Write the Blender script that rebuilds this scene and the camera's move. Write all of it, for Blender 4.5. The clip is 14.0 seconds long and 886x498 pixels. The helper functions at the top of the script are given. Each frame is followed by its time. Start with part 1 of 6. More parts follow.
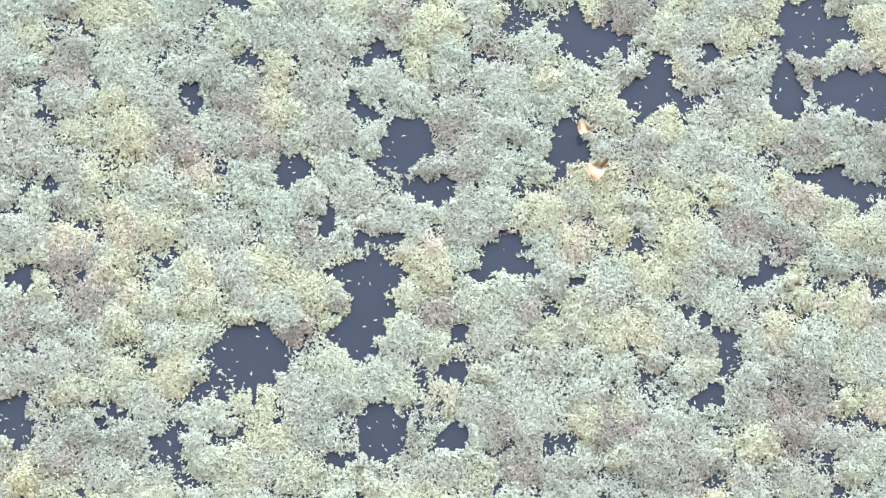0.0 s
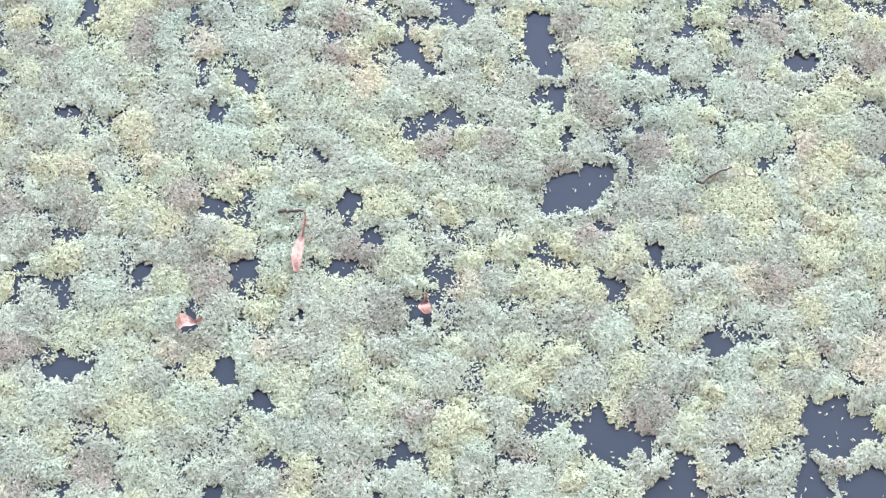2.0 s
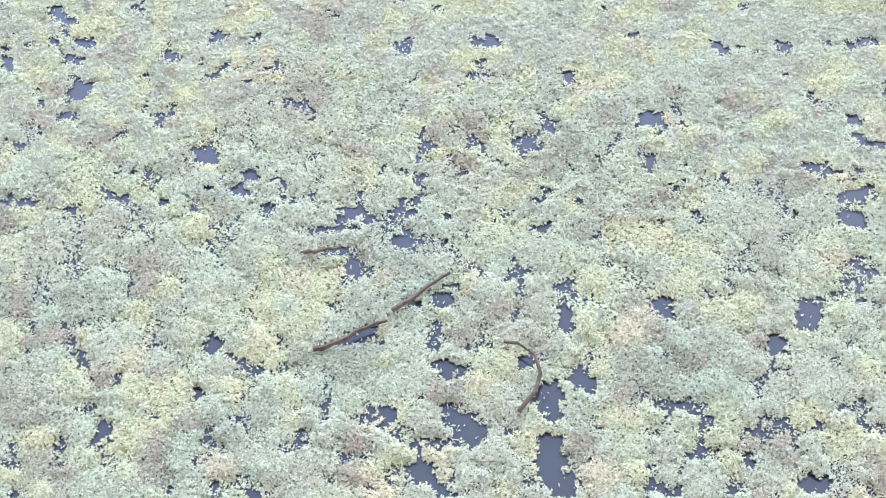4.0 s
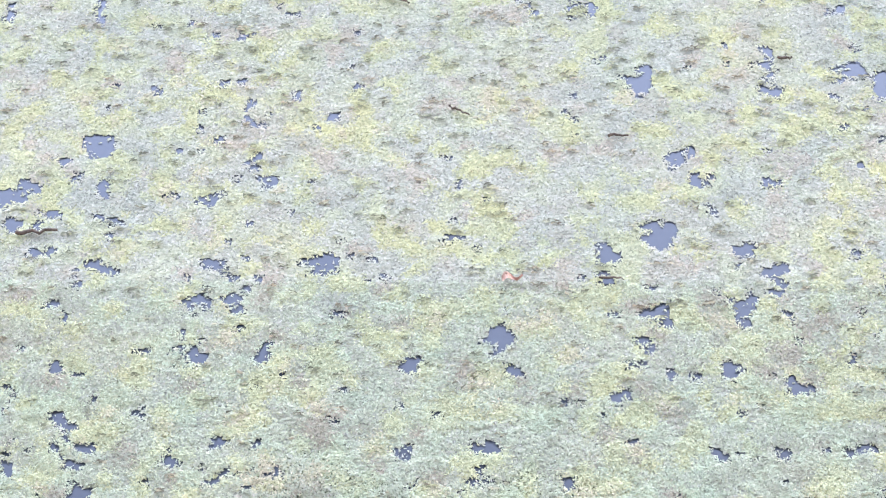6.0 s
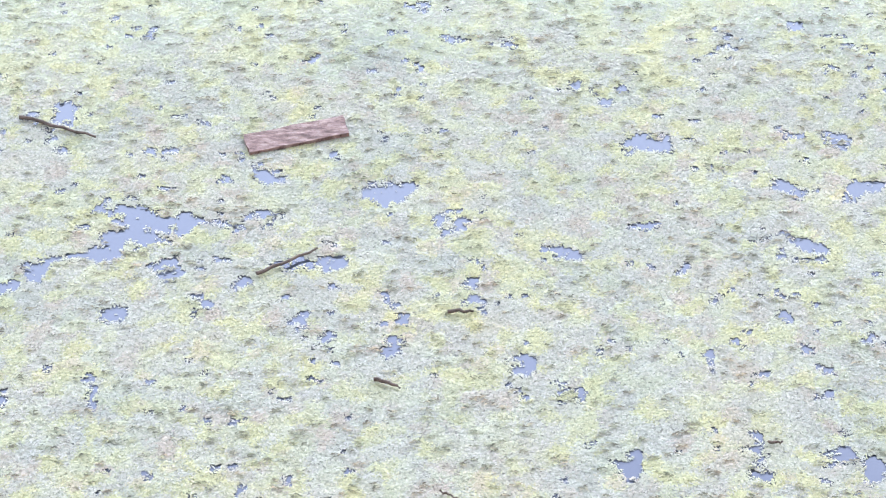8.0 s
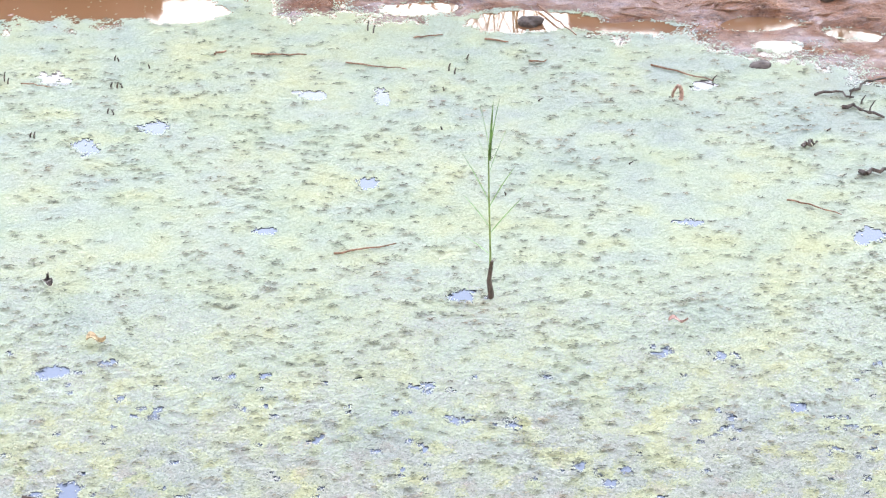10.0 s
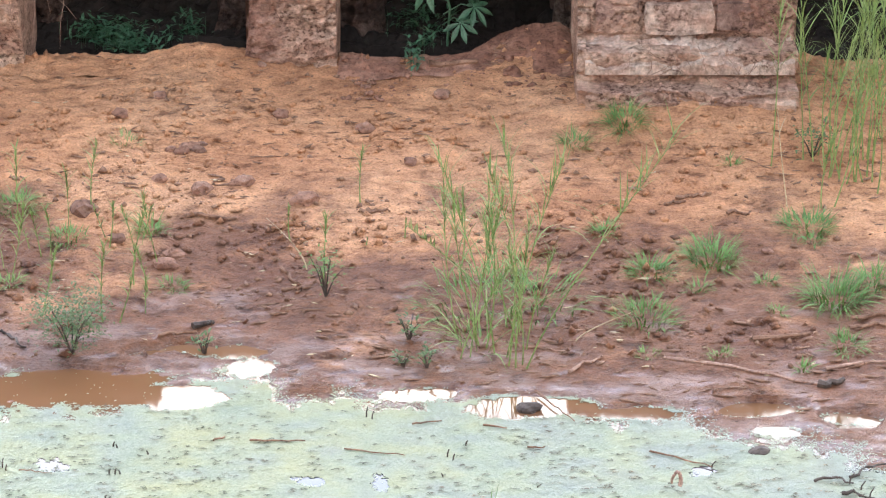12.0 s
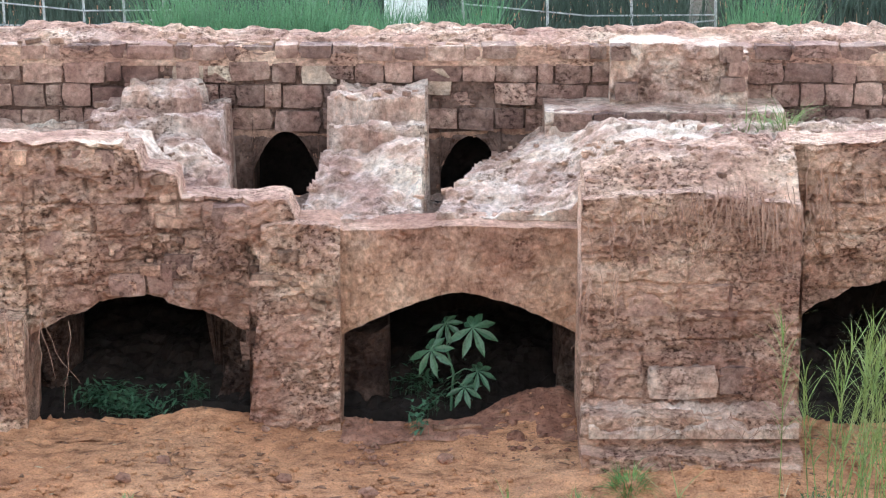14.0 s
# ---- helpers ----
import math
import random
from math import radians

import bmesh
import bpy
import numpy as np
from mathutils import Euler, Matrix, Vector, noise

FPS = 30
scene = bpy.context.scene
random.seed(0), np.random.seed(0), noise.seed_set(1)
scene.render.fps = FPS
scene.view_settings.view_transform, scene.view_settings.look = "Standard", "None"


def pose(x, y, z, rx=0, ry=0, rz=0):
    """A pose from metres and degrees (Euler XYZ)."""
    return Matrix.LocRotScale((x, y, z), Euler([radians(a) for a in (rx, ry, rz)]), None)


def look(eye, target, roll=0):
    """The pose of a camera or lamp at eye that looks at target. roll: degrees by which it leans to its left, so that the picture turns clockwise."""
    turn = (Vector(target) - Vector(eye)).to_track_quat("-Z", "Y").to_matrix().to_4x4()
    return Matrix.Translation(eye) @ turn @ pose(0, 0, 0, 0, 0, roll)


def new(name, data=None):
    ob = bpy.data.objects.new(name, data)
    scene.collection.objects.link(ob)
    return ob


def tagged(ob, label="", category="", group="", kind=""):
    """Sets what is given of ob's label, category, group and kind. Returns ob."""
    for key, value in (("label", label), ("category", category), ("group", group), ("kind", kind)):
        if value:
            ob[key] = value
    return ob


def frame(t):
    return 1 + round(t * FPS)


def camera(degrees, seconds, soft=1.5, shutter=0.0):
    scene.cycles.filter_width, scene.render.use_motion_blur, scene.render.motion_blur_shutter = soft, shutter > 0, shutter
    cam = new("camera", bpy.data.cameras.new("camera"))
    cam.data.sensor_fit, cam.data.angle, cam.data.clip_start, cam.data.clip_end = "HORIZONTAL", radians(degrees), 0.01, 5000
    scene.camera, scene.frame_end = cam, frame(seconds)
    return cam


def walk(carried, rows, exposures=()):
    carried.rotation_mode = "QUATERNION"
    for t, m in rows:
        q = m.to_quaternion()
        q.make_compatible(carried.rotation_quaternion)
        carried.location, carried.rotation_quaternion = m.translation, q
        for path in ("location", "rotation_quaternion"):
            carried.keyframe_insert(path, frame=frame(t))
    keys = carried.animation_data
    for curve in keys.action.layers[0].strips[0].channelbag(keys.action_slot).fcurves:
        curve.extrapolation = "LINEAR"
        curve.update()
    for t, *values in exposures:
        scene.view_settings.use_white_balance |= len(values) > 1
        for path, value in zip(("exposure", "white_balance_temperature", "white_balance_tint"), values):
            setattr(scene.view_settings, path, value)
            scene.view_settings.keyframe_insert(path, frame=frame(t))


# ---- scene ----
# ---- camera: stands on a dam over the pond and tilts up ----
cam = camera(20.0, 14.0, soft=1.2)
EYE = 6.5
# seconds, tilt, turn and lean in degrees
ROWS = [
    (0.0, -77.476, -0.767, 0.152),
    (0.5, -75.470, -0.657, 0.087),
    (1.0, -73.273, -0.479, 0.030),
    (1.5, -70.885, -0.372, 0.000),
    (2.0, -68.337, -0.221, -0.074),
    (2.5, -65.780, -0.044, -0.105),
    (3.0, -63.391, 0.020, -0.105),
    (3.2, -62.489, 0.044, -0.133),
    (5.3, -52.665, 0.093, 0.078),
    (5.5, -51.781, 0.086, 0.086),
    (6.0, -49.506, 0.048, 0.026),
    (6.5, -47.286, -0.060, -0.020),
    (7.0, -45.110, -0.159, 0.000),
    (7.3, -43.774, -0.181, -0.045),
    (7.5, -42.897, -0.205, -0.026),
    (8.0, -40.747, -0.164, -0.023),
    (8.2, -39.903, -0.100, -0.073),
    (10.3, -30.800, -0.066, 0.101),
    (10.5, -29.951, -0.067, 0.113),
    (11.0, -27.756, -0.082, 0.060),
    (11.5, -25.557, -0.094, 0.063),
    (12.0, -23.295, -0.088, 0.056),
    (12.5, -21.032, -0.054, -0.000),
    (13.0, -18.779, -0.032, 0.003),
    (13.5, -16.516, -0.004, 0.005),
    (14.0, -15.000, 0.000, 0.005),
]
# seconds, stops, kelvin, tint: the picture cools a little once the sky-lit walls fill it
EXPOSURES = [(0.0, 0.48, 6500, 10), (3.2, 0.54, 6500, 10), (5.3, 0.56, 6500, 10), (8.2, 0.62, 6500, 10), (10.3, 0.54, 6500, 10), (11.0, 0.48, 6500, 10), (12.0, 0.48, 6500, 10), (12.5, 0.50, 6500, 10), (13.5, 0.42, 6250, 8), (14.0, 0.36, 6200, 7)]
walk(cam, [(t, pose(0, 0, EYE, 90 + tilt) @ pose(0, 0, 0, 0, turn, 0) @ pose(0, 0, 0, 0, 0, lean)) for t, tilt, turn, lean in ROWS], EXPOSURES)

# ---- world and sun ----
SUN_AZ, SUN_EL = radians(32), radians(52)
sun_way = Vector((math.sin(SUN_AZ) * math.cos(SUN_EL), math.cos(SUN_AZ) * math.cos(SUN_EL), math.sin(SUN_EL)))
world = bpy.data.worlds.new("overcast_sky")
scene.world = world
world.use_nodes = True
wn, wl = world.node_tree.nodes, world.node_tree.links
wn.clear()
w_out = wn.new("ShaderNodeOutputWorld")
w_bg = wn.new("ShaderNodeBackground")
w_sky = wn.new("ShaderNodeTexSky")
w_sky.sky_type, w_sky.sun_disc = "NISHITA", False
w_sky.sun_elevation, w_sky.sun_rotation = SUN_EL, SUN_AZ
w_tc = wn.new("ShaderNodeTexCoord")
w_sep = wn.new("ShaderNodeSeparateXYZ")
w_front = wn.new("ShaderNodeValToRGB")
# in front: white cloud low down, pale blue above it, deep blue-grey overhead
el = w_front.color_ramp.elements
el[0].position, el[0].color = 0.450, (1.0, 1.0, 1.0, 1)
el[1].position, el[1].color = 0.985, (0.060, 0.078, 0.108, 1)
for at, c in ((0.485, (0.62, 0.70, 0.86, 1)), (0.56, (0.51, 0.60, 0.85, 1)), (0.69, (0.46, 0.54, 0.83, 1)), (0.80, (0.25, 0.30, 0.48, 1)), (0.88, (0.14, 0.175, 0.28, 1)), (0.94, (0.085, 0.11, 0.165, 1))):
    e = el.new(at)
    e.color = c
w_back = wn.new("ShaderNodeValToRGB")
el = w_back.color_ramp.elements
el[0].position, el[0].color = 0.25, (0.33, 0.33, 0.335, 1)
el[1].position, el[1].color = 0.95, (0.075, 0.09, 0.12, 1)
w_fac = wn.new("ShaderNodeMapRange")
w_fac.interpolation_type = "SMOOTHSTEP"
w_fac.inputs["From Min"].default_value, w_fac.inputs["From Max"].default_value = 0.05, 0.68
w_ramp = wn.new("ShaderNodeMix")
w_ramp.data_type = "RGBA"
w_noise = wn.new("ShaderNodeTexNoise")
w_noise.inputs["Scale"].default_value, w_noise.inputs["Detail"].default_value = 2.2, 4
w_mr = wn.new("ShaderNodeMapRange")
w_mr.inputs["To Min"].default_value, w_mr.inputs["To Max"].default_value = 0.85, 1.15
w_scale = wn.new("ShaderNodeVectorMath")
w_scale.operation = "SCALE"
w_mul = wn.new("ShaderNodeVectorMath")
w_mul.operation = "SCALE"
w_mul.inputs["Scale"].default_value = 6.5
w_sk = wn.new("ShaderNodeVectorMath")
w_sk.operation = "SCALE"
w_sk.inputs["Scale"].default_value = 0.05
w_add = wn.new("ShaderNodeVectorMath")
wl.new(w_tc.outputs["Generated"], w_sep.inputs["Vector"])
wl.new(w_tc.outputs["Generated"], w_noise.inputs["Vector"])
wl.new(w_sep.outputs["Z"], w_front.inputs["Fac"])
wl.new(w_sep.outputs["Z"], w_back.inputs["Fac"])
wl.new(w_sep.outputs["Y"], w_fac.inputs["Value"])
wl.new(w_fac.outputs["Result"], w_ramp.inputs[0])
wl.new(w_back.outputs["Color"], w_ramp.inputs[6])
wl.new(w_front.outputs["Color"], w_ramp.inputs[7])
wl.new(w_noise.outputs["Fac"], w_mr.inputs["Value"])
wl.new(w_ramp.outputs[2], w_scale.inputs[0])
wl.new(w_mr.outputs["Result"], w_scale.inputs["Scale"])
wl.new(w_scale.outputs["Vector"], w_mul.inputs[0])
wl.new(w_sky.outputs["Color"], w_sk.inputs[0])
wl.new(w_mul.outputs["Vector"], w_add.inputs[0])
wl.new(w_sk.outputs["Vector"], w_add.inputs[1])
wl.new(w_add.outputs["Vector"], w_bg.inputs["Color"])
wl.new(w_bg.outputs["Background"], w_out.inputs["Surface"])
sun = new("sun", bpy.data.lights.new("sun", "SUN"))
sun.data.energy, sun.data.angle, sun.data.color = 1.0, radians(14), (1.0, 0.95, 0.88)
sun.matrix_world = look(sun_way * 60, (0, 0, 0))


# ---- numbers with a pattern: smooth value noise ----
def vnoise(x, y, seed=0):
    x, y = np.asarray(x, float), np.asarray(y, float)
    xi, yi = np.floor(x).astype(np.int64), np.floor(y).astype(np.int64)
    fx, fy = x - xi, y - yi
    fx, fy = fx * fx * (3 - 2 * fx), fy * fy * (3 - 2 * fy)

    def h(a, b):
        n = (a * 374761393 + b * 668265263 + seed * 974634777) & 0x7FFFFFFF
        n = ((n ^ (n >> 13)) * 1274126177) & 0x7FFFFFFF
        return ((n ^ (n >> 16)) & 0xFFFF) / 65535.0

    a, b, c, d = h(xi, yi), h(xi + 1, yi), h(xi, yi + 1), h(xi + 1, yi + 1)
    return (a + (b - a) * fx) * (1 - fy) + (c + (d - c) * fx) * fy


def fnoise(x, y, seed=0, octaves=4):
    out, amp, tot = 0.0, 1.0, 0.0
    for k in range(octaves):
        out = out + amp * vnoise(x * 2 ** k, y * 2 ** k, seed + 17 * k)
        tot += amp
        amp *= 0.5
    return out / tot * 2 - 1


# ---- materials ----
def material(name, rough=0.8, metal=0.0, spec=0.5):
    m = bpy.data.materials.new(name)
    m.use_nodes = True
    b = m.node_tree.nodes["Principled BSDF"]
    b.inputs["Roughness"].default_value, b.inputs["Metallic"].default_value = rough, metal
    b.inputs["Specular IOR Level"].default_value = spec
    return m, m.node_tree.nodes, m.node_tree.links, b


def ramp(nodes, stops):
    r = nodes.new("ShaderNodeValToRGB")
    e = r.color_ramp.elements
    e[0].position, e[0].color = stops[0][0], (*stops[0][1], 1)
    e[1].position, e[1].color = stops[-1][0], (*stops[-1][1], 1)
    for p, c in stops[1:-1]:
        k = e.new(p)
        k.color = (*c, 1)
    return r


def tex(nodes, links, scale, detail=5.0, coord="Object", rough=0.6, stretch=None):
    tc = nodes.new("ShaderNodeNewGeometry")
    coord = "Position"
    n = nodes.new("ShaderNodeTexNoise")
    n.inputs["Scale"].default_value, n.inputs["Detail"].default_value, n.inputs["Roughness"].default_value = scale, detail, rough
    if stretch:
        mp = nodes.new("ShaderNodeMapping")
        mp.inputs["Scale"].default_value = stretch
        links.new(tc.outputs[coord], mp.inputs["Vector"])
        links.new(mp.outputs["Vector"], n.inputs["Vector"])
    else:
        links.new(tc.outputs[coord], n.inputs["Vector"])
    return n


def mixed(nodes, links, fac, a, b, mode="MIX", amount=1.0):
    m = nodes.new("ShaderNodeMix")
    m.data_type, m.blend_type = "RGBA", mode
    m.inputs[0].default_value = amount
    if fac is not None:
        links.new(fac, m.inputs[0])
    for k, v in ((6, a), (7, b)):
        if isinstance(v, tuple):
            m.inputs[k].default_value = (*v, 1)
        else:
            links.new(v, m.inputs[k])
    return m.outputs[2]


def bumped(nodes, links, bsdf, height, strength, distance):
    b = nodes.new("ShaderNodeBump")
    b.inputs["Strength"].default_value, b.inputs["Distance"].default_value = strength, distance
    links.new(height, b.inputs["Height"])
    links.new(b.outputs["Normal"], bsdf.inputs["Normal"])
    return b


def noisy(name, stops, scale, fine=None, rough=0.85, bump=0.4, distance=0.01, spec=0.3, coord="Object", random_value=0.0, stretch=None):
    """A surface coloured by a coarse noise through stops, with a finer grain multiplied in and a relief of both."""
    m, n, l, b = material(name, rough, 0, spec)
    t1 = tex(n, l, scale, 6, coord, 0.62, stretch)
    r1 = ramp(n, stops)
    l.new(t1.outputs["Fac"], r1.inputs["Fac"])
    col = r1.outputs["Color"]
    t2 = tex(n, l, fine or scale * 9, 5, coord, 0.7, stretch)
    r2 = ramp(n, [(0.33, (0.38, 0.35, 0.34)), (0.42, (0.82, 0.81, 0.80)), (0.47, (1.0, 1.0, 1.0)), (0.66, (1.24, 1.24, 1.24))])
    l.new(t2.outputs["Fac"], r2.inputs["Fac"])
    col = mixed(n, l, None, col, r2.outputs["Color"], "MULTIPLY", 0.9)
    t3 = tex(n, l, (fine or scale * 9) * 0.33, 4, coord, 0.6, stretch)
    r3 = ramp(n, [(0.34, (0.62, 0.59, 0.58)), (0.42, (0.95, 0.95, 0.95)), (0.64, (1.10, 1.10, 1.10))])
    l.new(t3.outputs["Fac"], r3.inputs["Fac"])
    col = mixed(n, l, None, col, r3.outputs["Color"], "MULTIPLY", 1.0)
    if random_value:
        oi = n.new("ShaderNodeObjectInfo")
        r3 = ramp(n, [(0.0, (1 - random_value,) * 3), (0.5, (1, 0.97, 0.95)), (1.0, (1 + random_value, 1 + random_value, 1 + random_value * 0.9))])
        l.new(oi.outputs["Random"], r3.inputs["Fac"])
        col = mixed(n, l, None, col, r3.outputs["Color"], "MULTIPLY", 1.0)
    l.new(col, b.inputs["Base Color"])
    add = n.new("ShaderNodeMath")
    add.operation = "MULTIPLY_ADD"
    add.inputs[1].default_value = 0.5
    l.new(t2.outputs["Fac"], add.inputs[0])
    l.new(t1.outputs["Fac"], add.inputs[2])
    bumped(n, l, b, add.outputs["Value"], bump, distance)
    return m


def stone_material(name, stops, scale, pitted=0.5, rough=0.92, random_value=0.0, stretch=None):
    """Weathered laterite: broad tones, a coarse grain, patches eaten out in small pits, and a few cracks."""
    m, n, l, b = material(name, rough, 0, 0.25)
    t1 = tex(n, l, scale, 6, "Object", 0.65, stretch)
    r1 = ramp(n, stops)
    l.new(t1.outputs["Fac"], r1.inputs["Fac"])
    t2 = tex(n, l, 15, 8, "Object", 0.78, stretch)
    r2 = ramp(n, [(0.33, (0.34, 0.31, 0.31)), (0.43, (0.78, 0.77, 0.76)), (0.52, (1.05, 1.05, 1.05)), (0.66, (1.55, 1.57, 1.58))])
    l.new(t2.outputs["Fac"], r2.inputs["Fac"])
    col = mixed(n, l, None, r1.outputs["Color"], r2.outputs["Color"], "MULTIPLY", 0.95)
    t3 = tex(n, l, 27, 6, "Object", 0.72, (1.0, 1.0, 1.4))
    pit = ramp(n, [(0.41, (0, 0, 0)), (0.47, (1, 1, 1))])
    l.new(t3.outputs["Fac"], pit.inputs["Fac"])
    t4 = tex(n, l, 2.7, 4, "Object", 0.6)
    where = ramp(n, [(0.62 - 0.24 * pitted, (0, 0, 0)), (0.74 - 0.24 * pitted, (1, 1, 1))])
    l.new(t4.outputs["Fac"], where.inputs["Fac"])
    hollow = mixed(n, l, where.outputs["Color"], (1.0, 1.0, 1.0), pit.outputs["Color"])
    # pit floors are coloured darker to stand in for the shade in them
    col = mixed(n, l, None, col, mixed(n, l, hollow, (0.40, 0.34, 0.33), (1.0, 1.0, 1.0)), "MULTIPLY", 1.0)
    # stretches of dark maroon and of sandy laterite
    t6 = tex(n, l, 1.15, 3, "Object", 0.55)
    r6 = ramp(n, [(0.36, (0.66, 0.59, 0.59)), (0.46, (0.92, 0.90, 0.90)), (0.56, (1.03, 1.04, 1.02)), (0.66, (1.12, 1.16, 1.12))])
    l.new(t6.outputs["Fac"], r6.inputs["Fac"])
    col = mixed(n, l, None, col, r6.outputs["Color"], "MULTIPLY", 0.9)
    # cracks
    warp = tex(n, l, 5.0, 4, "Object", 0.6)
    tc = n.new("ShaderNodeTexCoord")
    vm = n.new("ShaderNodeVectorMath")
    vm.operation = "MULTIPLY_ADD"
    vm.inputs[1].default_value = (0.22, 0.22, 0.22)
    l.new(warp.outputs["Color"], vm.inputs[0])
    l.new(tc.outputs["Object"], vm.inputs[2])
    vo = n.new("ShaderNodeTexVoronoi")
    vo.feature = "DISTANCE_TO_EDGE"
    vo.inputs["Scale"].default_value = 4.2
    l.new(vm.outputs["Vector"], vo.inputs["Vector"])
    crack = ramp(n, [(0.0, (0.45, 0.42, 0.41)), (0.016, (0.8, 0.8, 0.8)), (0.04, (1, 1, 1))])
    l.new(vo.outputs["Distance"], crack.inputs["Fac"])
    col = mixed(n, l, None, col, crack.outputs["Color"], "MULTIPLY", 0.35)
    if random_value:
        oi = n.new("ShaderNodeObjectInfo")
        r5 = ramp(n, [(0.0, (1 - random_value,) * 3), (0.5, (1, 0.97, 0.95)), (1.0, (1 + random_value, 1 + random_value, 1 + random_value * 0.9))])
        l.new(oi.outputs["Random"], r5.inputs["Fac"])
        col = mixed(n, l, None, col, r5.outputs["Color"], "MULTIPLY", 1.0)
    l.new(col, b.inputs["Base Color"])
    add = n.new("ShaderNodeMath")
    add.operation = "MULTIPLY_ADD"
    add.inputs[1].default_value = 0.6
    l.new(hollow, add.inputs[0])
    l.new(t2.outputs["Fac"], add.inputs[2])
    bumped(n, l, b, add.outputs["Value"], 1.0, 0.045)
    return m


def weed_material(name, tones, tints, rough=0.6):
    """Small leaves: each island its own tone, each tuft its own tint, and wider patches over that."""
    m, n, l, b = material(name, rough, 0, 0.04)
    g = n.new("ShaderNodeNewGeometry")
    r = ramp(n, tones)
    l.new(g.outputs["Random Per Island"], r.inputs["Fac"])
    tuft = n.new("ShaderNodeAttribute")
    tuft.attribute_name = "tuft"
    r1 = ramp(n, tints)
    l.new(tuft.outputs["Fac"], r1.inputs["Fac"])
    col = mixed(n, l, None, r.outputs["Color"], r1.outputs["Color"], "MULTIPLY", 1.0)
    t2 = tex(n, l, 2.2, 4, rough=0.6)
    r2 = ramp(n, [(0.30, (0.86, 0.90, 0.92)), (0.45, (0.98, 1, 1)), (0.58, (1, 1, 1)), (0.72, (1.06, 1.02, 0.92))])
    l.new(t2.outputs["Fac"], r2.inputs["Fac"])
    col = mixed(n, l, None, col, r2.outputs["Color"], "MULTIPLY", 1.0)
    l.new(col, b.inputs["Base Color"])
    return m


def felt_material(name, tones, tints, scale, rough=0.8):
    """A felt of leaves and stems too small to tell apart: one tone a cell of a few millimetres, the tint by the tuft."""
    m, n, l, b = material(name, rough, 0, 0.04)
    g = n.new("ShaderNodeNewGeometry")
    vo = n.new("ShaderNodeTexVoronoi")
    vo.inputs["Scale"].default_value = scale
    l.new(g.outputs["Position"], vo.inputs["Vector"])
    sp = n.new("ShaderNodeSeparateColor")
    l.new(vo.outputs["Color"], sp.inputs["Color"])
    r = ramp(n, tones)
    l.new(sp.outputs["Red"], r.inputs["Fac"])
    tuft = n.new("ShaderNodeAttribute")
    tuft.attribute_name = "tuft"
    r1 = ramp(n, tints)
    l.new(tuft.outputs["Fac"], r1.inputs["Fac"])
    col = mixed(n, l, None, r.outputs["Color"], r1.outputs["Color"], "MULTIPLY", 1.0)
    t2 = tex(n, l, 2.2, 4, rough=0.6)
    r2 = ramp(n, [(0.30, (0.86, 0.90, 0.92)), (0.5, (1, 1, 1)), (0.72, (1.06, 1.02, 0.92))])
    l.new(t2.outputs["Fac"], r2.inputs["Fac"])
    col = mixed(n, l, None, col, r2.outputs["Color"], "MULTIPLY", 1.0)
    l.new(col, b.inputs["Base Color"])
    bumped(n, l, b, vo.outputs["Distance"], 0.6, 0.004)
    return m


M = {}
M["soil"] = None
m, n, l, b = material("red_soil", 0.85, 0, 0.3)
t1 = tex(n, l, 0.8, 6, "Object", 0.6)
r1 = ramp(n, [(0.34, (0.41, 0.198, 0.104)), (0.5, (0.535, 0.280, 0.150)), (0.64, (0.61, 0.345, 0.196))])
l.new(t1.outputs["Fac"], r1.inputs["Fac"])
t4 = tex(n, l, 6.5, 8, "Object", 0.72, (0.8, 1.6, 1))
r4 = ramp(n, [(0.34, (0.36, 0.32, 0.31)), (0.43, (0.78, 0.75, 0.74)), (0.52, (1.0, 1.0, 1.0)), (0.66, (1.24, 1.24, 1.22))])
l.new(t4.outputs["Fac"], r4.inputs["Fac"])
t2 = tex(n, l, 60, 4, "Object", 0.7)
r2 = ramp(n, [(0.34, (0.45, 0.42, 0.40)), (0.46, (0.95, 0.95, 0.95)), (0.54, (1.04, 1.04, 1.04)), (0.66, (1.28, 1.28, 1.28))])
l.new(t2.outputs["Fac"], r2.inputs["Fac"])
col = mixed(n, l, None, r1.outputs["Color"], r4.outputs["Color"], "MULTIPLY", 1.0)
col = mixed(n, l, None, col, r2.outputs["Color"], "MULTIPLY", 0.8)
# damp mud along the water, by the height over it and an uneven edge
gp = n.new("ShaderNodeNewGeometry")
sp = n.new("ShaderNodeSeparateXYZ")
l.new(gp.outputs["Position"], sp.inputs["Vector"])
t3 = tex(n, l, 1.3, 5, "Object", 0.6)
md = n.new("ShaderNodeMath")
md.operation = "MULTIPLY_ADD"
md.inputs[1].default_value = -0.60
l.new(t3.outputs["Fac"], md.inputs[0])
l.new(sp.outputs["Z"], md.inputs[2])
wet = n.new("ShaderNodeMapRange")
wet.inputs["From Min"].default_value, wet.inputs["From Max"].default_value = -0.09, -0.19
l.new(md.outputs["Value"], wet.inputs["Value"])
damp = mixed(n, l, None, col, (0.39, 0.34, 0.345), "MULTIPLY", 1.0)
col = mixed(n, l, wet.outputs["Result"], col, damp)
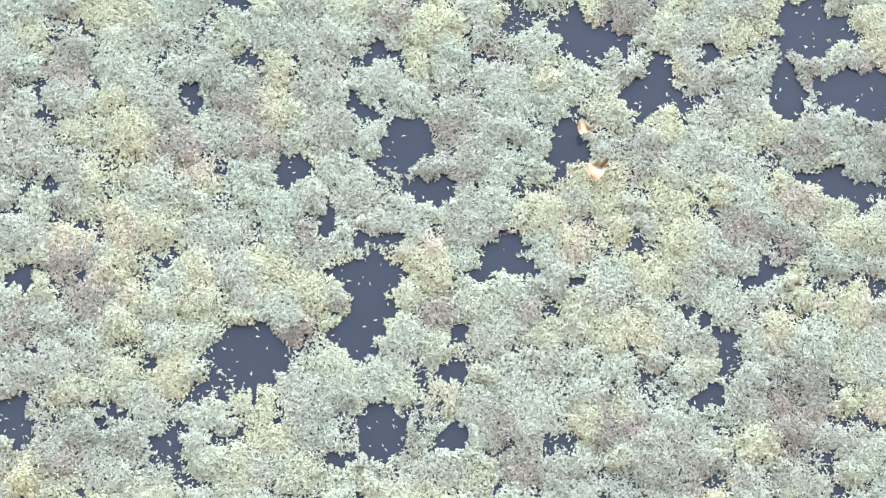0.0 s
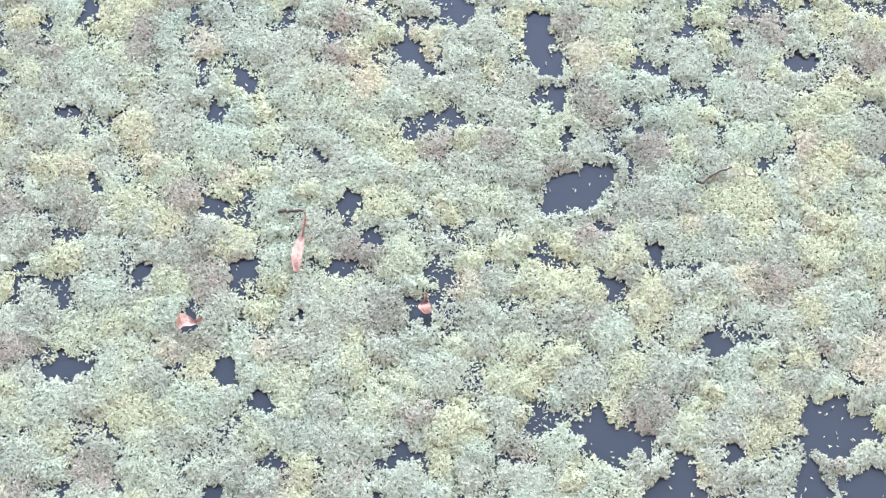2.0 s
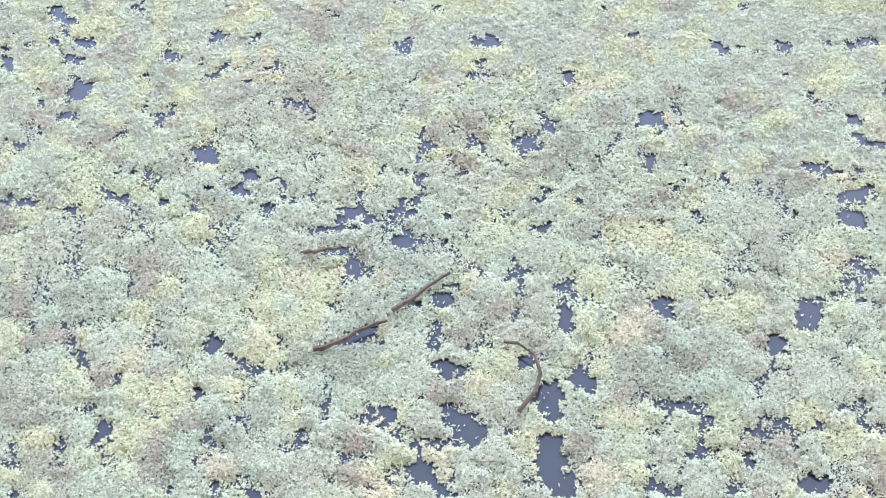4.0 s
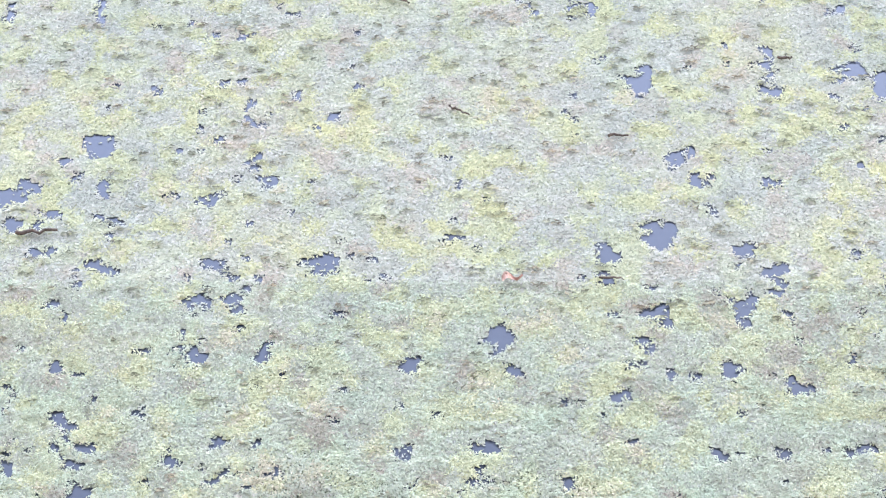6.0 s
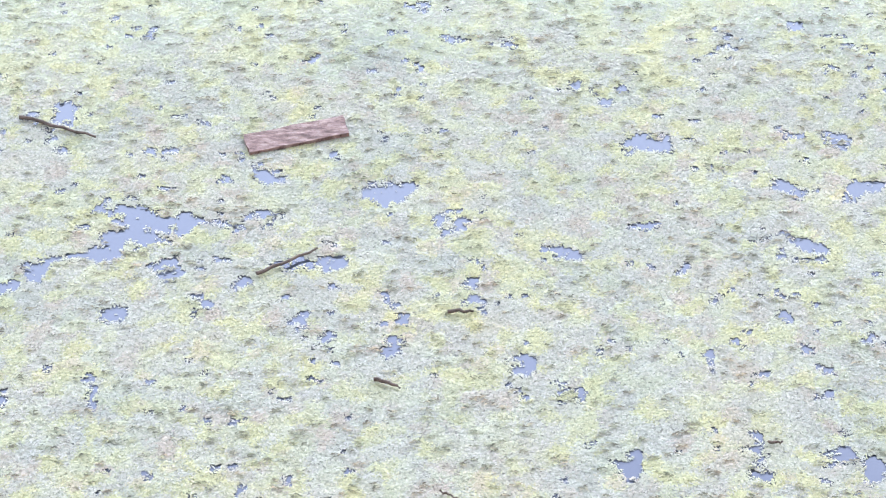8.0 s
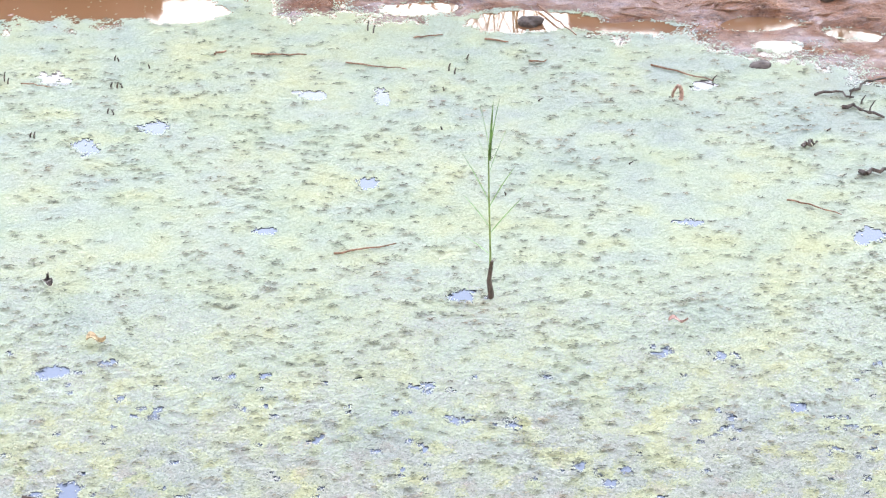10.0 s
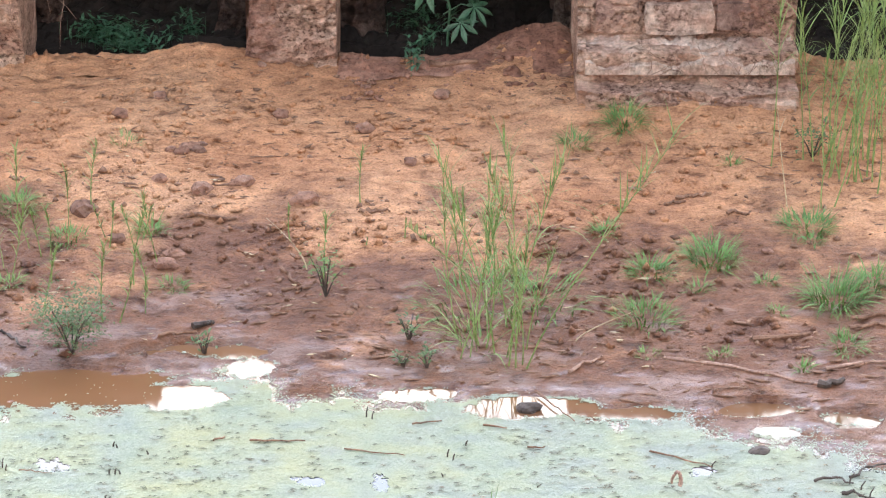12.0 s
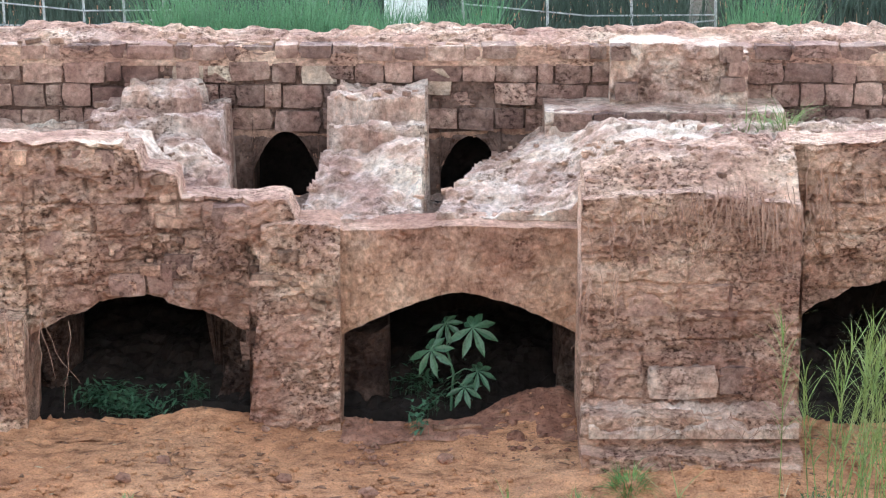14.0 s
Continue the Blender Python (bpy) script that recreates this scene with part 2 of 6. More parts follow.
# grey-pink mud low down by the water, with an uneven edge
grey_mud = n.new("ShaderNodeMapRange")
grey_mud.inputs["From Min"].default_value, grey_mud.inputs["From Max"].default_value = -0.225, -0.30
grey_mud.inputs["To Max"].default_value = 0.6
tz = tex(n, l, 2.6, 5, "Object", 0.6, (0.7, 1.4, 1))
sz = n.new("ShaderNodeMath")
sz.operation = "MULTIPLY_ADD"
sz.inputs[1].default_value = -0.55
l.new(tz.outputs["Fac"], sz.inputs[0])
l.new(sp.outputs["Z"], sz.inputs[2])
l.new(sz.outputs["Value"], grey_mud.inputs["Value"])
col = mixed(n, l, grey_mud.outputs["Result"], col, mixed(n, l, None, (0.34, 0.245, 0.215), r4.outputs["Color"], "MULTIPLY", 1.0))
l.new(col, b.inputs["Base Color"])
rr = n.new("ShaderNodeMapRange")
rr.inputs["To Min"].default_value, rr.inputs["To Max"].default_value = 0.9, 0.5
l.new(wet.outputs["Result"], rr.inputs["Value"])
soak = n.new("ShaderNodeMapRange")
soak.inputs["From Min"].default_value, soak.inputs["From Max"].default_value = 0.04, 0.010
soak.inputs["To Min"].default_value, soak.inputs["To Max"].default_value = 0.0, 0.30
l.new(sp.outputs["Z"], soak.inputs["Value"])
dif = n.new("ShaderNodeMath")
dif.operation = "SUBTRACT"
l.new(rr.outputs["Result"], dif.inputs[0])
l.new(soak.outputs["Result"], dif.inputs[1])
l.new(dif.outputs["Value"], b.inputs["Roughness"])
bumped(n, l, b, t4.outputs["Fac"], 1.0, 0.07)
film = n.new("ShaderNodeMapRange")
film.inputs["From Min"].default_value, film.inputs["From Max"].default_value = -0.250, -0.312
film.inputs["To Min"].default_value, film.inputs["To Max"].default_value = 0.0, 0.5
t5 = tex(n, l, 5.0, 5, "Object", 0.65, (0.7, 1.5, 1))
wz = n.new("ShaderNodeMath")
wz.operation = "MULTIPLY_ADD"
wz.inputs[1].default_value = -0.55
l.new(t5.outputs["Fac"], wz.inputs[0])
l.new(sp.outputs["Z"], wz.inputs[2])
l.new(wz.outputs["Value"], film.inputs["Value"])
l.new(film.outputs["Result"], b.inputs["Coat Weight"])
b.inputs["Coat Roughness"].default_value = 0.22
M["soil"] = m

m, n, l, b = material("pond_water", 0.04, 0, 0.5)
b.inputs["IOR"].default_value = 1.62
t1 = tex(n, l, 0.6, 2)
r1 = ramp(n, [(0.3, (0.022, 0.028, 0.038)), (0.7, (0.030, 0.036, 0.048))])
l.new(t1.outputs["Fac"], r1.inputs["Fac"])
# red mud stirred into the shallow water by the bank
gp = n.new("ShaderNodeNewGeometry")
sp = n.new("ShaderNodeSeparateXYZ")
l.new(gp.outputs["Position"], sp.inputs["Vector"])
mr = n.new("ShaderNodeMapRange")
mr.inputs["From Min"].default_value, mr.inputs["From Max"].default_value = 11.9, 12.9
l.new(sp.outputs["Y"], mr.inputs["Value"])
l.new(mixed(n, l, mr.outputs["Result"], r1.outputs["Color"], (0.175, 0.088, 0.042)), b.inputs["Base Color"])
M["water"] = m

TINTS = [(0.0, (0.64, 0.65, 0.60)), (0.04, (0.84, 0.72, 0.70)), (0.09, (0.74, 0.78, 0.72)), (0.20, (0.90, 0.95, 0.88)), (0.40, (0.96, 1.02, 0.94)), (0.62, (0.95, 1.07, 0.97)), (0.80, (1.05, 1.10, 0.88)), (0.95, (1.12, 1.13, 0.86)), (1.0, (1.14, 1.04, 0.92))]
FLAT_TINTS = [(0.0, (0.98, 0.88, 0.88)), (0.06, (0.97, 0.92, 0.93)), (0.16, (0.92, 0.93, 0.97)), (0.4, (0.98, 0.99, 1.02)), (0.55, (1.0, 1.03, 0.98)), (0.78, (1.04, 1.06, 0.84)), (0.95, (1.09, 1.08, 0.76)), (1.0, (1.08, 1.0, 0.90))]
# bluish low end: sky mirrored through thin cover, put into the tint
DUCK_TINTS = [(0.0, (0.90, 0.93, 1.04)), (0.25, (0.96, 0.99, 1.03)), (0.5, (1.0, 1.03, 0.99)), (0.75, (1.06, 1.05, 0.92)), (1.0, (1.10, 1.06, 0.86))]
M["weed"] = weed_material("floating_weed",
    [(0.0, (0.187, 0.190, 0.160)), (0.2, (0.294, 0.303, 0.254)), (0.55, (0.351, 0.359, 0.302)), (0.85, (0.391, 0.391, 0.335)), (1.0, (0.427, 0.416, 0.377))], TINTS)
M["weed_flat"] = weed_material("spread_weed",
    [(0.0, (0.182, 0.185, 0.155)), (0.14, (0.273, 0.277, 0.231)), (0.55, (0.322, 0.324, 0.269)), (0.85, (0.360, 0.357, 0.305)), (1.0, (0.397, 0.387, 0.353))], FLAT_TINTS)
M["weed_dark"] = weed_material("fleck_weed",
    [(0.0, (0.074, 0.074, 0.059)), (0.5, (0.154, 0.162, 0.122)), (1.0, (0.309, 0.309, 0.228))], [(0.0, (1.1, 0.9, 0.85)), (0.4, (1, 1, 1)), (1.0, (1.05, 1.05, 0.85))])
M["duckweed"] = weed_material("duckweed",
    [(0.0, (0.279, 0.293, 0.222)), (0.12, (0.325, 0.343, 0.259)), (0.7, (0.352, 0.369, 0.281)), (1.0, (0.379, 0.385, 0.306))], DUCK_TINTS)
# the near bed's dark cells stand in for the dark gaps between leaves
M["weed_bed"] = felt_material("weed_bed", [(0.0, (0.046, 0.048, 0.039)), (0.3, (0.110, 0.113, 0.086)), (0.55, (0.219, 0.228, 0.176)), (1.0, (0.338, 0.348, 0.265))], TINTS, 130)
M["flat_bed"] = felt_material("spread_weed_bed", [(0.0, (0.166, 0.172, 0.146)), (0.25, (0.254, 0.263, 0.220)), (0.6, (0.315, 0.326, 0.269)), (1.0, (0.368, 0.370, 0.312))], FLAT_TINTS, 100)
M["duck_bed"] = felt_material("duckweed_bed", [(0.0, (0.290, 0.309, 0.233)), (0.5, (0.325, 0.344, 0.264)), (1.0, (0.356, 0.373, 0.288))], DUCK_TINTS, 80)
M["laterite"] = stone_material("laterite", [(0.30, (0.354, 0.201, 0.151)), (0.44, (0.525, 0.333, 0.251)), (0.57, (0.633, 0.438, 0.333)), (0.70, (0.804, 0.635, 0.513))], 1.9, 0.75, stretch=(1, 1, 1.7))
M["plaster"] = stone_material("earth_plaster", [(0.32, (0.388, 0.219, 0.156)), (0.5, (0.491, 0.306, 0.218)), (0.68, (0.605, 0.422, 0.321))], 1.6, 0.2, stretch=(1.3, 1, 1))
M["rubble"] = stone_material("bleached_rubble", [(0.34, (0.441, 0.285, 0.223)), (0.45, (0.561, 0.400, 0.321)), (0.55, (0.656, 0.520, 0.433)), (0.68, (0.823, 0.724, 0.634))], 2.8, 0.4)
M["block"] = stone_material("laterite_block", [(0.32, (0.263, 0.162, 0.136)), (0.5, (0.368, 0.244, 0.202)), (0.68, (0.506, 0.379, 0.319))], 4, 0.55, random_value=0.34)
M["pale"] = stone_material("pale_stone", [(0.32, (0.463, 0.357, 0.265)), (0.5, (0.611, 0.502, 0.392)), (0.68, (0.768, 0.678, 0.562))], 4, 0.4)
# darker copy of the laterite that paints in the shade on the jambs
M["jamb_shade"] = stone_material("shade_dark_stone", [(0.32, (0.06, 0.042, 0.036)), (0.5, (0.12, 0.082, 0.068)), (0.68, (0.20, 0.145, 0.12))], 4, 0.8)
# dark red earth, its tone also carrying the shade of the vault mouth
M["mouth_shade_soil"] = noisy("mouth_shade_earth", [(0.34, (0.15, 0.072, 0.048)), (0.5, (0.235, 0.118, 0.080)), (0.66, (0.34, 0.195, 0.138))], 4, 40, 0.85, 0.9, 0.03)
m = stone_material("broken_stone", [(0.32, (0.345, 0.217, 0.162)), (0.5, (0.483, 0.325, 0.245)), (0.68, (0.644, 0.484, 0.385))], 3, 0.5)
n, l = m.node_tree.nodes, m.node_tree.links
b = n["Principled BSDF"]
g = n.new("ShaderNodeNewGeometry")
r3 = ramp(n, [(0.0, (0.55, 0.53, 0.53)), (0.35, (0.9, 0.88, 0.87)), (0.7, (1.05, 1.04, 1.02)), (1.0, (1.45, 1.42, 1.38))])
l.new(g.outputs["Random Per Island"], r3.inputs["Fac"])
l.new(mixed(n, l, None, b.inputs["Base Color"].links[0].from_socket, r3.outputs["Color"], "MULTIPLY", 1.0), b.inputs["Base Color"])
M["chip"] = m
M["mortar"] = noisy("earth_mortar", [(0.32, (0.074, 0.046, 0.037)), (0.5, (0.136, 0.087, 0.068)), (0.68, (0.211, 0.146, 0.118))], 4, 30, 0.95, 0.9, 0.03)
# near black: the darkness in vaults and niches, put into the colour
M["cavern"] = noisy("vault_shade_black", [(0.3, (0.010, 0.008, 0.007)), (0.7, (0.030, 0.024, 0.021))], 3, 25, 0.95, 0.7, 0.03)
M["reed"] = noisy("reed_green", [(0.3, (0.13, 0.21, 0.06)), (0.55, (0.21, 0.29, 0.10)), (0.8, (0.36, 0.37, 0.19))], 3, 40, 0.6, 0.2, 0.002)
M["straw"] = noisy("dry_straw", [(0.3, (0.36, 0.27, 0.16)), (0.7, (0.60, 0.50, 0.34))], 5, 60, 0.8, 0.3, 0.002)
M["grass"] = noisy("grass_green", [(0.3, (0.085, 0.17, 0.045)), (0.6, (0.15, 0.27, 0.08)), (0.8, (0.27, 0.38, 0.15))], 4, 40, 0.6, 0.2, 0.002)
M["field"] = noisy("field_grass", [(0.3, (0.072, 0.170, 0.085)), (0.6, (0.119, 0.264, 0.135)), (0.8, (0.212, 0.357, 0.220))], 4, 40, 0.6, 0.2, 0.002)
M["shrub"] = noisy("shrub_leaf", [(0.3, (0.049, 0.090, 0.032)), (0.7, (0.119, 0.180, 0.070))], 6, 40, 0.6, 0.2, 0.002)
M["castor"] = noisy("castor_leaf", [(0.3, (0.032, 0.098, 0.052)), (0.7, (0.064, 0.152, 0.084))], 5, 50, 0.45, 0.3, 0.004, 0.5)
M["wood"] = noisy("dark_wet_wood", [(0.3, (0.035, 0.028, 0.025)), (0.7, (0.11, 0.085, 0.07))], 8, 60, 0.7, 0.6, 0.004)
M["bark"] = noisy("brown_stick", [(0.3, (0.13, 0.07, 0.045)), (0.7, (0.30, 0.18, 0.12))], 8, 60, 0.85, 0.6, 0.004)
M["plank"] = noisy("old_red_plank", [(0.3, (0.06, 0.042, 0.040)), (0.5, (0.155, 0.108, 0.102)), (0.7, (0.29, 0.235, 0.22))], 14, 50, 0.85, 0.8, 0.006, stretch=(1, 4, 1))
M["petal"] = noisy("dry_pink_leaf", [(0.3, (0.312, 0.175, 0.144)), (0.7, (0.506, 0.367, 0.319))], 20, 90, 0.7, 0.4, 0.003)
M["stone"] = noisy("brown_stone", [(0.3, (0.122, 0.063, 0.044)), (0.55, (0.238, 0.137, 0.099)), (0.75, (0.374, 0.281, 0.228))], 6, 50, 0.9, 0.7, 0.01, random_value=0.3)
M["root"] = noisy("dry_root", [(0.3, (0.22, 0.13, 0.10)), (0.7, (0.46, 0.32, 0.25))], 9, 60, 0.9, 0.4, 0.002)
M["metal"] = noisy("dull_metal", [(0.3, (0.25, 0.27, 0.27)), (0.7, (0.42, 0.45, 0.45))], 5, 50, 0.5, 0.2, 0.002)
M["white"] = noisy("white_sheet", [(0.3, (0.62, 0.66, 0.66)), (0.7, (0.80, 0.83, 0.83))], 2, 20, 0.6, 0.2, 0.004)
M["grey_bark"] = noisy("grey_bark", [(0.3, (0.12, 0.115, 0.10)), (0.7, (0.25, 0.24, 0.215))], 6, 50, 0.9, 0.5, 0.01)
M["tree"] = noisy("far_leaves", [(0.3, (0.026, 0.049, 0.038)), (0.7, (0.075, 0.112, 0.085))], 0.8, 8, 0.8, 0.3, 0.02)


# ---- makers ----
def mesh_object(name, verts, faces, mat, smooth=False):
    me = bpy.data.meshes.new(name)
    me.from_pydata([tuple(v) for v in verts], [], faces)
    me.materials.append(mat)
    if smooth:
        me.polygons.foreach_set("use_smooth", [True] * len(me.polygons))
    me.update()
    return new(name, me)


def fast_mesh(name, verts, faces, mat, tuft=None):
    """A large mesh from arrays: verts n x 3, faces m x k; tuft: a number for each vertex that tints it."""
    me = bpy.data.meshes.new(name)
    k = faces.shape[1]
    me.vertices.add(len(verts))
    me.vertices.foreach_set("co", np.asarray(verts, np.float32).ravel())
    me.loops.add(faces.size)
    me.loops.foreach_set("vertex_index", np.asarray(faces, np.int32).ravel())
    me.polygons.add(len(faces))
    me.polygons.foreach_set("loop_start", np.arange(0, faces.size, k, dtype=np.int32))
    me.materials.append(mat)
    if tuft is not None:
        me.attributes.new("tuft", "FLOAT", "POINT").data.foreach_set("value", np.asarray(tuft, np.float32))
    me.update(calc_edges=True)
    me.validate()
    return new(name, me)


def child(ob, parent):
    ob.parent = parent
    return ob


def part(name, bm, mat, parent, label=""):
    me = bpy.data.meshes.new(name)
    bm.to_mesh(me)
    bm.free()
    me.materials.append(mat)
    ob = new(name, me)
    ob.parent = parent
    return tagged(ob, label)


def grid_faces(nu, nv, offset=0):
    i, j = np.meshgrid(np.arange(nu - 1), np.arange(nv - 1), indexing="ij")
    a = (i * nv + j).ravel() + offset
    return np.stack([a, a + nv, a + nv + 1, a + 1], 1)


# ---- ground: one sheet, pond bed, bank, terrace and the land behind ----
# shallow pools along the shore (x, y, half length, half width, degrees)
POOLS = [(-2.12, 13.05, 0.70, 0.26, 0), (-1.50, 12.94, 0.26, 0.17, 0), (-1.66, 13.53, 0.22, 0.06, 25), (-1.26, 13.54, 0.27, 0.10, 0), (-1.09, 13.32, 0.16, 0.11, 10), (-0.62, 13.41, 0.10, 0.05, 10),
         (-0.12, 12.97, 0.24, 0.08, 8), (0.50, 12.82, 0.38, 0.14, 0), (1.08, 12.73, 0.28, 0.08, 0), (1.82, 12.78, 0.27, 0.09, 4), (1.88, 12.50, 0.14, 0.06, 0), (2.32, 12.66, 0.18, 0.08, -10)]
# the waterline along x
SHORE_X, SHORE_Y = (-2.6, -1.9, -1.5, -1.3, -1.05, -0.8, -0.3, 0.2, 0.6, 0.85, 1.05, 1.4, 1.65, 2.1, 2.5), (12.85, 12.92, 13.05, 13.36, 13.22, 13.05, 13.03, 12.92, 12.95, 12.80, 12.64, 12.58, 12.38, 12.22, 12.10)


def in_pools(x, y):
    """1 in the middle of a pool, 0 at its brim, below 0 outside."""
    best = np.full(np.shape(x), -1.0)
    for px, py, a, b, deg in POOLS:
        c, s = math.cos(radians(deg)), math.sin(radians(deg))
        u, v = x - px, y - py
        best = np.maximum(best, 1 - ((u * c + v * s) / a) ** 2 - ((v * c - u * s) / b) ** 2)
    return best


def bank_height(x, y):
    s = y - 13.0 - np.clip(1 - (y - 13) / 3, 0, 1) * (np.interp(x, SHORE_X, SHORE_Y) - 13.0)
    return np.clip(0.06 * s + 0.009 * s * np.abs(s), -0.5, 0.5)


def ground_height(x, y):
    x, y = np.asarray(x, float), np.asarray(y, float)
    z = bank_height(x, y)
    rough = np.clip((y - 12.4) / 1.6, 0.0, 1) * 0.6 + 0.4
    near = (np.abs(x) < 6) & (y > 12) & (y < 20)
    ridge = 1 - np.abs(fnoise(x * 4.3, y * 4.3, 9, 3))
    z = z + np.where(near, rough * (0.030 * fnoise(x * 1.3, y * 1.3, 3, 3) + 0.030 * fnoise(x * 4.5, y * 4.5, 5, 3) + 0.012 * fnoise(x * 17, y * 17, 6, 2)), 0)
    z = z + np.where(near, rough * (0.07 * np.clip(ridge - 0.86, 0, 1) + 0.05 * np.clip(fnoise(x * 9, y * 9, 14, 3) - 0.3, 0, 1)), 0)
    shore = (y > 11.9) & (y < 14.2) & (np.abs(x) < 4)
    if np.any(shore):
        k = np.zeros(np.shape(z))
        k[shore] = np.clip(0.5 + 1.2 * (in_pools(x[shore], y[shore]) + 0.8 * fnoise(x[shore] * 6, y[shore] * 9, 16, 4)), 0, 1)
        z = z * (1 - k) + np.minimum(z, -0.022) * k
    # heaps of fallen earth in front of the vaults
    z = z + 0.12 * np.exp(-((x - 0.78) / 0.42) ** 2 - ((y - 17.75) / 0.35) ** 2) + 0.08 * np.exp(-((x + 1.65) / 0.5) ** 2 - ((y - 17.6) / 0.3) ** 2)
    z = z + 0.13 * np.exp(-((x - 1.80) / 0.85) ** 4 - ((y - 16.74) / 0.30) ** 2)
    z = z - 0.4 * np.clip((y - 17.62 - 0.12 * fnoise(x * 2.2, y * 0.5, 17, 2) - 0.30 * np.exp(-((x - 0.80) / 0.42) ** 2)) / 0.25, 0, 1) * (y < 20.9)
    z = np.where(y > 20.97, 1.3 + 0.05 * fnoise(x, y, 4, 3), z)
    # the dam behind the camera and the far sides
    dam = np.clip((0.4 - y) / 2.2, 0, 1)
    z = z * (1 - dam) + 4.9 * dam
    side = np.clip((np.abs(x) - 7) / 6, 0, 1)
    z = np.where(y <= 20.97, z + side * (np.maximum(1.3, z) - z), z)
    return z


xs = np.concatenate([[-900, -300, -100, -50, -30, -20, -15], np.arange(-12, -5, 0.5), np.arange(-5, -3.6, 0.1), np.arange(-3.6, 3.6, 0.026), np.arange(3.6, 5, 0.1), np.arange(5, 12.1, 0.5), [15, 20, 30, 50, 100, 300, 900]])
ys = np.concatenate([[-900, -300, -100, -40, -15, -6, -3], np.arange(-2, 1, 0.4), np.arange(1, 11.8, 0.6), np.arange(11.8, 12.6, 0.08), np.arange(12.6, 18.0, 0.026), np.arange(18.0, 20.9, 0.1), [20.96, 20.98, 21.2, 21.5, 22, 23, 24, 25, 26, 27, 28, 30, 32, 40, 60, 100, 300, 1500]])
gx, gy = np.meshgrid(xs, ys, indexing="ij")
GZ = ground_height(gx, gy)


def gz(x, y):
    """The ground's height, from the sheet itself."""
    i = min(max(int(np.searchsorted(xs, x)) - 1, 0), len(xs) - 2)
    j = min(max(int(np.searchsorted(ys, y)) - 1, 0), len(ys) - 2)
    u, v = (x - xs[i]) / (xs[i + 1] - xs[i]), (y - ys[j]) / (ys[j + 1] - ys[j])
    return float((GZ[i, j] * (1 - u) + GZ[i + 1, j] * u) * (1 - v) + (GZ[i, j + 1] * (1 - u) + GZ[i + 1, j + 1] * u) * v)


ground = fast_mesh("ground", np.stack([gx, gy, GZ], -1).reshape(-1, 3), grid_faces(len(xs), len(ys)), M["soil"])
ground.data.polygons.foreach_set("use_smooth", [True] * len(ground.data.polygons))
tagged(ground, "bare red laterite soil, damp and dark beside the pond", "ground", kind="structure")

# ---- water ----
water = fast_mesh("water", np.array([[-14, 0.3, 0], [14, 0.3, 0], [14, 14.2, 0], [-14, 14.2, 0]], float), np.array([[0, 1, 2, 3]]), M["water"])
tagged(water, "still dark pond water that mirrors the sky", "water", kind="structure")

# ---- floating weed: open patches (x, y, half length, half width, degrees) ----
HOLES_A = [
    (0.48, 2.03, 0.099, 0.056, 170), (1.08, 2.04, 0.091, 0.080, 159), (1.00, 1.87, 0.079, 0.053, 87), (1.21, 1.87, 0.091, 0.063, 171),
    (0.63, 1.87, 0.092, 0.066, 12), (0.65, 1.95, 0.038, 0.032, 3), (0.42, 1.70, 0.076, 0.062, 2), (-0.02, 1.72, 0.059, 0.057, 90),
    (0.07, 1.60, 0.072, 0.054, 0), (-0.31, 1.66, 0.039, 0.030, 92), (-0.22, 1.51, 0.065, 0.025, 91), (-0.07, 1.47, 0.053, 0.028, 21),
    (-0.11, 1.35, 0.072, 0.053, 180), (-0.10, 1.27, 0.068, 0.057, 91), (-0.14, 1.19, 0.059, 0.038, 180), (-0.41, 1.15, 0.077, 0.067, 177),
    (-0.41, 1.05, 0.045, 0.027, 91),
]
HOLES_B = [
    (0.25, 1.42, 0.075, 0.049, 21), (0.28, 1.47, 0.038, 0.031, 1), (0.19, 1.37, 0.045, 0.023, 0), (-0.59, 1.86, 0.047, 0.026, 110),
    (0.92, 1.37, 0.073, 0.027, 26), (0.78, 1.25, 0.045, 0.030, 88), (0.83, 1.19, 0.030, 0.030, 58), (1.15, 1.60, 0.069, 0.046, 22),
    (1.05, 1.63, 0.038, 0.022, 1), (-1.04, 0.98, 0.071, 0.051, 94), (-0.08, 0.95, 0.059, 0.056, 178), (-0.17, 0.88, 0.044, 0.015, 0),
    (0.11, 0.93, 0.059, 0.033, 30), (0.11, 1.10, 0.033, 0.033, 83), (0.12, 1.20, 0.027, 0.027, 83), (0.78, 1.04, 0.037, 0.022, 1),
    (-0.64, 0.92, 0.044, 0.027, 179), (-0.80, 0.95, 0.032, 0.018, 179),
]
HOLES_C = [
    (0.43, 1.34, 0.027, 0.022, 88), (-0.11, 1.96, 0.055, 0.018, 81), (-0.14, 1.83, 0.035, 0.030, 91), (0.79, 1.98, 0.031, 0.029, 10),
    (-1.02, 1.33, 0.046, 0.019, 92), (-0.67, 1.14, 0.027, 0.022, 94), (-1.00, 2.22, 0.049, 0.043, 101), (-0.58, 2.22, 0.049, 0.042, 95),
    (-0.53, 2.51, 0.047, 0.037, 178), (-0.26, 2.53, 0.063, 0.028, 169), (-0.17, 2.60, 0.044, 0.034, 180), (-0.82, 2.48, 0.033, 0.023, 94),
    (-0.68, 2.36, 0.043, 0.036, 176), (-0.05, 2.39, 0.050, 0.028, 90), (0.62, 2.56, 0.037, 0.024, 88), (0.48, 2.47, 0.039, 0.033, 3),
    (-0.37, 2.38, 0.023, 0.020, 178), (-0.46, 2.13, 0.040, 0.025, 92),
]
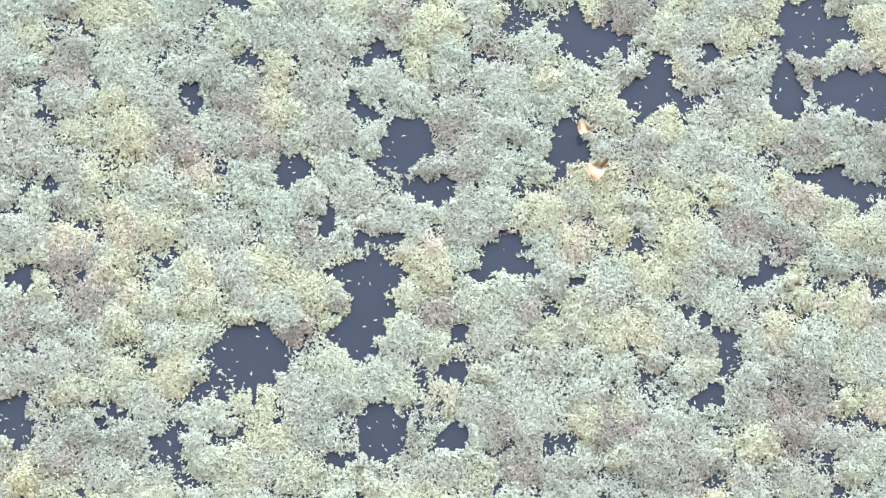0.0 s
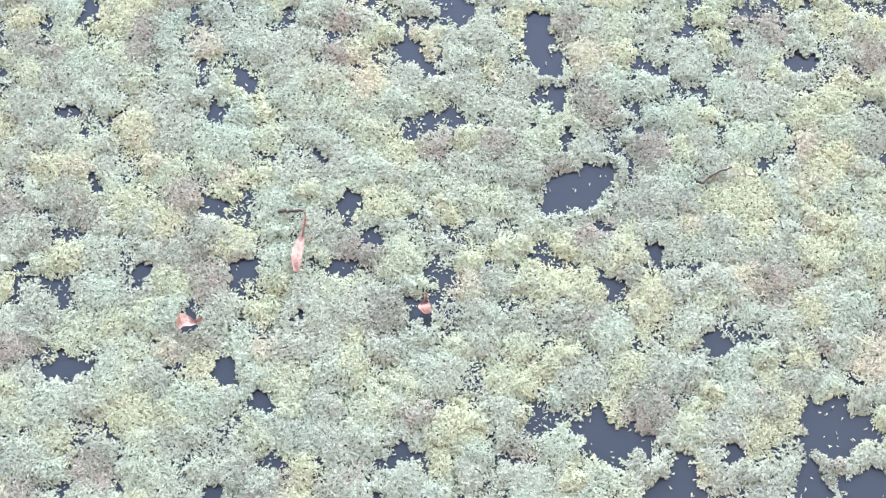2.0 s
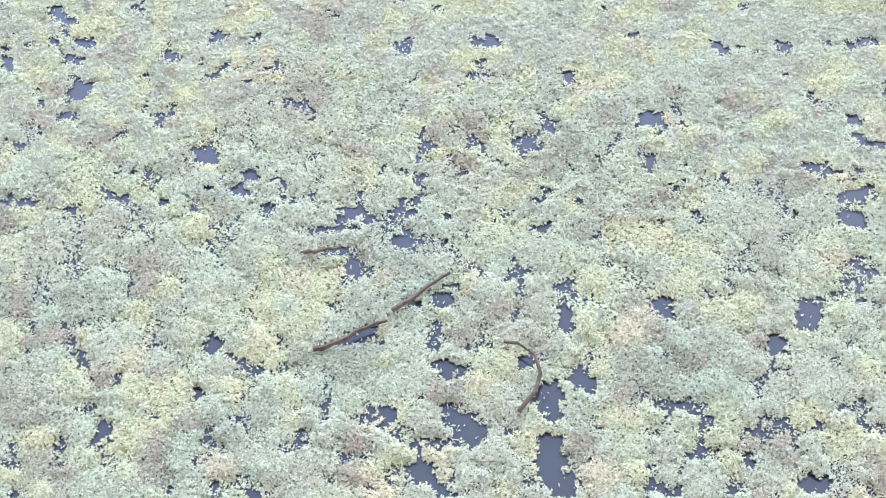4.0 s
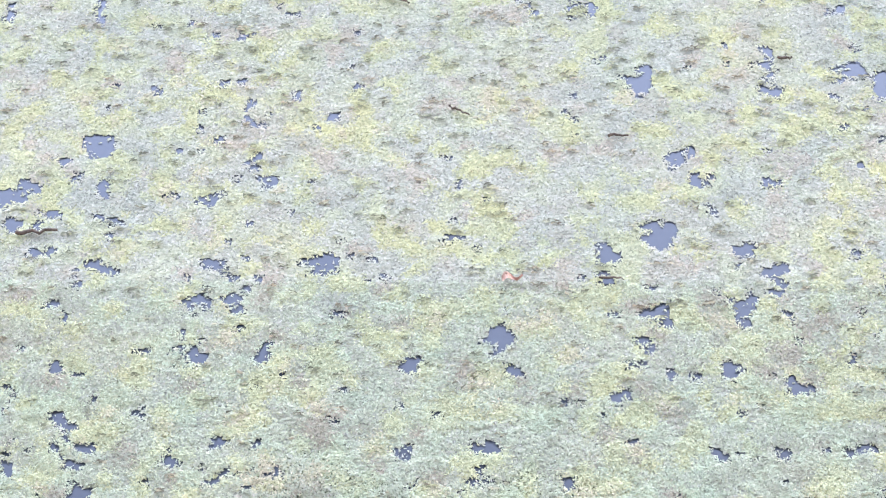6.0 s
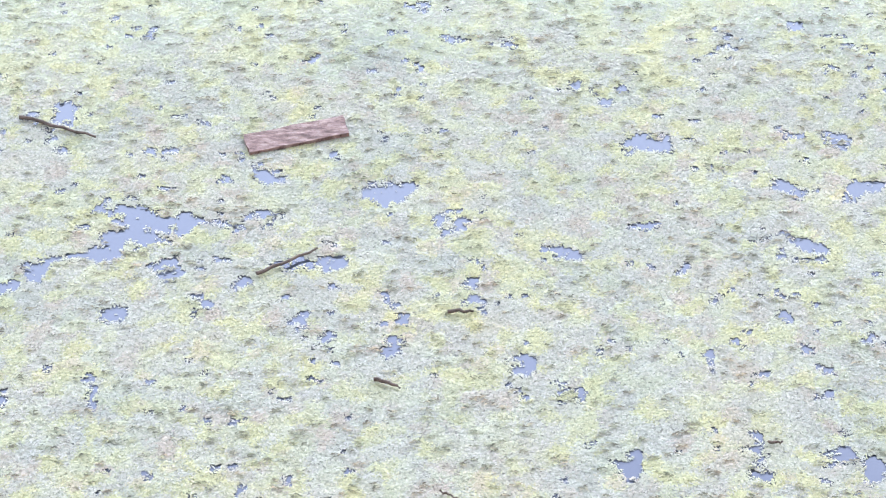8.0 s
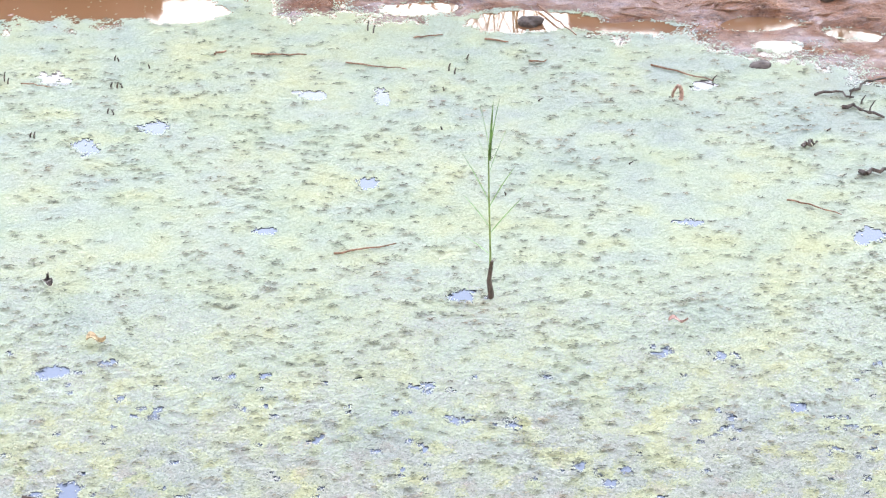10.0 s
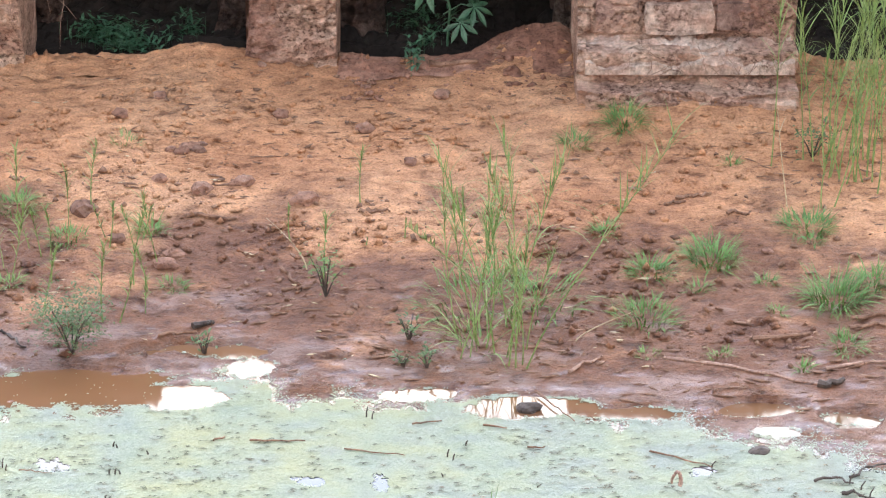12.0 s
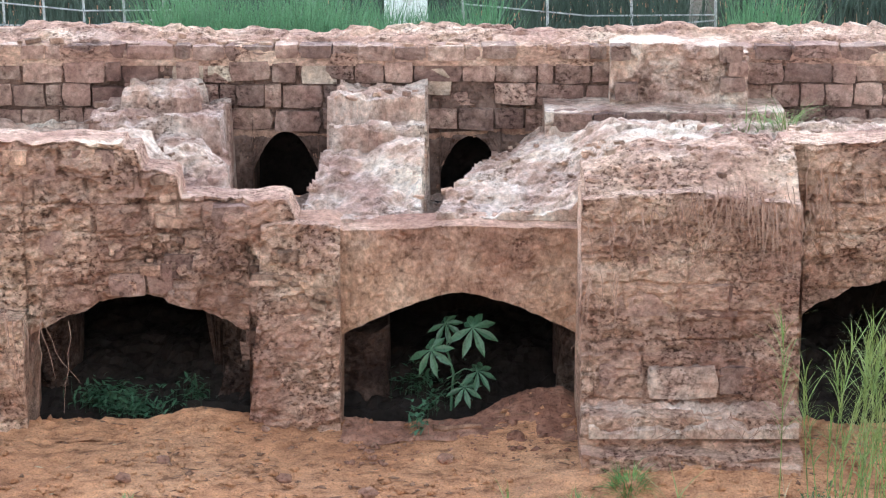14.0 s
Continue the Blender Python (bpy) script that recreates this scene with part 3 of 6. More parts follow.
HOLES_D = [
    (-1.14, 2.53, 0.023, 0.013, 179), (0.76, 2.30, 0.039, 0.029, 3), (1.15, 2.18, 0.028, 0.019, 3), (0.29, 3.41, 0.083, 0.049, 89),
    (0.30, 3.25, 0.073, 0.036, 89), (0.32, 3.14, 0.045, 0.041, 84), (0.34, 3.03, 0.053, 0.024, 89), (0.37, 2.90, 0.035, 0.019, 88),
    (0.39, 2.77, 0.066, 0.050, 33), (0.34, 2.70, 0.041, 0.025, 34), (0.45, 2.82, 0.040, 0.017, 0), (0.22, 3.54, 0.050, 0.028, 0),
    (0.41, 3.48, 0.041, 0.033, 86), (-0.06, 3.19, 0.071, 0.041, 110), (-0.01, 3.53, 0.050, 0.026, 180), (0.07, 3.34, 0.037, 0.036, 84),
    (-0.16, 3.37, 0.033, 0.025, 91), (-0.62, 2.70, 0.035, 0.031, 173),
]
HOLES_E = [
    (-0.24, 2.71, 0.048, 0.022, 91), (-0.95, 2.78, 0.038, 0.022, 95), (-0.62, 3.00, 0.053, 0.018, 92), (-0.54, 3.10, 0.039, 0.021, 92),
    (-1.05, 2.99, 0.035, 0.025, 30), (0.89, 3.21, 0.031, 0.024, 83), (1.04, 3.14, 0.047, 0.026, 19), (-0.31, 2.86, 0.021, 0.019, 96),
    (0.77, 3.07, 0.021, 0.016, 84), (-1.00, 3.30, 0.033, 0.020, 95), (-0.73, 3.44, 0.028, 0.020, 94), (-0.52, 4.05, 0.044, 0.031, 93),
    (-0.13, 3.98, 0.044, 0.024, 91), (-0.36, 3.92, 0.048, 0.024, 179), (-0.69, 3.61, 0.038, 0.027, 95), (-0.04, 3.76, 0.120, 0.027, 23),
    (-0.28, 3.63, 0.093, 0.025, 23), (0.35, 3.70, 0.042, 0.020, 88), (1.07, 3.70, 0.062, 0.037, 84),
]
HOLES_F = [
    (0.98, 3.61, 0.037, 0.032, 11), (1.21, 3.79, 0.034, 0.027, 7), (1.25, 4.03, 0.048, 0.028, 2), (0.68, 3.73, 0.034, 0.027, 4),
    (0.30, 4.01, 0.069, 0.022, 6), (-1.21, 6.01, 0.044, 0.040, 159), (-1.18, 5.79, 0.037, 0.027, 101), (-0.83, 5.76, 0.027, 0.023, 171),
    (-0.44, 5.46, 0.061, 0.030, 11), (-0.69, 5.30, 0.059, 0.023, 114), (-0.80, 5.09, 0.048, 0.028, 178), (-0.59, 5.11, 0.047, 0.019, 93),
    (0.17, 5.14, 0.056, 0.038, 80), (0.23, 5.01, 0.044, 0.026, 1), (0.10, 4.70, 0.054, 0.018, 0), (-0.11, 5.04, 0.037, 0.030, 91),
    (0.94, 5.02, 0.037, 0.032, 13), (0.72, 5.62, 0.062, 0.053, 97), (0.54, 5.53, 0.038, 0.031, 84),
]
HOLES_G = [
    (0.54, 5.40, 0.049, 0.034, 86), (1.12, 5.39, 0.069, 0.042, 83), (1.00, 5.32, 0.049, 0.034, 82), (1.01, 5.53, 0.050, 0.034, 82),
    (0.82, 5.97, 0.049, 0.038, 73), (0.90, 5.85, 0.032, 0.030, 46), (-1.19, 4.69, 0.051, 0.044, 165), (-1.16, 4.51, 0.054, 0.032, 98),
    (-1.40, 4.65, 0.049, 0.029, 99), (-1.26, 4.82, 0.032, 0.028, 116), (-0.87, 4.65, 0.025, 0.020, 174), (-0.73, 4.27, 0.033, 0.021, 95),
    (-0.52, 4.15, 0.048, 0.032, 82), (-0.12, 4.08, 0.040, 0.034, 92), (-0.35, 4.03, 0.048, 0.018, 180), (0.31, 4.13, 0.045, 0.024, 1),
    (1.13, 4.23, 0.045, 0.033, 6), (1.27, 4.15, 0.058, 0.027, 20), (0.65, 4.39, 0.038, 0.035, 72),
]
HOLES_H = [
    (0.63, 4.25, 0.029, 0.017, 86), (0.86, 4.68, 0.033, 0.026, 8), (0.38, 4.59, 0.035, 0.018, 88), (-1.40, 5.13, 0.052, 0.015, 96),
    (-0.37, 4.79, 0.023, 0.020, 97), (-1.49, 5.64, 0.035, 0.023, 176), (-1.28, 5.03, 0.028, 0.015, 97), (0.56, 4.90, 0.040, 0.021, 1),
    (0.37, 4.89, 0.023, 0.022, 72), (-1.14, 7.65, 0.179, 0.097, 8), (-1.36, 7.52, 0.133, 0.038, 12), (-0.84, 7.72, 0.113, 0.049, 179),
    (-0.67, 7.73, 0.050, 0.042, 173), (-1.57, 7.40, 0.065, 0.046, 67), (-1.67, 7.31, 0.042, 0.037, 137), (-1.06, 7.41, 0.052, 0.047, 126),
    (-1.28, 7.78, 0.095, 0.028, 179), (-0.21, 7.88, 0.106, 0.059, 19), (-0.18, 7.79, 0.042, 0.034, 92),
]
HOLES_I = [
    (0.06, 7.70, 0.063, 0.063, 10), (0.47, 7.51, 0.076, 0.054, 2), (1.44, 7.53, 0.101, 0.048, 2), (1.72, 7.92, 0.092, 0.036, 1),
    (1.41, 7.93, 0.052, 0.045, 64), (0.15, 7.21, 0.070, 0.039, 0), (0.14, 7.32, 0.033, 0.031, 86), (0.34, 6.87, 0.043, 0.038, 83),
    (0.69, 6.35, 0.068, 0.045, 85), (1.15, 6.47, 0.059, 0.045, 77), (1.17, 6.30, 0.052, 0.040, 84), (1.44, 6.39, 0.058, 0.040, 6),
    (1.58, 6.32, 0.058, 0.049, 62), (-0.47, 7.45, 0.089, 0.037, 180), (-0.57, 7.46, 0.067, 0.038, 36), (-1.24, 7.15, 0.058, 0.032, 65),
    (-1.29, 6.71, 0.108, 0.015, 96), (-0.14, 7.12, 0.051, 0.024, 91), (-0.17, 6.96, 0.044, 0.026, 91),
]
HOLES_J = [
    (1.34, 7.15, 0.044, 0.035, 10), (0.82, 7.69, 0.059, 0.031, 1), (0.84, 6.01, 0.030, 0.022, 82), (-1.61, 6.71, 0.055, 0.029, 100),
    (-0.75, 7.33, 0.040, 0.035, 104), (0.87, 8.21, 0.108, 0.060, 1), (1.67, 8.24, 0.056, 0.049, 49), (-1.56, 8.43, 0.069, 0.061, 153),
    (-1.74, 9.31, 0.089, 0.035, 179), (0.72, 8.49, 0.047, 0.034, 84), (-0.07, 9.20, 0.045, 0.035, 179), (-1.12, 8.15, 0.070, 0.030, 179),
    (1.01, 9.46, 0.042, 0.039, 38), (0.12, 9.94, 0.080, 0.044, 0), (-1.85, 11.36, 0.078, 0.063, 111), (-0.32, 11.91, 0.070, 0.049, 92),
    (-1.52, 11.57, 0.072, 0.048, 176), (1.01, 9.50, 0.047, 0.041, 14), (1.25, 10.61, 0.062, 0.043, 5),
]
HOLES_K = [
    (-1.52, 9.38, 0.046, 0.027, 177), (1.58, 9.06, 0.042, 0.037, 34), (-0.71, 11.92, 0.067, 0.044, 178), (-2.11, 12.11, 0.078, 0.058, 171), (2.11, 10.48, 0.064, 0.055, 32), (-0.86, 10.52, 0.050, 0.032, 178), (-0.37, 10.99, 0.057, 0.051, 176), (1.42, 12.03, 0.062, 0.051, 12),
]

RES = 0.008
GX0, GX1, GY0, GY1 = -3.3, 3.3, 0.35, 13.7
mx, my = np.meshgrid(np.arange(GX0, GX1, RES), np.arange(GY0, GY1, RES), indexing="ij")
NXG, NYG = mx.shape
wx = mx + 0.030 * fnoise(mx * 14, my * 14, 21, 3) + 0.022 * fnoise(mx * 45, my * 45, 22, 2)
wy = my + 0.030 * fnoise(mx * 14, my * 14, 31, 3) + 0.022 * fnoise(mx * 45, my * 45, 32, 2)
depth = np.full((NXG, NYG), 9.0)
for x, y, a, b, deg in HOLES_A + HOLES_B + HOLES_C + HOLES_D + HOLES_E + HOLES_F + HOLES_G + HOLES_H + HOLES_I + HOLES_J + HOLES_K:
    i0, i1 = max(int((x - a - 0.09 - GX0) / RES), 0), max(int((x + a + 0.09 - GX0) / RES), 0)
    j0, j1 = max(int((y - a - 0.09 - GY0) / RES), 0), max(int((y + a + 0.09 - GY0) / RES), 0)
    u, v = wx[i0:i1, j0:j1] - x, wy[i0:i1, j0:j1] - y
    c, s = math.cos(radians(deg)), math.sin(radians(deg))
    depth[i0:i1, j0:j1] = np.minimum(depth[i0:i1, j0:j1], ((u * c + v * s) / a) ** 2 + ((v * c - u * s) / b) ** 2)


def cushions(cell, small, large, seed):
    """A jittered grid of low domes: their height, the distance from the nearest in its radii, that dome's own number, and the
    distance (squared) from the nearest that stands clear of the openings."""
    rng = np.random.default_rng(seed)
    ncx, ncy = int((GX1 - GX0) / cell) + 3, int((GY1 - GY0) / cell) + 3
    cxs = GX0 + (np.arange(ncx)[:, None] - 1 + rng.uniform(0.1, 0.9, (ncx, ncy))) * cell
    cys = GY0 + (np.arange(ncy)[None, :] - 1 + rng.uniform(0.1, 0.9, (ncx, ncy))) * cell
    crs = rng.uniform(small, large, (ncx, ncy))
    chs = rng.uniform(0.35, 1.0, (ncx, ncy))
    own = rng.random((ncx, ncy))
    high, near, tint, held = np.zeros((NXG, NYG)), np.full((NXG, NYG), 9.0), np.zeros((NXG, NYG)), np.full((NXG, NYG), 9.0)
    stands = depth[np.clip(((cxs - GX0) / RES).astype(int), 0, NXG - 1), np.clip(((cys - GY0) / RES).astype(int), 0, NYG - 1)] > 1.0
    ci, cj = ((mx - GX0) / cell).astype(int) + 1, ((my - GY0) / cell).astype(int) + 1
    for di in (-1, 0, 1):
        for dj in (-1, 0, 1):
            a, b = np.clip(ci + di, 0, ncx - 1), np.clip(cj + dj, 0, ncy - 1)
            q = ((wx - cxs[a, b]) ** 2 + (wy - cys[a, b]) ** 2) / crs[a, b] ** 2
            high = np.maximum(high, chs[a, b] * np.clip(1 - q, 0, 1))
            tint = np.where(q < near, own[a, b], tint)
            near = np.minimum(near, q)
            held = np.where(stands[a, b], np.minimum(held, q), held)
    return high, np.sqrt(near), tint, held


# large cushions by the dam, small tufts further out, a smooth cover towards the bank
dome, edge, tuft, held = cushions(0.090, 0.038, 0.080, 5)
dome2, edge2, tuft2, held2 = cushions(0.062, 0.030, 0.056, 6)
out = my + 0.5 * fnoise(mx * 2, my * 2, 50, 2) > 4.3
dome, edge, tuft, held = np.where(out, dome2, dome), np.where(out, edge2, edge), np.where(out, tuft2, tuft), np.where(out, held2, held)
# open water: the openings, with the round cushions at their rims eating into them
openness = (depth < 0.75) | ((depth < 1.6) & (held > 0.70))
openness |= (my > 4.0) & (my < 9.3) & (fnoise(mx * 15, my * 19, 37, 3) + 0.35 * fnoise(mx * 1.4, my * 1.4, 38, 2) > 0.58)
openness &= (my < 3.7) | (my > 10) | (fnoise(mx * 19, my * 24, 36, 3) > -0.16)
openness |= (my > 11.9) & (in_pools(wx, wy) + 0.8 * fnoise(mx * 6, my * 10, 39, 4) > 0.05)
tuft = np.clip(tuft + 0.10 * fnoise(mx * 25, my * 25, 49, 2), 0, 1)
calm = np.clip((my - 8.6 + 0.5 * fnoise(mx * 1.5, my * 1.5, 48, 2)) / 1.6, 0, 1)
tuft = tuft * (1 - calm) + calm * np.clip(0.42 + 0.6 * fnoise(mx * 5, my * 7, 47, 3) + 0.25 * fnoise(mx * 1.1, my * 1.1, 46, 2), 0, 1)
height_at = np.interp(my, (0, 3, 4.2, 5.5, 9, 10.5, 13), (0.020, 0.020, 0.012, 0.006, 0.005, 0.003, 0.003))
# ragged clefts between the cushions, where a few leaves float on bare water
grit = fnoise(mx * 26, my * 26, 56, 3)
cleft = (edge > 0.80 + 0.34 * vnoise(mx * 3, my * 3, 51) - 0.22 * grit) & (vnoise(mx * 7, my * 7, 52) + 0.3 * grit > 0.60 + 0.26 * np.clip((my - 3.6) / 1.2, 0, 1)) & (my < 9.5)
closed = ~(openness | cleft)
# thin stretches further out, where single leaves float on bare water
soft = openness.astype(float)
for _ in range(10):
    soft[1:-1, 1:-1] = (soft[1:-1, 1:-1] + soft[:-2, 1:-1] + soft[2:, 1:-1] + soft[1:-1, :-2] + soft[1:-1, 2:]) / 5
patchy = fnoise(mx * 7.5, my * 7.5, 53, 3) + 0.5 * fnoise(mx * 1.6, my * 1.6, 54, 2) + 0.22 * fnoise(mx * 40, my * 40, 55, 2)
thin = np.clip(np.clip((patchy - 0.30) * 1.8, 0, 0.42) + 0.9 * soft, 0, 0.8) * np.clip((my - 3.4) / 0.8, 0, 1) * np.clip((10.4 - my) / 1.2, 0, 1)
# the mat runs out to nothing at its rims
rim = closed.astype(float)
for _ in range(8):
    rim[1:-1, 1:-1] = (rim[1:-1, 1:-1] + rim[:-2, 1:-1] + rim[2:, 1:-1] + rim[1:-1, :-2] + rim[1:-1, 2:]) / 5
lift = dome * height_at * np.clip(rim * 2.0 - 0.8, 0, 1)


def look_up(a, x, y):
    return a[np.clip(((x - GX0) / RES).astype(int), 0, NXG - 1), np.clip(((y - GY0) / RES).astype(int), 0, NYG - 1)]


def half_width(y):
    return 0.30 + 0.178 * np.hypot(y + 0.55, EYE)


def fronds(name, y0, y1, per_m2, length, tilt, mat, seed, stray=0.005, fade=None, round_leaf=False, clump=0.0, spots=None, up=0.0, lie=None):
    """Small pointed leaves scattered over the closed mat, or round given spots; clump gathers them in sprigs of a centimetre."""
    r = np.random.default_rng(seed)
    if spots is None:
        n = int(per_m2 * (y1 - y0) * 2 * half_width(y1))
        x, y = r.uniform(-1, 1, n) * half_width(y1), r.uniform(y0, y1, n)
        keep = (np.abs(x) < half_width(y)) & (r.random(n) < np.interp(y, *fade))
        x, y = x[keep], y[keep]
        n = len(x)
        bare = look_up(openness, x, y)
        keep = look_up(closed, x, y) | (r.random(n) < np.where(bare, stray, 0.12))
        sprig = vnoise(x * 95, y * 95, seed + 3) + 0.5 * vnoise(x * 38, y * 38, seed + 4) - 0.75
        cover = np.clip(np.where(y < 4.5, 0.46, 0.55) + 1.2 * look_up(dome, x, y), 0, 1) + clump * sprig
        keep &= bare | (r.random(n) < cover * (1 - look_up(thin, x, y)))
    else:
        x, y = spots
        keep = np.abs(x) < half_width(y)
    floor = ground_height(x, y)
    keep &= floor < r.uniform(-0.004, 0.010, len(x))
    x, y, floor = x[keep], y[keep], floor[keep]
    n = len(x)
    z = 0.003 + up + np.where(look_up(closed, x, y), look_up(lift, x, y), 0) + r.uniform(0, 0.007, n) * (1 if tilt > 0.2 else 0.25)
    e = 0.016
    dzx = (look_up(lift, x + e, y) - look_up(lift, x - e, y)) / (2 * e)
    dzy = (look_up(lift, x, y + e) - look_up(lift, x, y - e)) / (2 * e)
    az = r.uniform(0, 2 * np.pi, n) if lie is None else r.normal(0, lie, n)
    size = length * r.uniform(0.6, 1.4, n)
    ux, uy = np.cos(az), np.sin(az)
    vx, vy = -uy, ux
    uz = r.normal(0, tilt, n) + np.clip(dzx * ux + dzy * uy, -1, 1)
    vz = r.normal(0, tilt * 0.8, n) + np.clip(dzx * vx + dzy * vy, -1, 1)
    lz, wd = size * 0.5, size * (0.30 if round_leaf else 0.21)
    z = np.maximum(np.maximum(z, floor + 0.003), 0.002 + np.abs(uz) * lz)
    p = np.empty((n, 3, 3))
    for j, (fu, fv) in enumerate(((-1, -1.0), (-0.5, 1.1), (1.2, 0.1))):
        p[:, j, 0] = x + fu * lz * ux + fv * wd * vx
        p[:, j, 1] = y + fu * lz * uy + fv * wd * vy
        p[:, j, 2] = z + fu * lz * uz + fv * wd * vz
    return fast_mesh(name, p.reshape(-1, 3), np.arange(n * 3).reshape(-1, 3), mat, np.repeat(look_up(tuft, x + r.normal(0, 0.014, n), y + r.normal(0, 0.014, n)), 3))


weed = fronds("floating_weed", 0.5, 5.4, 125000, 0.0094, 0.24, M["weed"], 71, fade=((0.5, 3.8, 5.4), (1, 0.9, 0.25)), clump=0.75)
tagged(weed, "pale green floating weed in low leafy cushions on the water", "weed", kind="stuff")
weed = fronds("spread_weed", 3.9, 10.4, 35000, 0.0125, 0.16, M["weed_flat"], 72, fade=((3.9, 5.4, 8.4, 10.4), (0, 1, 0.9, 0)), clump=0.4)
tagged(weed, "pale yellowish floating weed spread over the pond", "weed", kind="stuff")
weed = fronds("duckweed", 8.4, 13.9, 15000, 0.0120, 0.06, M["duckweed"], 73, fade=((8.4, 10.4), (0, 1)), round_leaf=True)
tagged(weed, "flat mint green duckweed cover near the bank", "duckweed", kind="stuff")

# dark leaves gathered in short flecks
r = np.random.default_rng(74)
fx, fy = r.uniform(-3, 3, 9500), r.uniform(4.0, 13.0, 9500)
keep = (np.abs(fx) < half_width(fy)) & look_up(closed, fx, fy) & (r.random(9500) < np.interp(fy, (4.0, 5.5, 8, 9, 12, 13), (0.2, 0.6, 0.7, 1, 0.9, 0.4)) * np.clip(0.75 + 0.8 * fnoise(fx * 1.7, fy * 1.7, 58, 2), 0.2, 1))
fx, fy = np.repeat(fx[keep], 8), np.repeat(fy[keep], 8)
long = np.repeat(r.uniform(0.4, 1.3, keep.sum()), 8)
weed = fronds("fleck_weed", 0, 0, 0, 0.0180, 0.08, M["weed_dark"], 75, spots=(fx + long * r.normal(0, 0.014, len(fx)), fy + r.normal(0, 0.005, len(fx))), up=0.006, lie=0.4)
tagged(weed, "dull grey-brown weed in small flecks", "weed", kind="stuff")

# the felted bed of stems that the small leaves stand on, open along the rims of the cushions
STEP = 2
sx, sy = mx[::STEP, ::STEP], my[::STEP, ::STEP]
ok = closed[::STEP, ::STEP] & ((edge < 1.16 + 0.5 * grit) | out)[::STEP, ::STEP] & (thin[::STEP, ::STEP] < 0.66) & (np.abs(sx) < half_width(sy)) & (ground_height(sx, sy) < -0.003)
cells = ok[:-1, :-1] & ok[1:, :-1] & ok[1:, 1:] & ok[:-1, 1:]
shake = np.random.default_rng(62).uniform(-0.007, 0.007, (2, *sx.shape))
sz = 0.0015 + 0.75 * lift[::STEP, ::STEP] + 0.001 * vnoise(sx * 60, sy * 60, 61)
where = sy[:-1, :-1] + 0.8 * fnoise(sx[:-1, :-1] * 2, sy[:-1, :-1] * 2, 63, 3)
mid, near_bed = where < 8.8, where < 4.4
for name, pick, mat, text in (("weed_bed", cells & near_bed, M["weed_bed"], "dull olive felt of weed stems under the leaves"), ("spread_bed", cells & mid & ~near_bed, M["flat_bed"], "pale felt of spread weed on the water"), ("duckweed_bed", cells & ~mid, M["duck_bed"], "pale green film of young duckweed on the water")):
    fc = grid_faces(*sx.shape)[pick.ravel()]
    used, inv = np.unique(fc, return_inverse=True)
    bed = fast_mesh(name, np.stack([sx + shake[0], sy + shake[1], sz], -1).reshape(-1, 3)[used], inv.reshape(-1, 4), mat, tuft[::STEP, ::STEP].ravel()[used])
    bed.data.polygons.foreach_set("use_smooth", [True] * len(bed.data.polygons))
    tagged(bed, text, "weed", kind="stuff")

# the same weed goes on over the pond to both sides
ax, ay = np.meshgrid(np.arange(-13.6, 13.7, 0.13), np.arange(0.40, 13.0, 0.13), indexing="ij")
az = 0.003 + 0.016 * np.clip(0.4 + fnoise(ax * 5, ay * 5, 65, 3), 0, 1)
beyond = (np.abs(ax) > half_width(ay) - 0.02) & (ground_height(ax, ay) < -0.01)
beyond = beyond[:-1, :-1] & beyond[1:, 1:] & beyond[1:, :-1] & beyond[:-1, 1:] & (fnoise(ax[:-1, :-1] * 3, ay[:-1, :-1] * 3, 66, 3) < 0.42)
tagged(fast_mesh("weed_bed", np.stack([ax, ay, az], -1).reshape(-1, 3), grid_faces(*ax.shape)[beyond.ravel()], M["flat_bed"], 0.3 + 0.4 * vnoise(ax * 7, ay * 7, 67).ravel()), "pale felt of weed spread over the pond", "weed", kind="stuff")


# ---- walls of the ruin ----
# the ruin is laid out round the eye and set a little further off, in true proportion
K, EYE_POINT = 1.0412, np.array([0, 0, EYE])


def site(v):
    return (np.asarray(v) - EYE_POINT) * K + EYE_POINT


def crisp(ob):
    ob.data.polygons.foreach_set("use_smooth", [False] * len(ob.data.polygons))
    return ob


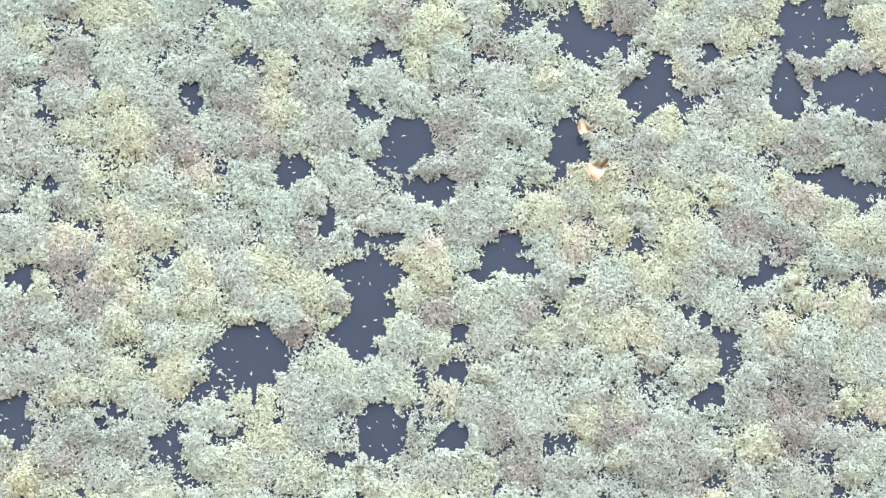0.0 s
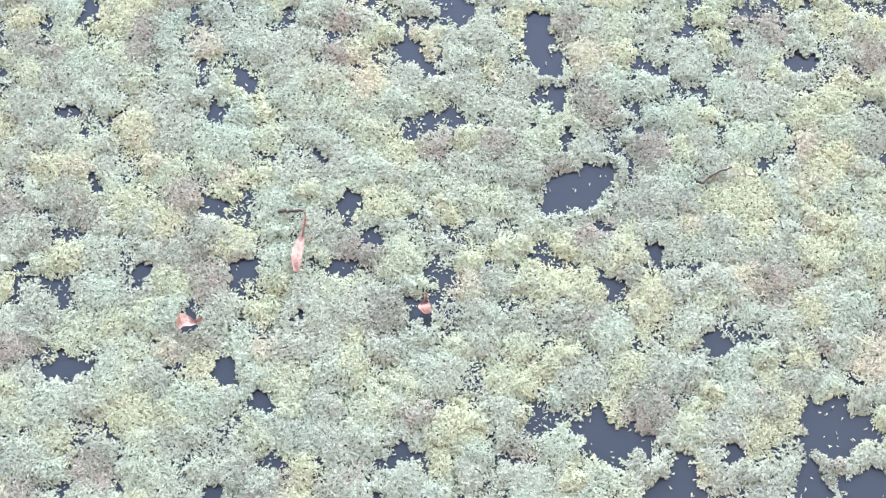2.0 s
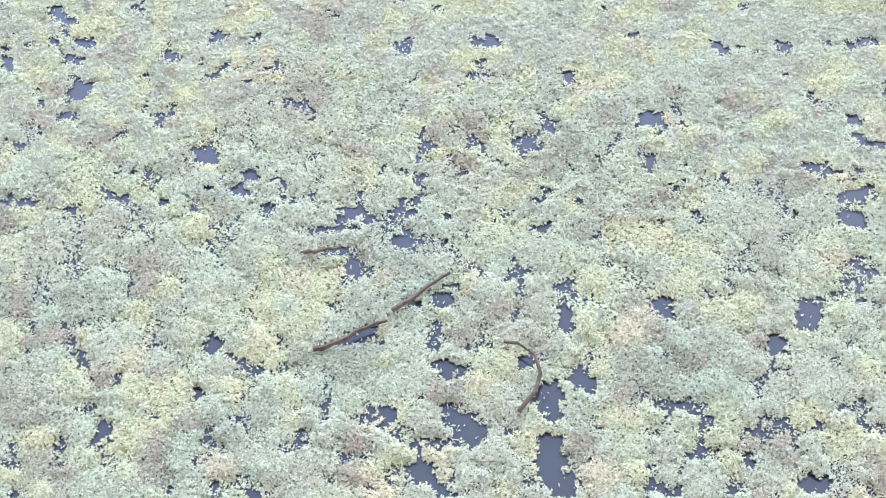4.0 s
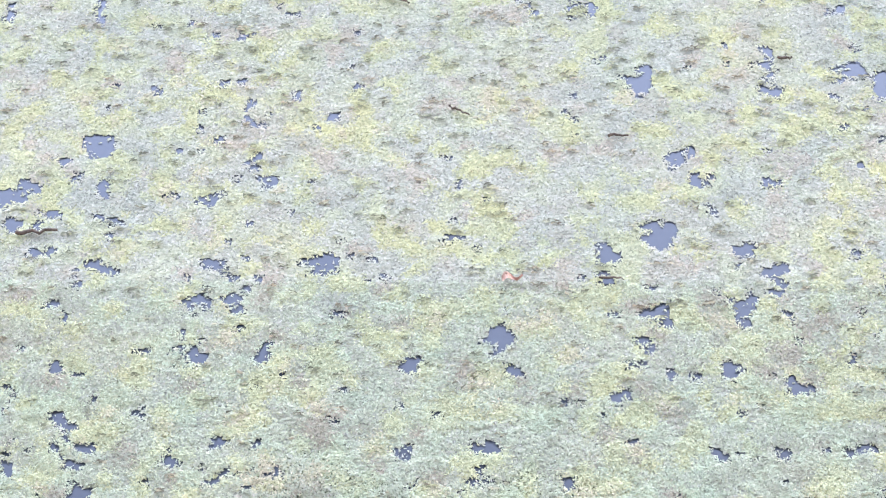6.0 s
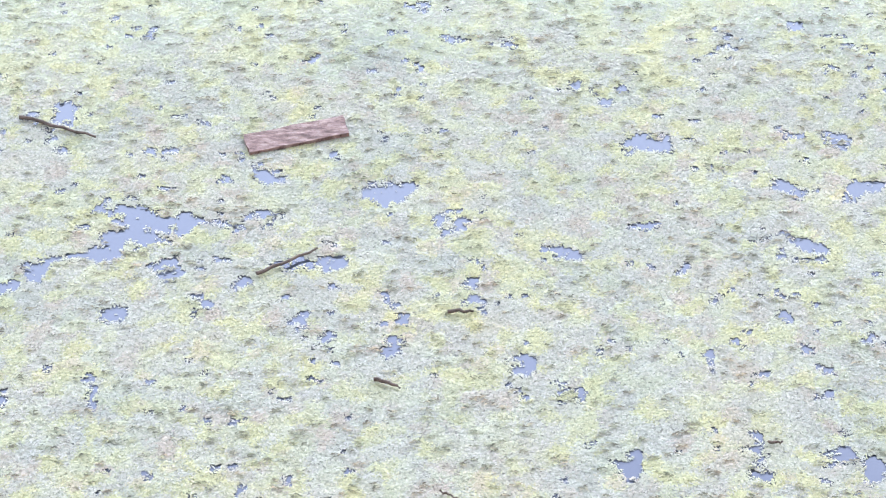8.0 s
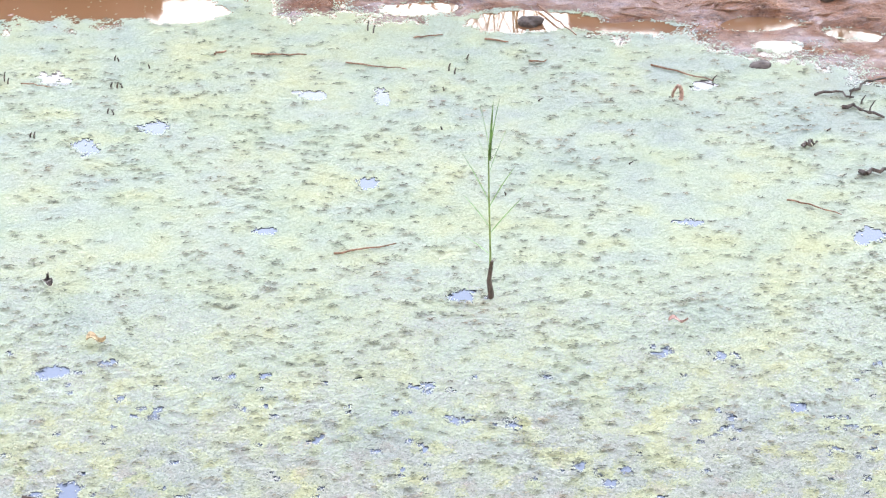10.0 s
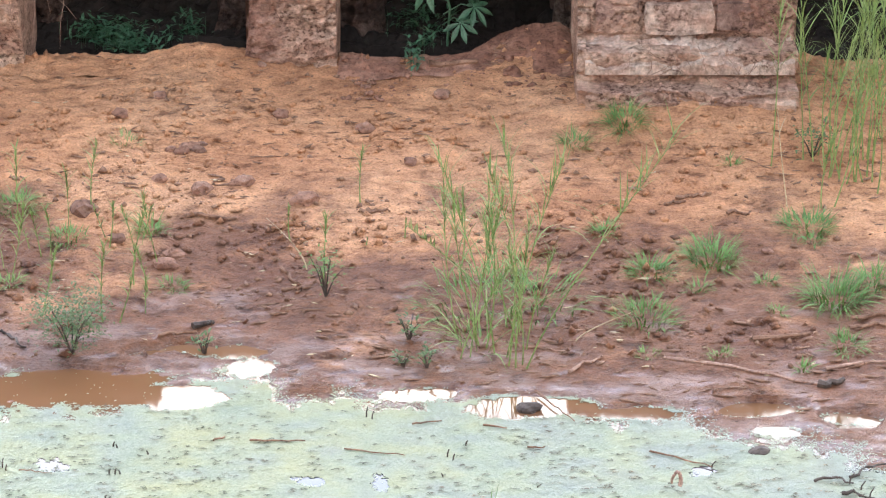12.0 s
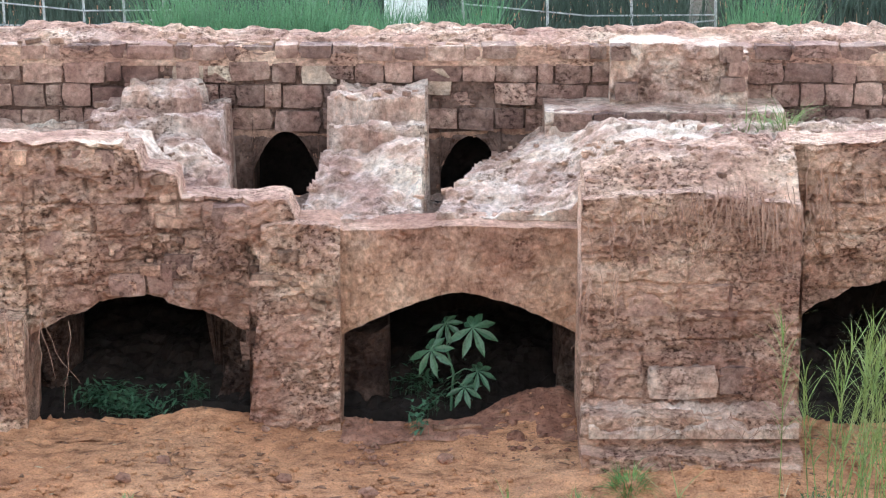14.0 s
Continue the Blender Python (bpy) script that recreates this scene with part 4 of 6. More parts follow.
def curtain(name, x0, x1, top, low, front, back, mat, step=0.014, rows=100, jambs=(), rough=0.03, seed=1, skew=None, joints=0.0, hollows=0.05):
    """A wall standing along x with a rough face: top(x), low(x) and front(x, z) give its shape; jambs are the x where low jumps."""
    cols = np.arange(x0, x1 + step * 0.5, step)
    far = np.array([min([abs(c - j) for j in jambs] + [9]) > step * 0.4 for c in cols])
    cols = np.sort(np.concatenate([cols[far]] + [[j - 0.002, j + 0.002] for j in jambs]))
    lo, hi = np.array([low(c) for c in cols]), np.array([top(c) for c in cols])
    k = np.linspace(0, 1, rows)
    X = np.repeat(cols[:, None], rows, 1)
    Z = lo[:, None] + (hi - lo)[:, None] * k[None, :]
    pits = np.clip(fnoise(X * 9, Z * 11, seed + 21, 3) - 0.12, 0, 1)
    Y = front(X, Z) + rough * (fnoise(X * 3.2, Z * 3.2, seed, 3) + 0.55 * fnoise(X * 14, Z * 16, seed + 5, 3) + 2.8 * pits - 0.5 * np.abs(fnoise(X * 7, Z * 9, seed + 13, 3)) + 0.6 * fnoise(X * 30, Z * 34, seed + 7, 2))
    # broad hollows with sharp rims, where the face has broken away
    Y = Y + hollows * (np.clip(4 * (fnoise(X * 2.1, Z * 2.9, seed + 41, 3) - 0.08), 0, 1) + 0.6 * np.clip(5 * (fnoise(X * 5.5, Z * 7.5, seed + 43, 2) - 0.16), 0, 1))
    # recessed joints of worn courses, where the face is not washed smooth
    if joints:
        zz = (Z + 0.025 * fnoise(X * 3, Z * 3, seed + 31, 2)) / 0.205
        xx = (X + 0.03 * fnoise(X * 4, Z * 4, seed + 33, 2)) / 0.37 + 0.37 * np.floor(zz) * (1 + np.sin(np.floor(zz) * 2.3))
        gap = np.maximum(np.abs(zz - np.floor(zz) - 0.5), np.abs(xx - np.floor(xx) - 0.5) - 0.035)
        shown = np.clip(3 * fnoise(X * 1.6, Z * 1.6, seed + 35, 2) + 0.75, 0, 1)
        Y = Y + joints * shown * np.clip((gap - 0.41) / 0.06, 0, 1) + 0.5 * joints * shown * fnoise(np.floor(xx) * 3.1, np.floor(zz) * 5.7, seed + 37, 1)
    Z = Z + rough * 0.8 * fnoise(X * 6, Z * 6, seed + 9, 3) * np.where(k > 0.02, 1, 0.6)[None, :]
    X = X + rough * 0.5 * fnoise(X * 5 + 9, Z * 6, seed + 11, 3) + (skew(X, Z) if skew else 0)
    n, r, nf = len(cols), rows, X.size
    vf = np.stack([X, Y, Z], -1).reshape(-1, 3)
    ends = np.stack([X[:, [0, -1]], np.full((n, 2), back), Z[:, [0, -1]]], -1).reshape(-1, 3)
    i = np.arange(n - 1)
    F = [grid_faces(n, r), grid_faces(n, 2, nf)[:, ::-1]]
    F.append(np.stack([i * r, nf + i * 2, nf + i * 2 + 2, (i + 1) * r], 1))
    F.append(np.stack([i * r + r - 1, (i + 1) * r + r - 1, nf + i * 2 + 3, nf + i * 2 + 1], 1))
    F = np.concatenate(F)
    # the two ends, each closed by a fan of triangles written as quads' halves
    tris = []
    for c, flip in ((0, False), (n - 1, True)):
        a = nf + c * 2
        for j in range(r - 1):
            tris.append((a, c * r + j, c * r + j + 1) if flip else (a, c * r + j + 1, c * r + j))
        tris.append((a, c * r + r - 1, a + 1) if flip else (a, a + 1, c * r + r - 1))
    tris = np.array(tris)
    tri_all = np.concatenate([F[:, [0, 1, 2]], F[:, [0, 2, 3]], tris])
    return crisp(fast_mesh(name, site(np.concatenate([vf, ends])), tri_all, mat))


def heap(name, x0, x1, y0, y1, top, bottom, mat, step=0.02, rough=0.03, seed=1):
    """A rough mass with top(x, y) over a flat underside."""
    ax, ay = np.arange(x0, x1 + step / 2, step), np.arange(y0, y1 + step / 2, step)
    X, Y = np.meshgrid(ax, ay, indexing="ij")
    Z = top(X, Y) + rough * (fnoise(X * 4, Y * 4, seed, 3) + 0.6 * fnoise(X * 15, Y * 15, seed + 3, 3) + 0.9 * np.clip(4 * fnoise(X * 6, Y * 9, seed + 6, 3), -0.5, 0.5))
    n, r, nf = len(ax), len(ay), X.size
    v = [np.stack([X, Y, Z], -1).reshape(-1, 3)]
    F = [grid_faces(n, r)]
    ring = np.concatenate([np.arange(n) * r, (n - 1) * r + np.arange(1, r), np.arange(n - 2, -1, -1) * r + r - 1, np.arange(r - 2, 0, -1)])
    low = v[0][ring].copy()
    low[:, 2] = bottom
    low[:, :2] += 0.0
    m = len(ring)
    a = np.arange(m)
    b = (a + 1) % m
    F.append(np.stack([ring[a], nf + a, nf + b, ring[b]], 1))
    v.append(low)
    v.append(np.array([[x0, y0, bottom], [x1, y0, bottom], [x1, y1, bottom], [x0, y1, bottom]]))
    F.append(np.array([[nf + m + 3, nf + m + 2, nf + m + 1, nf + m]]))
    return crisp(fast_mesh(name, site(np.concatenate(v)), np.concatenate(F), mat))


def steps(points):
    """A polyline z(x) from pairs."""
    px, pz = [p[0] for p in points], [p[1] for p in points]
    return lambda x: float(np.interp(x, px, pz))


def arch(x, x0, x1, spring, crown, power=1.5):
    u = abs((x - (x0 + x1) / 2) / ((x1 - x0) / 2))
    return spring + (crown - spring) * (1 - u ** power)


ARCHES = [(-2.93, -1.37, 1.31, 1.60), (-0.72, 0.97, 1.31, 1.62), (2.53, 4.1, 1.46, 1.76)]


def vault_low(x):
    for x0, x1, s, c in ARCHES:
        if x0 < x < x1:
            return arch(x, x0, x1, s, c)
    return 0.45


plane = lambda y: (lambda x, z: y + 0 * x)
left_top = steps([(-4.4, 2.70), (-2.23, 2.70), (-2.21, 2.65), (-2.13, 2.65), (-2.10, 2.49), (-1.87, 2.48), (-1.84, 2.29), (-1.08, 2.285), (-1.04, 2.16), (-1.02, 2.14)])
wall = curtain("wall_left", -4.4, -1.02, left_top, vault_low, plane(17.0), 17.42, M["laterite"], 0.014, 110, ARCHES[0][:2], 0.034, 11, joints=0.04, hollows=0.07)
tagged(wall, "eroded red laterite wall over a low arched vault", "wall", kind="structure")
wall_left = wall
wall = curtain("wall_middle", -1.02, 0.99, steps([(-1.1, 2.12), (-0.76, 2.12), (-0.70, 2.07), (0.2, 2.11), (1.0, 2.09)]), vault_low, plane(17.0), 17.42, M["plaster"], 0.014, 100, ARCHES[1][:2], 0.014, 23, hollows=0.012)
tagged(wall, "smooth earth-plastered wall face over an arched vault", "wall", kind="structure")
wall = curtain("wall_right", 0.99, 4.4, steps([(0.99, 2.2), (2.3, 2.45), (2.36, 2.69), (4.4, 2.70)]), vault_low, plane(17.0), 17.42, M["laterite"], 0.016, 100, ARCHES[2][:2], 0.036, 37, joints=0.04, hollows=0.07)
tagged(wall, "weathered laterite wall with dark damp roots and an arch", "wall", kind="structure")


def ease(v, a, b):
    k = np.clip((v - a) / (b - a), 0, 1)
    return k * k * (3 - 2 * k)


# pilasters
def pilaster_front(x, z):
    return 16.80 - 0.05 * np.clip((1.5 - z) / 0.8, 0, 1) + 0.10 * np.clip((z - 1.75) / 0.3, 0, 1)


wall = curtain("pilaster", -1.36, -0.72, steps([(-1.36, 2.14), (-1.1, 2.16), (-0.72, 2.10)]), lambda x: 0.45, pilaster_front, 17.05, M["laterite"], 0.013, 100, (), 0.034, 41, lambda x, z: 0.10 * np.clip((z - 0.7) / 1.4, 0, 1) * np.clip((-0.8 - x) / 0.5, 0, 1))
tagged(wall, "rough crumbling pilaster between two vaults", "pilaster", kind="structure")
wall = curtain("pilaster", -3.6, -2.93, steps([(-3.6, 1.55), (-2.93, 1.5)]), lambda x: 0.45, plane(16.72), 17.05, M["laterite"], 0.016, 60, (), 0.030, 43)
tagged(wall, "broken pilaster beside the vault, cut off at half height", "pilaster", kind="structure")


def pier_front(x, z):
    z = z + 0.035 * fnoise(x * 3.1, 0 * z + 0.5, 54, 3)
    y = np.where(z < 0.76, 16.03, np.where(z < 0.98, 16.21, np.where(z < 1.34, 16.42, 16.47)))
    return y - 0.05 * np.clip((2.0 - z) / 1.4, 0, 1)


pier = curtain("pier", 0.94, 2.44, steps([(0.94, 2.42), (1.3, 2.46), (1.7, 2.48), (2.1, 2.42), (2.44, 2.40)]), lambda x: 0.35, pier_front, 17.06, M["laterite"], 0.013, 170, (), 0.028, 53, joints=0.032, hollows=0.04)
tagged(pier, "massive laterite pier with stepped foot and hanging roots", "pier", kind="structure")
top = heap("pier_top", 0.97, 2.42, 16.52, 17.3, lambda x, y: 2.40 + 0.29 * ease(y, 16.50, 16.92) + 0.035 * fnoise(x * 2.5, y * 2.5, 8, 2) - 0.16 * ease(-x, -1.5, -1.0) * ease(y, 16.6, 16.9), 2.2, M["laterite"], 0.018, 0.03, 57)
tagged(top, "crumbled sloping top of the laterite pier", "pier", kind="structure")


# the terrace over the vaults: cross walls with channels between them, rising to the back
def terrace_top(x, y):
    back = (y - 17.2) / 2.1
    jag = 0.05 * fnoise(x * 5, y * 5, 64, 2)
    floor = 1.74 + 0 * x
    left = 2.60 - 0.36 * ease(x, -2.25, -1.85) * (1 - ease(back, 0.2, 0.5)) + 0 * y
    left = np.where((back > 0.06 + 0.4 * jag) & (x < -2.45 + jag), 2.34, left)
    left = np.where((back > 0.34 + jag) & (x > -2.45 + jag), 2.42 - 0.16 * ease(x, -1.85, -1.6), left)
    left = np.where((back > 0.62 + jag) & (x > -2.68) & (x < -1.66 + jag), 2.54, left)
    left = np.where((back > 0.76 + jag) & (x > -2.45 + jag) & (x < -1.86 + jag), 2.68, left)
    mid = 2.06 + 0.24 * ease(back, 0.15, 0.55) + 0.10 * ease(x, -0.6, -0.3) * ease(back, 0.3, 0.5)
    mid = np.where(back > 0.62 + jag, 2.48, mid)
    mid = np.where(back > 0.74 + jag, 2.67, mid)
    right = 2.12 + 0.17 * ease(back, 0.05, 0.5) + 0.10 * ease(x, 0.4, 1.2)
    right = right + ease(x, 0.85, 1.25) * (0.30 - 0.22 * ease(back, 0.1, 0.8))
    right = np.where((back > 0.74) & (x > 0.80), 2.42, right)
    right = np.where(x > 2.42, 2.64 - 0.25 * ease(back, 0.3, 0.6), right)
    gap = x + 0.04 - 0.46 * np.clip(back, 0, 1) ** 1.3
    right = right - 0.15 * (1 - ease(gap, 0.0, 0.5)) * ease(back, 0.1, 0.6)
    z = np.where(x < -1.50 - 0.16 * back + jag, left, floor)
    z = np.where((x > -1.06 + 0.26 * back + jag) & (x < -0.16 + 0.05 * back + 0.5 * jag), mid, z)
    z = np.where(x > -0.04 + 0.46 * np.clip(back, 0, 1) ** 1.3 + jag, right, z)
    z = np.where((back < 0.10) & (z < 2.0), 2.02, z)
    return z


terrace = heap("terrace", -4.4, 4.4, 17.22, 19.34, terrace_top, 1.68, M["rubble"], 0.020, 0.046, 61)
tagged(terrace, "bleached rubble terrace of broken cross walls over vaults", "terrace", kind="structure")

# inside the vaults: walls and floor coloured near black for the shade there
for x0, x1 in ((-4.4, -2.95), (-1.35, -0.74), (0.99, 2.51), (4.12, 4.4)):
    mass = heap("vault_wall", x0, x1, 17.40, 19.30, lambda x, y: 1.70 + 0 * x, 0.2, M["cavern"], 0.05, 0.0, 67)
    tagged(mass, "side wall inside a vault, coloured near black for the shade", "wall", kind="structure")
tagged(curtain("vault_end", -4.4, 4.4, lambda x: 1.72, lambda x: 0.2, plane(19.12), 19.3, M["cavern"], 0.05, 20, (), 0.05, 69), "end wall of the vaults, coloured near black for the shade", "wall", kind="structure")
tagged(heap("vault_floor", -4.4, 4.4, 17.30, 19.3, lambda x, y: 0.66 + 0.20 * np.clip((y - 17.35) / 0.8, 0, 1) - 0.10 * np.clip((x - 0.4) / 0.3, 0, 1) * np.clip((1.2 - x) / 0.1, 0, 1) * np.clip((17.9 - y) / 0.3, 0, 1) + 0.08 * fnoise(x * 2, y * 2, 70, 2), 0.2, M["cavern"], 0.04, 0.05, 70), "earth floor of the vaults, coloured near black for the shade", "ground", kind="structure")
# the second sheet's earth is darkened in colour for the mouth's shade
for x0, x1, mat in ((-3.05, -1.42, "soil"), (-0.76, 1.02, "mouth_shade_soil")):
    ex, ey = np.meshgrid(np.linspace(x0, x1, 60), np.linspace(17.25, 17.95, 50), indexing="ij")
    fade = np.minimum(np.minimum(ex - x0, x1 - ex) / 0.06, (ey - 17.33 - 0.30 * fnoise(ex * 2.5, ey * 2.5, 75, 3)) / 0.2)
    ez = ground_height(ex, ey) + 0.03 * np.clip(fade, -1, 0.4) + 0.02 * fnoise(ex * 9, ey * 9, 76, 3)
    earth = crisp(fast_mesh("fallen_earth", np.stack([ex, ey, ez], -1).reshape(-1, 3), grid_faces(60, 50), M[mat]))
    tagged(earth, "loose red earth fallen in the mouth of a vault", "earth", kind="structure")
# jambs in the darker stone, the vault's shade in their colour
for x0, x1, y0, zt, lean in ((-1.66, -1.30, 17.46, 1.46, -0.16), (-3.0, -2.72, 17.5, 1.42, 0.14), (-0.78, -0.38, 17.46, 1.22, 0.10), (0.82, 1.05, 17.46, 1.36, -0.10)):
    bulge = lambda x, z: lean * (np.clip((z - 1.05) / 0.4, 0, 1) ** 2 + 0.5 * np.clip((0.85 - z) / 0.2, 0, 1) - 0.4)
    lump = curtain("vault_jamb", x0, x1, lambda x: zt, lambda x: 0.5, lambda x, z: y0 + 0.10 * np.abs(x - (x0 + x1) / 2) / (x1 - x0), y0 + 0.6, M["jamb_shade"], 0.016, 60, (), 0.070, 71 + int(abs(x0 * 10)), bulge, hollows=0.02)
    tagged(lump, "rough inner jamb of a vault, coloured darker for its shade", "wall", kind="structure")

# the upper wall behind
NICHES = [(-1.50, -0.98, 1.95, 2.28), (-0.02, 0.46, 1.95, 2.24), (3.05, 3.5, 2.0, 2.24)]


def niche_low(x):
    for x0, x1, s, c in NICHES:
        if x0 < x < x1:
            return arch(x, x0, x1, s, c, 2.1)
    return 0.4


upper_low = lambda z: 19.38 - 0.06 * np.clip((2.27 - z) / 0.05, 0, 1)
upper = curtain("wall_upper", -4.6, 4.6, lambda x: 2.92, niche_low, lambda x, z: upper_low(z) + 0 * x, 20.12, M["mortar"], 0.02, 110, [v for a in NICHES for v in a[:2]], 0.018, 83, hollows=0.0)
tagged(upper, "tall wall of squared laterite blocks with small arched openings", "wall", kind="structure")
# panels added to close the openings, coloured near black for their shade
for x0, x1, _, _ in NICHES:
    tagged(curtain("niche_back", x0 - 0.1, x1 + 0.1, lambda x: 2.5, lambda x: 1.6, plane(20.0), 20.1, M["cavern"], 0.05, 16, (), 0.02, 85), "added panel behind a small arched opening, near black for shade", "wall", kind="structure")
face = curtain("wall_render", -4.6, 4.6, lambda x: 2.26 + 0.03 * math.sin(x * 3.1), niche_low, plane(19.335), 19.40, M["plaster"], 0.02, 50, [v for a in NICHES for v in a[:2]], 0.012, 87, hollows=0.015)
tagged(face, "worn plaster on the foot of the upper wall", "wall", kind="structure")
cap = heap("wall_coping", -4.6, 4.6, 19.345, 20.14, lambda x, y: 2.925 + 0.05 * fnoise(x * 1.6, y * 2, 91, 3) + 0.05 * ease(y, 19.38, 19.7), 2.8, M["laterite"], 0.025, 0.035, 93)
tagged(cap, "uneven earthen top of the upper wall", "wall", kind="structure")


# ---- squared blocks ----
def block_mesh(k, mat="block"):
    r = random.Random(100 + k)
    bm = bmesh.new()
    bmesh.ops.create_cube(bm, size=1)
    bmesh.ops.subdivide_edges(bm, edges=bm.edges[:], cuts=1, use_grid_fill=True)
    for v in bm.verts:
        edges = sum(abs(c) > 0.4 for c in v.co)
        v.co *= 1 - (0.0, 0.0, 0.025, 0.075)[edges] * r.uniform(0.4, 1.5)
        v.co += Vector([r.uniform(-0.034, 0.034) for _ in range(3)])
    me = bpy.data.meshes.new("block")
    bm.to_mesh(me)
    bm.free()
    me.materials.append(M[mat])
    return me


BLOCKS = [block_mesh(k) for k in range(12)]
PALE_BLOCKS = [block_mesh(k, "pale") for k in range(3)]


def block(parent, x, y, z, w, d, h, turn=0.0, name="block", kinds=BLOCKS):
    ob = new(name, random.choice(kinds))
    ob.parent = parent
    ob.matrix_basis = pose(*site((x, y, z)), random.uniform(-1.5, 1.5), random.uniform(-1.5, 1.5), turn + random.uniform(-2, 2)) @ Matrix.Diagonal((w * K, d * K, h * K, 1))
    return ob


random.seed(7)
for z0, z1 in ((2.845, 2.965), (2.665, 2.835), (2.47, 2.655), (2.28, 2.46)):
    x = -3.75 + random.uniform(0, 0.2)
    while x < 3.75:
        w = random.choice((0.13, 0.19, 0.23, 0.26, 0.29, 0.33, 0.38))
        h = z1 - z0 - random.uniform(0.0, 0.018)
        if random.random() > 0.10:
            block(upper, x + w / 2, 19.455 - random.uniform(0, 0.045), (z0 + z1) / 2 + random.uniform(-0.012, 0.012), w - random.uniform(0.0, 0.012), 0.2, h)
        else:
            for k in range(2):
                block(upper, x + w * (0.27 + 0.46 * k), 19.455, z0 + h * random.uniform(0.35, 0.65), w * 0.44, 0.16, h * random.uniform(0.5, 0.8))
        x += w

# single cream-coloured blocks
for x, z, w, h in ((-0.97, 2.73, 0.28, 0.165), (-0.03, 2.67, 0.185, 0.215), (-2.00, 2.73, 0.24, 0.16), (-1.72, 2.75, 0.24, 0.16)):
    block(upper, x, 19.43, z, w, 0.16, h, kinds=PALE_BLOCKS)

# the raised block and the ledge on the upper wall
butt = curtain("buttress", 1.30, 2.36, steps([(1.30, 2.97), (1.45, 3.01), (2.0, 2.99), (2.36, 2.94)]), lambda x: 2.4, plane(19.12), 19.5, M["rubble"], 0.014, 60, (), 0.035, 97)
tagged(butt, "crumbled raised block of earth and laterite on the wall", "buttress", kind="structure")
ledge = curtain("ledge", 0.78, 2.62, lambda x: 2.545, lambda x: 2.1, plane(18.80), 19.4, M["rubble"], 0.016, 40, (), 0.018, 99)
tagged(ledge, "pale ledge of laterite slabs in front of the wall", "ledge", kind="structure")
x = 0.84
for w in (0.30, 0.24, 0.34, 0.28, 0.22, 0.30):
    block(ledge, x + w / 2, 18.86, 2.445, w - 0.012, 0.2, 0.19)
    x += w
for x, z, w, h in ((1.37, 2.95, 0.16, 0.12), (1.42, 2.64, 0.18, 0.14), (2.22, 2.94, 0.18, 0.13), (2.28, 2.82, 0.15, 0.12), (2.24, 2.70, 0.2, 0.12)):
    block(butt, x, 19.14, z, w, 0.14, h)

# pale worn steps at the foot of the pier, and one pale squared stone
for y0, y1, z0, z1, low, seed, kind in ((15.97, 16.26, 0.69, 0.80, 0.60, 101, "laterite"), (16.14, 16.47, 0.90, 1.02, 0.84, 103, "rubble")):
    tread = heap("pier_step", 0.99, 2.41, y0, y1, lambda x, y: z0 + (z1 - z0) * np.clip((y - y0) / (y1 - y0 - 0.05), 0, 1) + 0.02 * fnoise(x * 3, y * 5, seed, 2), low, M[kind], 0.016, 0.032, seed)
    tagged(tread, "pale worn stone step at the foot of the pier", "step", kind="structure")
block(pier, 1.64, 16.47, 1.16, 0.47, 0.2, 0.23, kinds=[block_mesh(40, "rubble")])

# squared stones that show in the pier and the left wall
for x, z, w, h, out in ((2.06, 1.17, 0.34, 0.20, -0.02), (1.36, 1.70, 0.40, 0.20, -0.035), (1.86, 1.72, 0.34, 0.24, -0.03), (1.50, 2.02, 0.36, 0.20, -0.03), (2.28, 1.74, 0.22, 0.2, -0.035), (1.22, 1.18, 0.30, 0.2, -0.04)):
    block(pier, x, float(pier_front(np.array(x), np.array(z))) + 0.085 - out, z, w, 0.2, h)
for x, z, w, h, out in ((-2.22, 1.68, 0.26, 0.17, 0.05), (-1.99, 1.72, 0.18, 0.22, 0.03), (-2.75, 1.98, 0.18, 0.17, 0.03), (-2.50, 1.96, 0.2, 0.2, 0.0), (-1.85, 1.80, 0.24, 0.18, 0.0), (-1.60, 1.86, 0.2, 0.22, 0.01),
                        (-1.45, 2.16, 0.34, 0.17, 0.0), (-1.18, 2.16, 0.2, 0.17, 0.0), (-2.45, 2.55, 0.34, 0.2, 0.0), (-2.85, 2.5, 0.3, 0.2, 0.0), (-2.2, 2.4, 0.24, 0.2, 0.0)):
    block(wall_left, x, 17.135 - 0.6 * out, z, w, 0.2, h)

# ---- things on the bank ----


def tube(bm, points, r0, r1, sides=6):
    """A tapered tube along points."""
    rings = []
    for i, p in enumerate(points):
        p = Vector(p)
        d = (Vector(points[min(i + 1, len(points) - 1)]) - Vector(points[max(i - 1, 0)])).normalized()
        a = d.orthogonal().normalized()
        b = d.cross(a)
        r = r0 + (r1 - r0) * i / (len(points) - 1)
        rings.append([bm.verts.new(p + (a * math.cos(t) + b * math.sin(t)) * r) for t in [2 * math.pi * k / sides for k in range(sides)]])
    for u, v in zip(rings, rings[1:]):
        for k in range(sides):
            bm.faces.new((u[k], u[(k + 1) % sides], v[(k + 1) % sides], v[k]))
    bm.faces.new(rings[0][::-1])
    bm.faces.new(rings[-1])


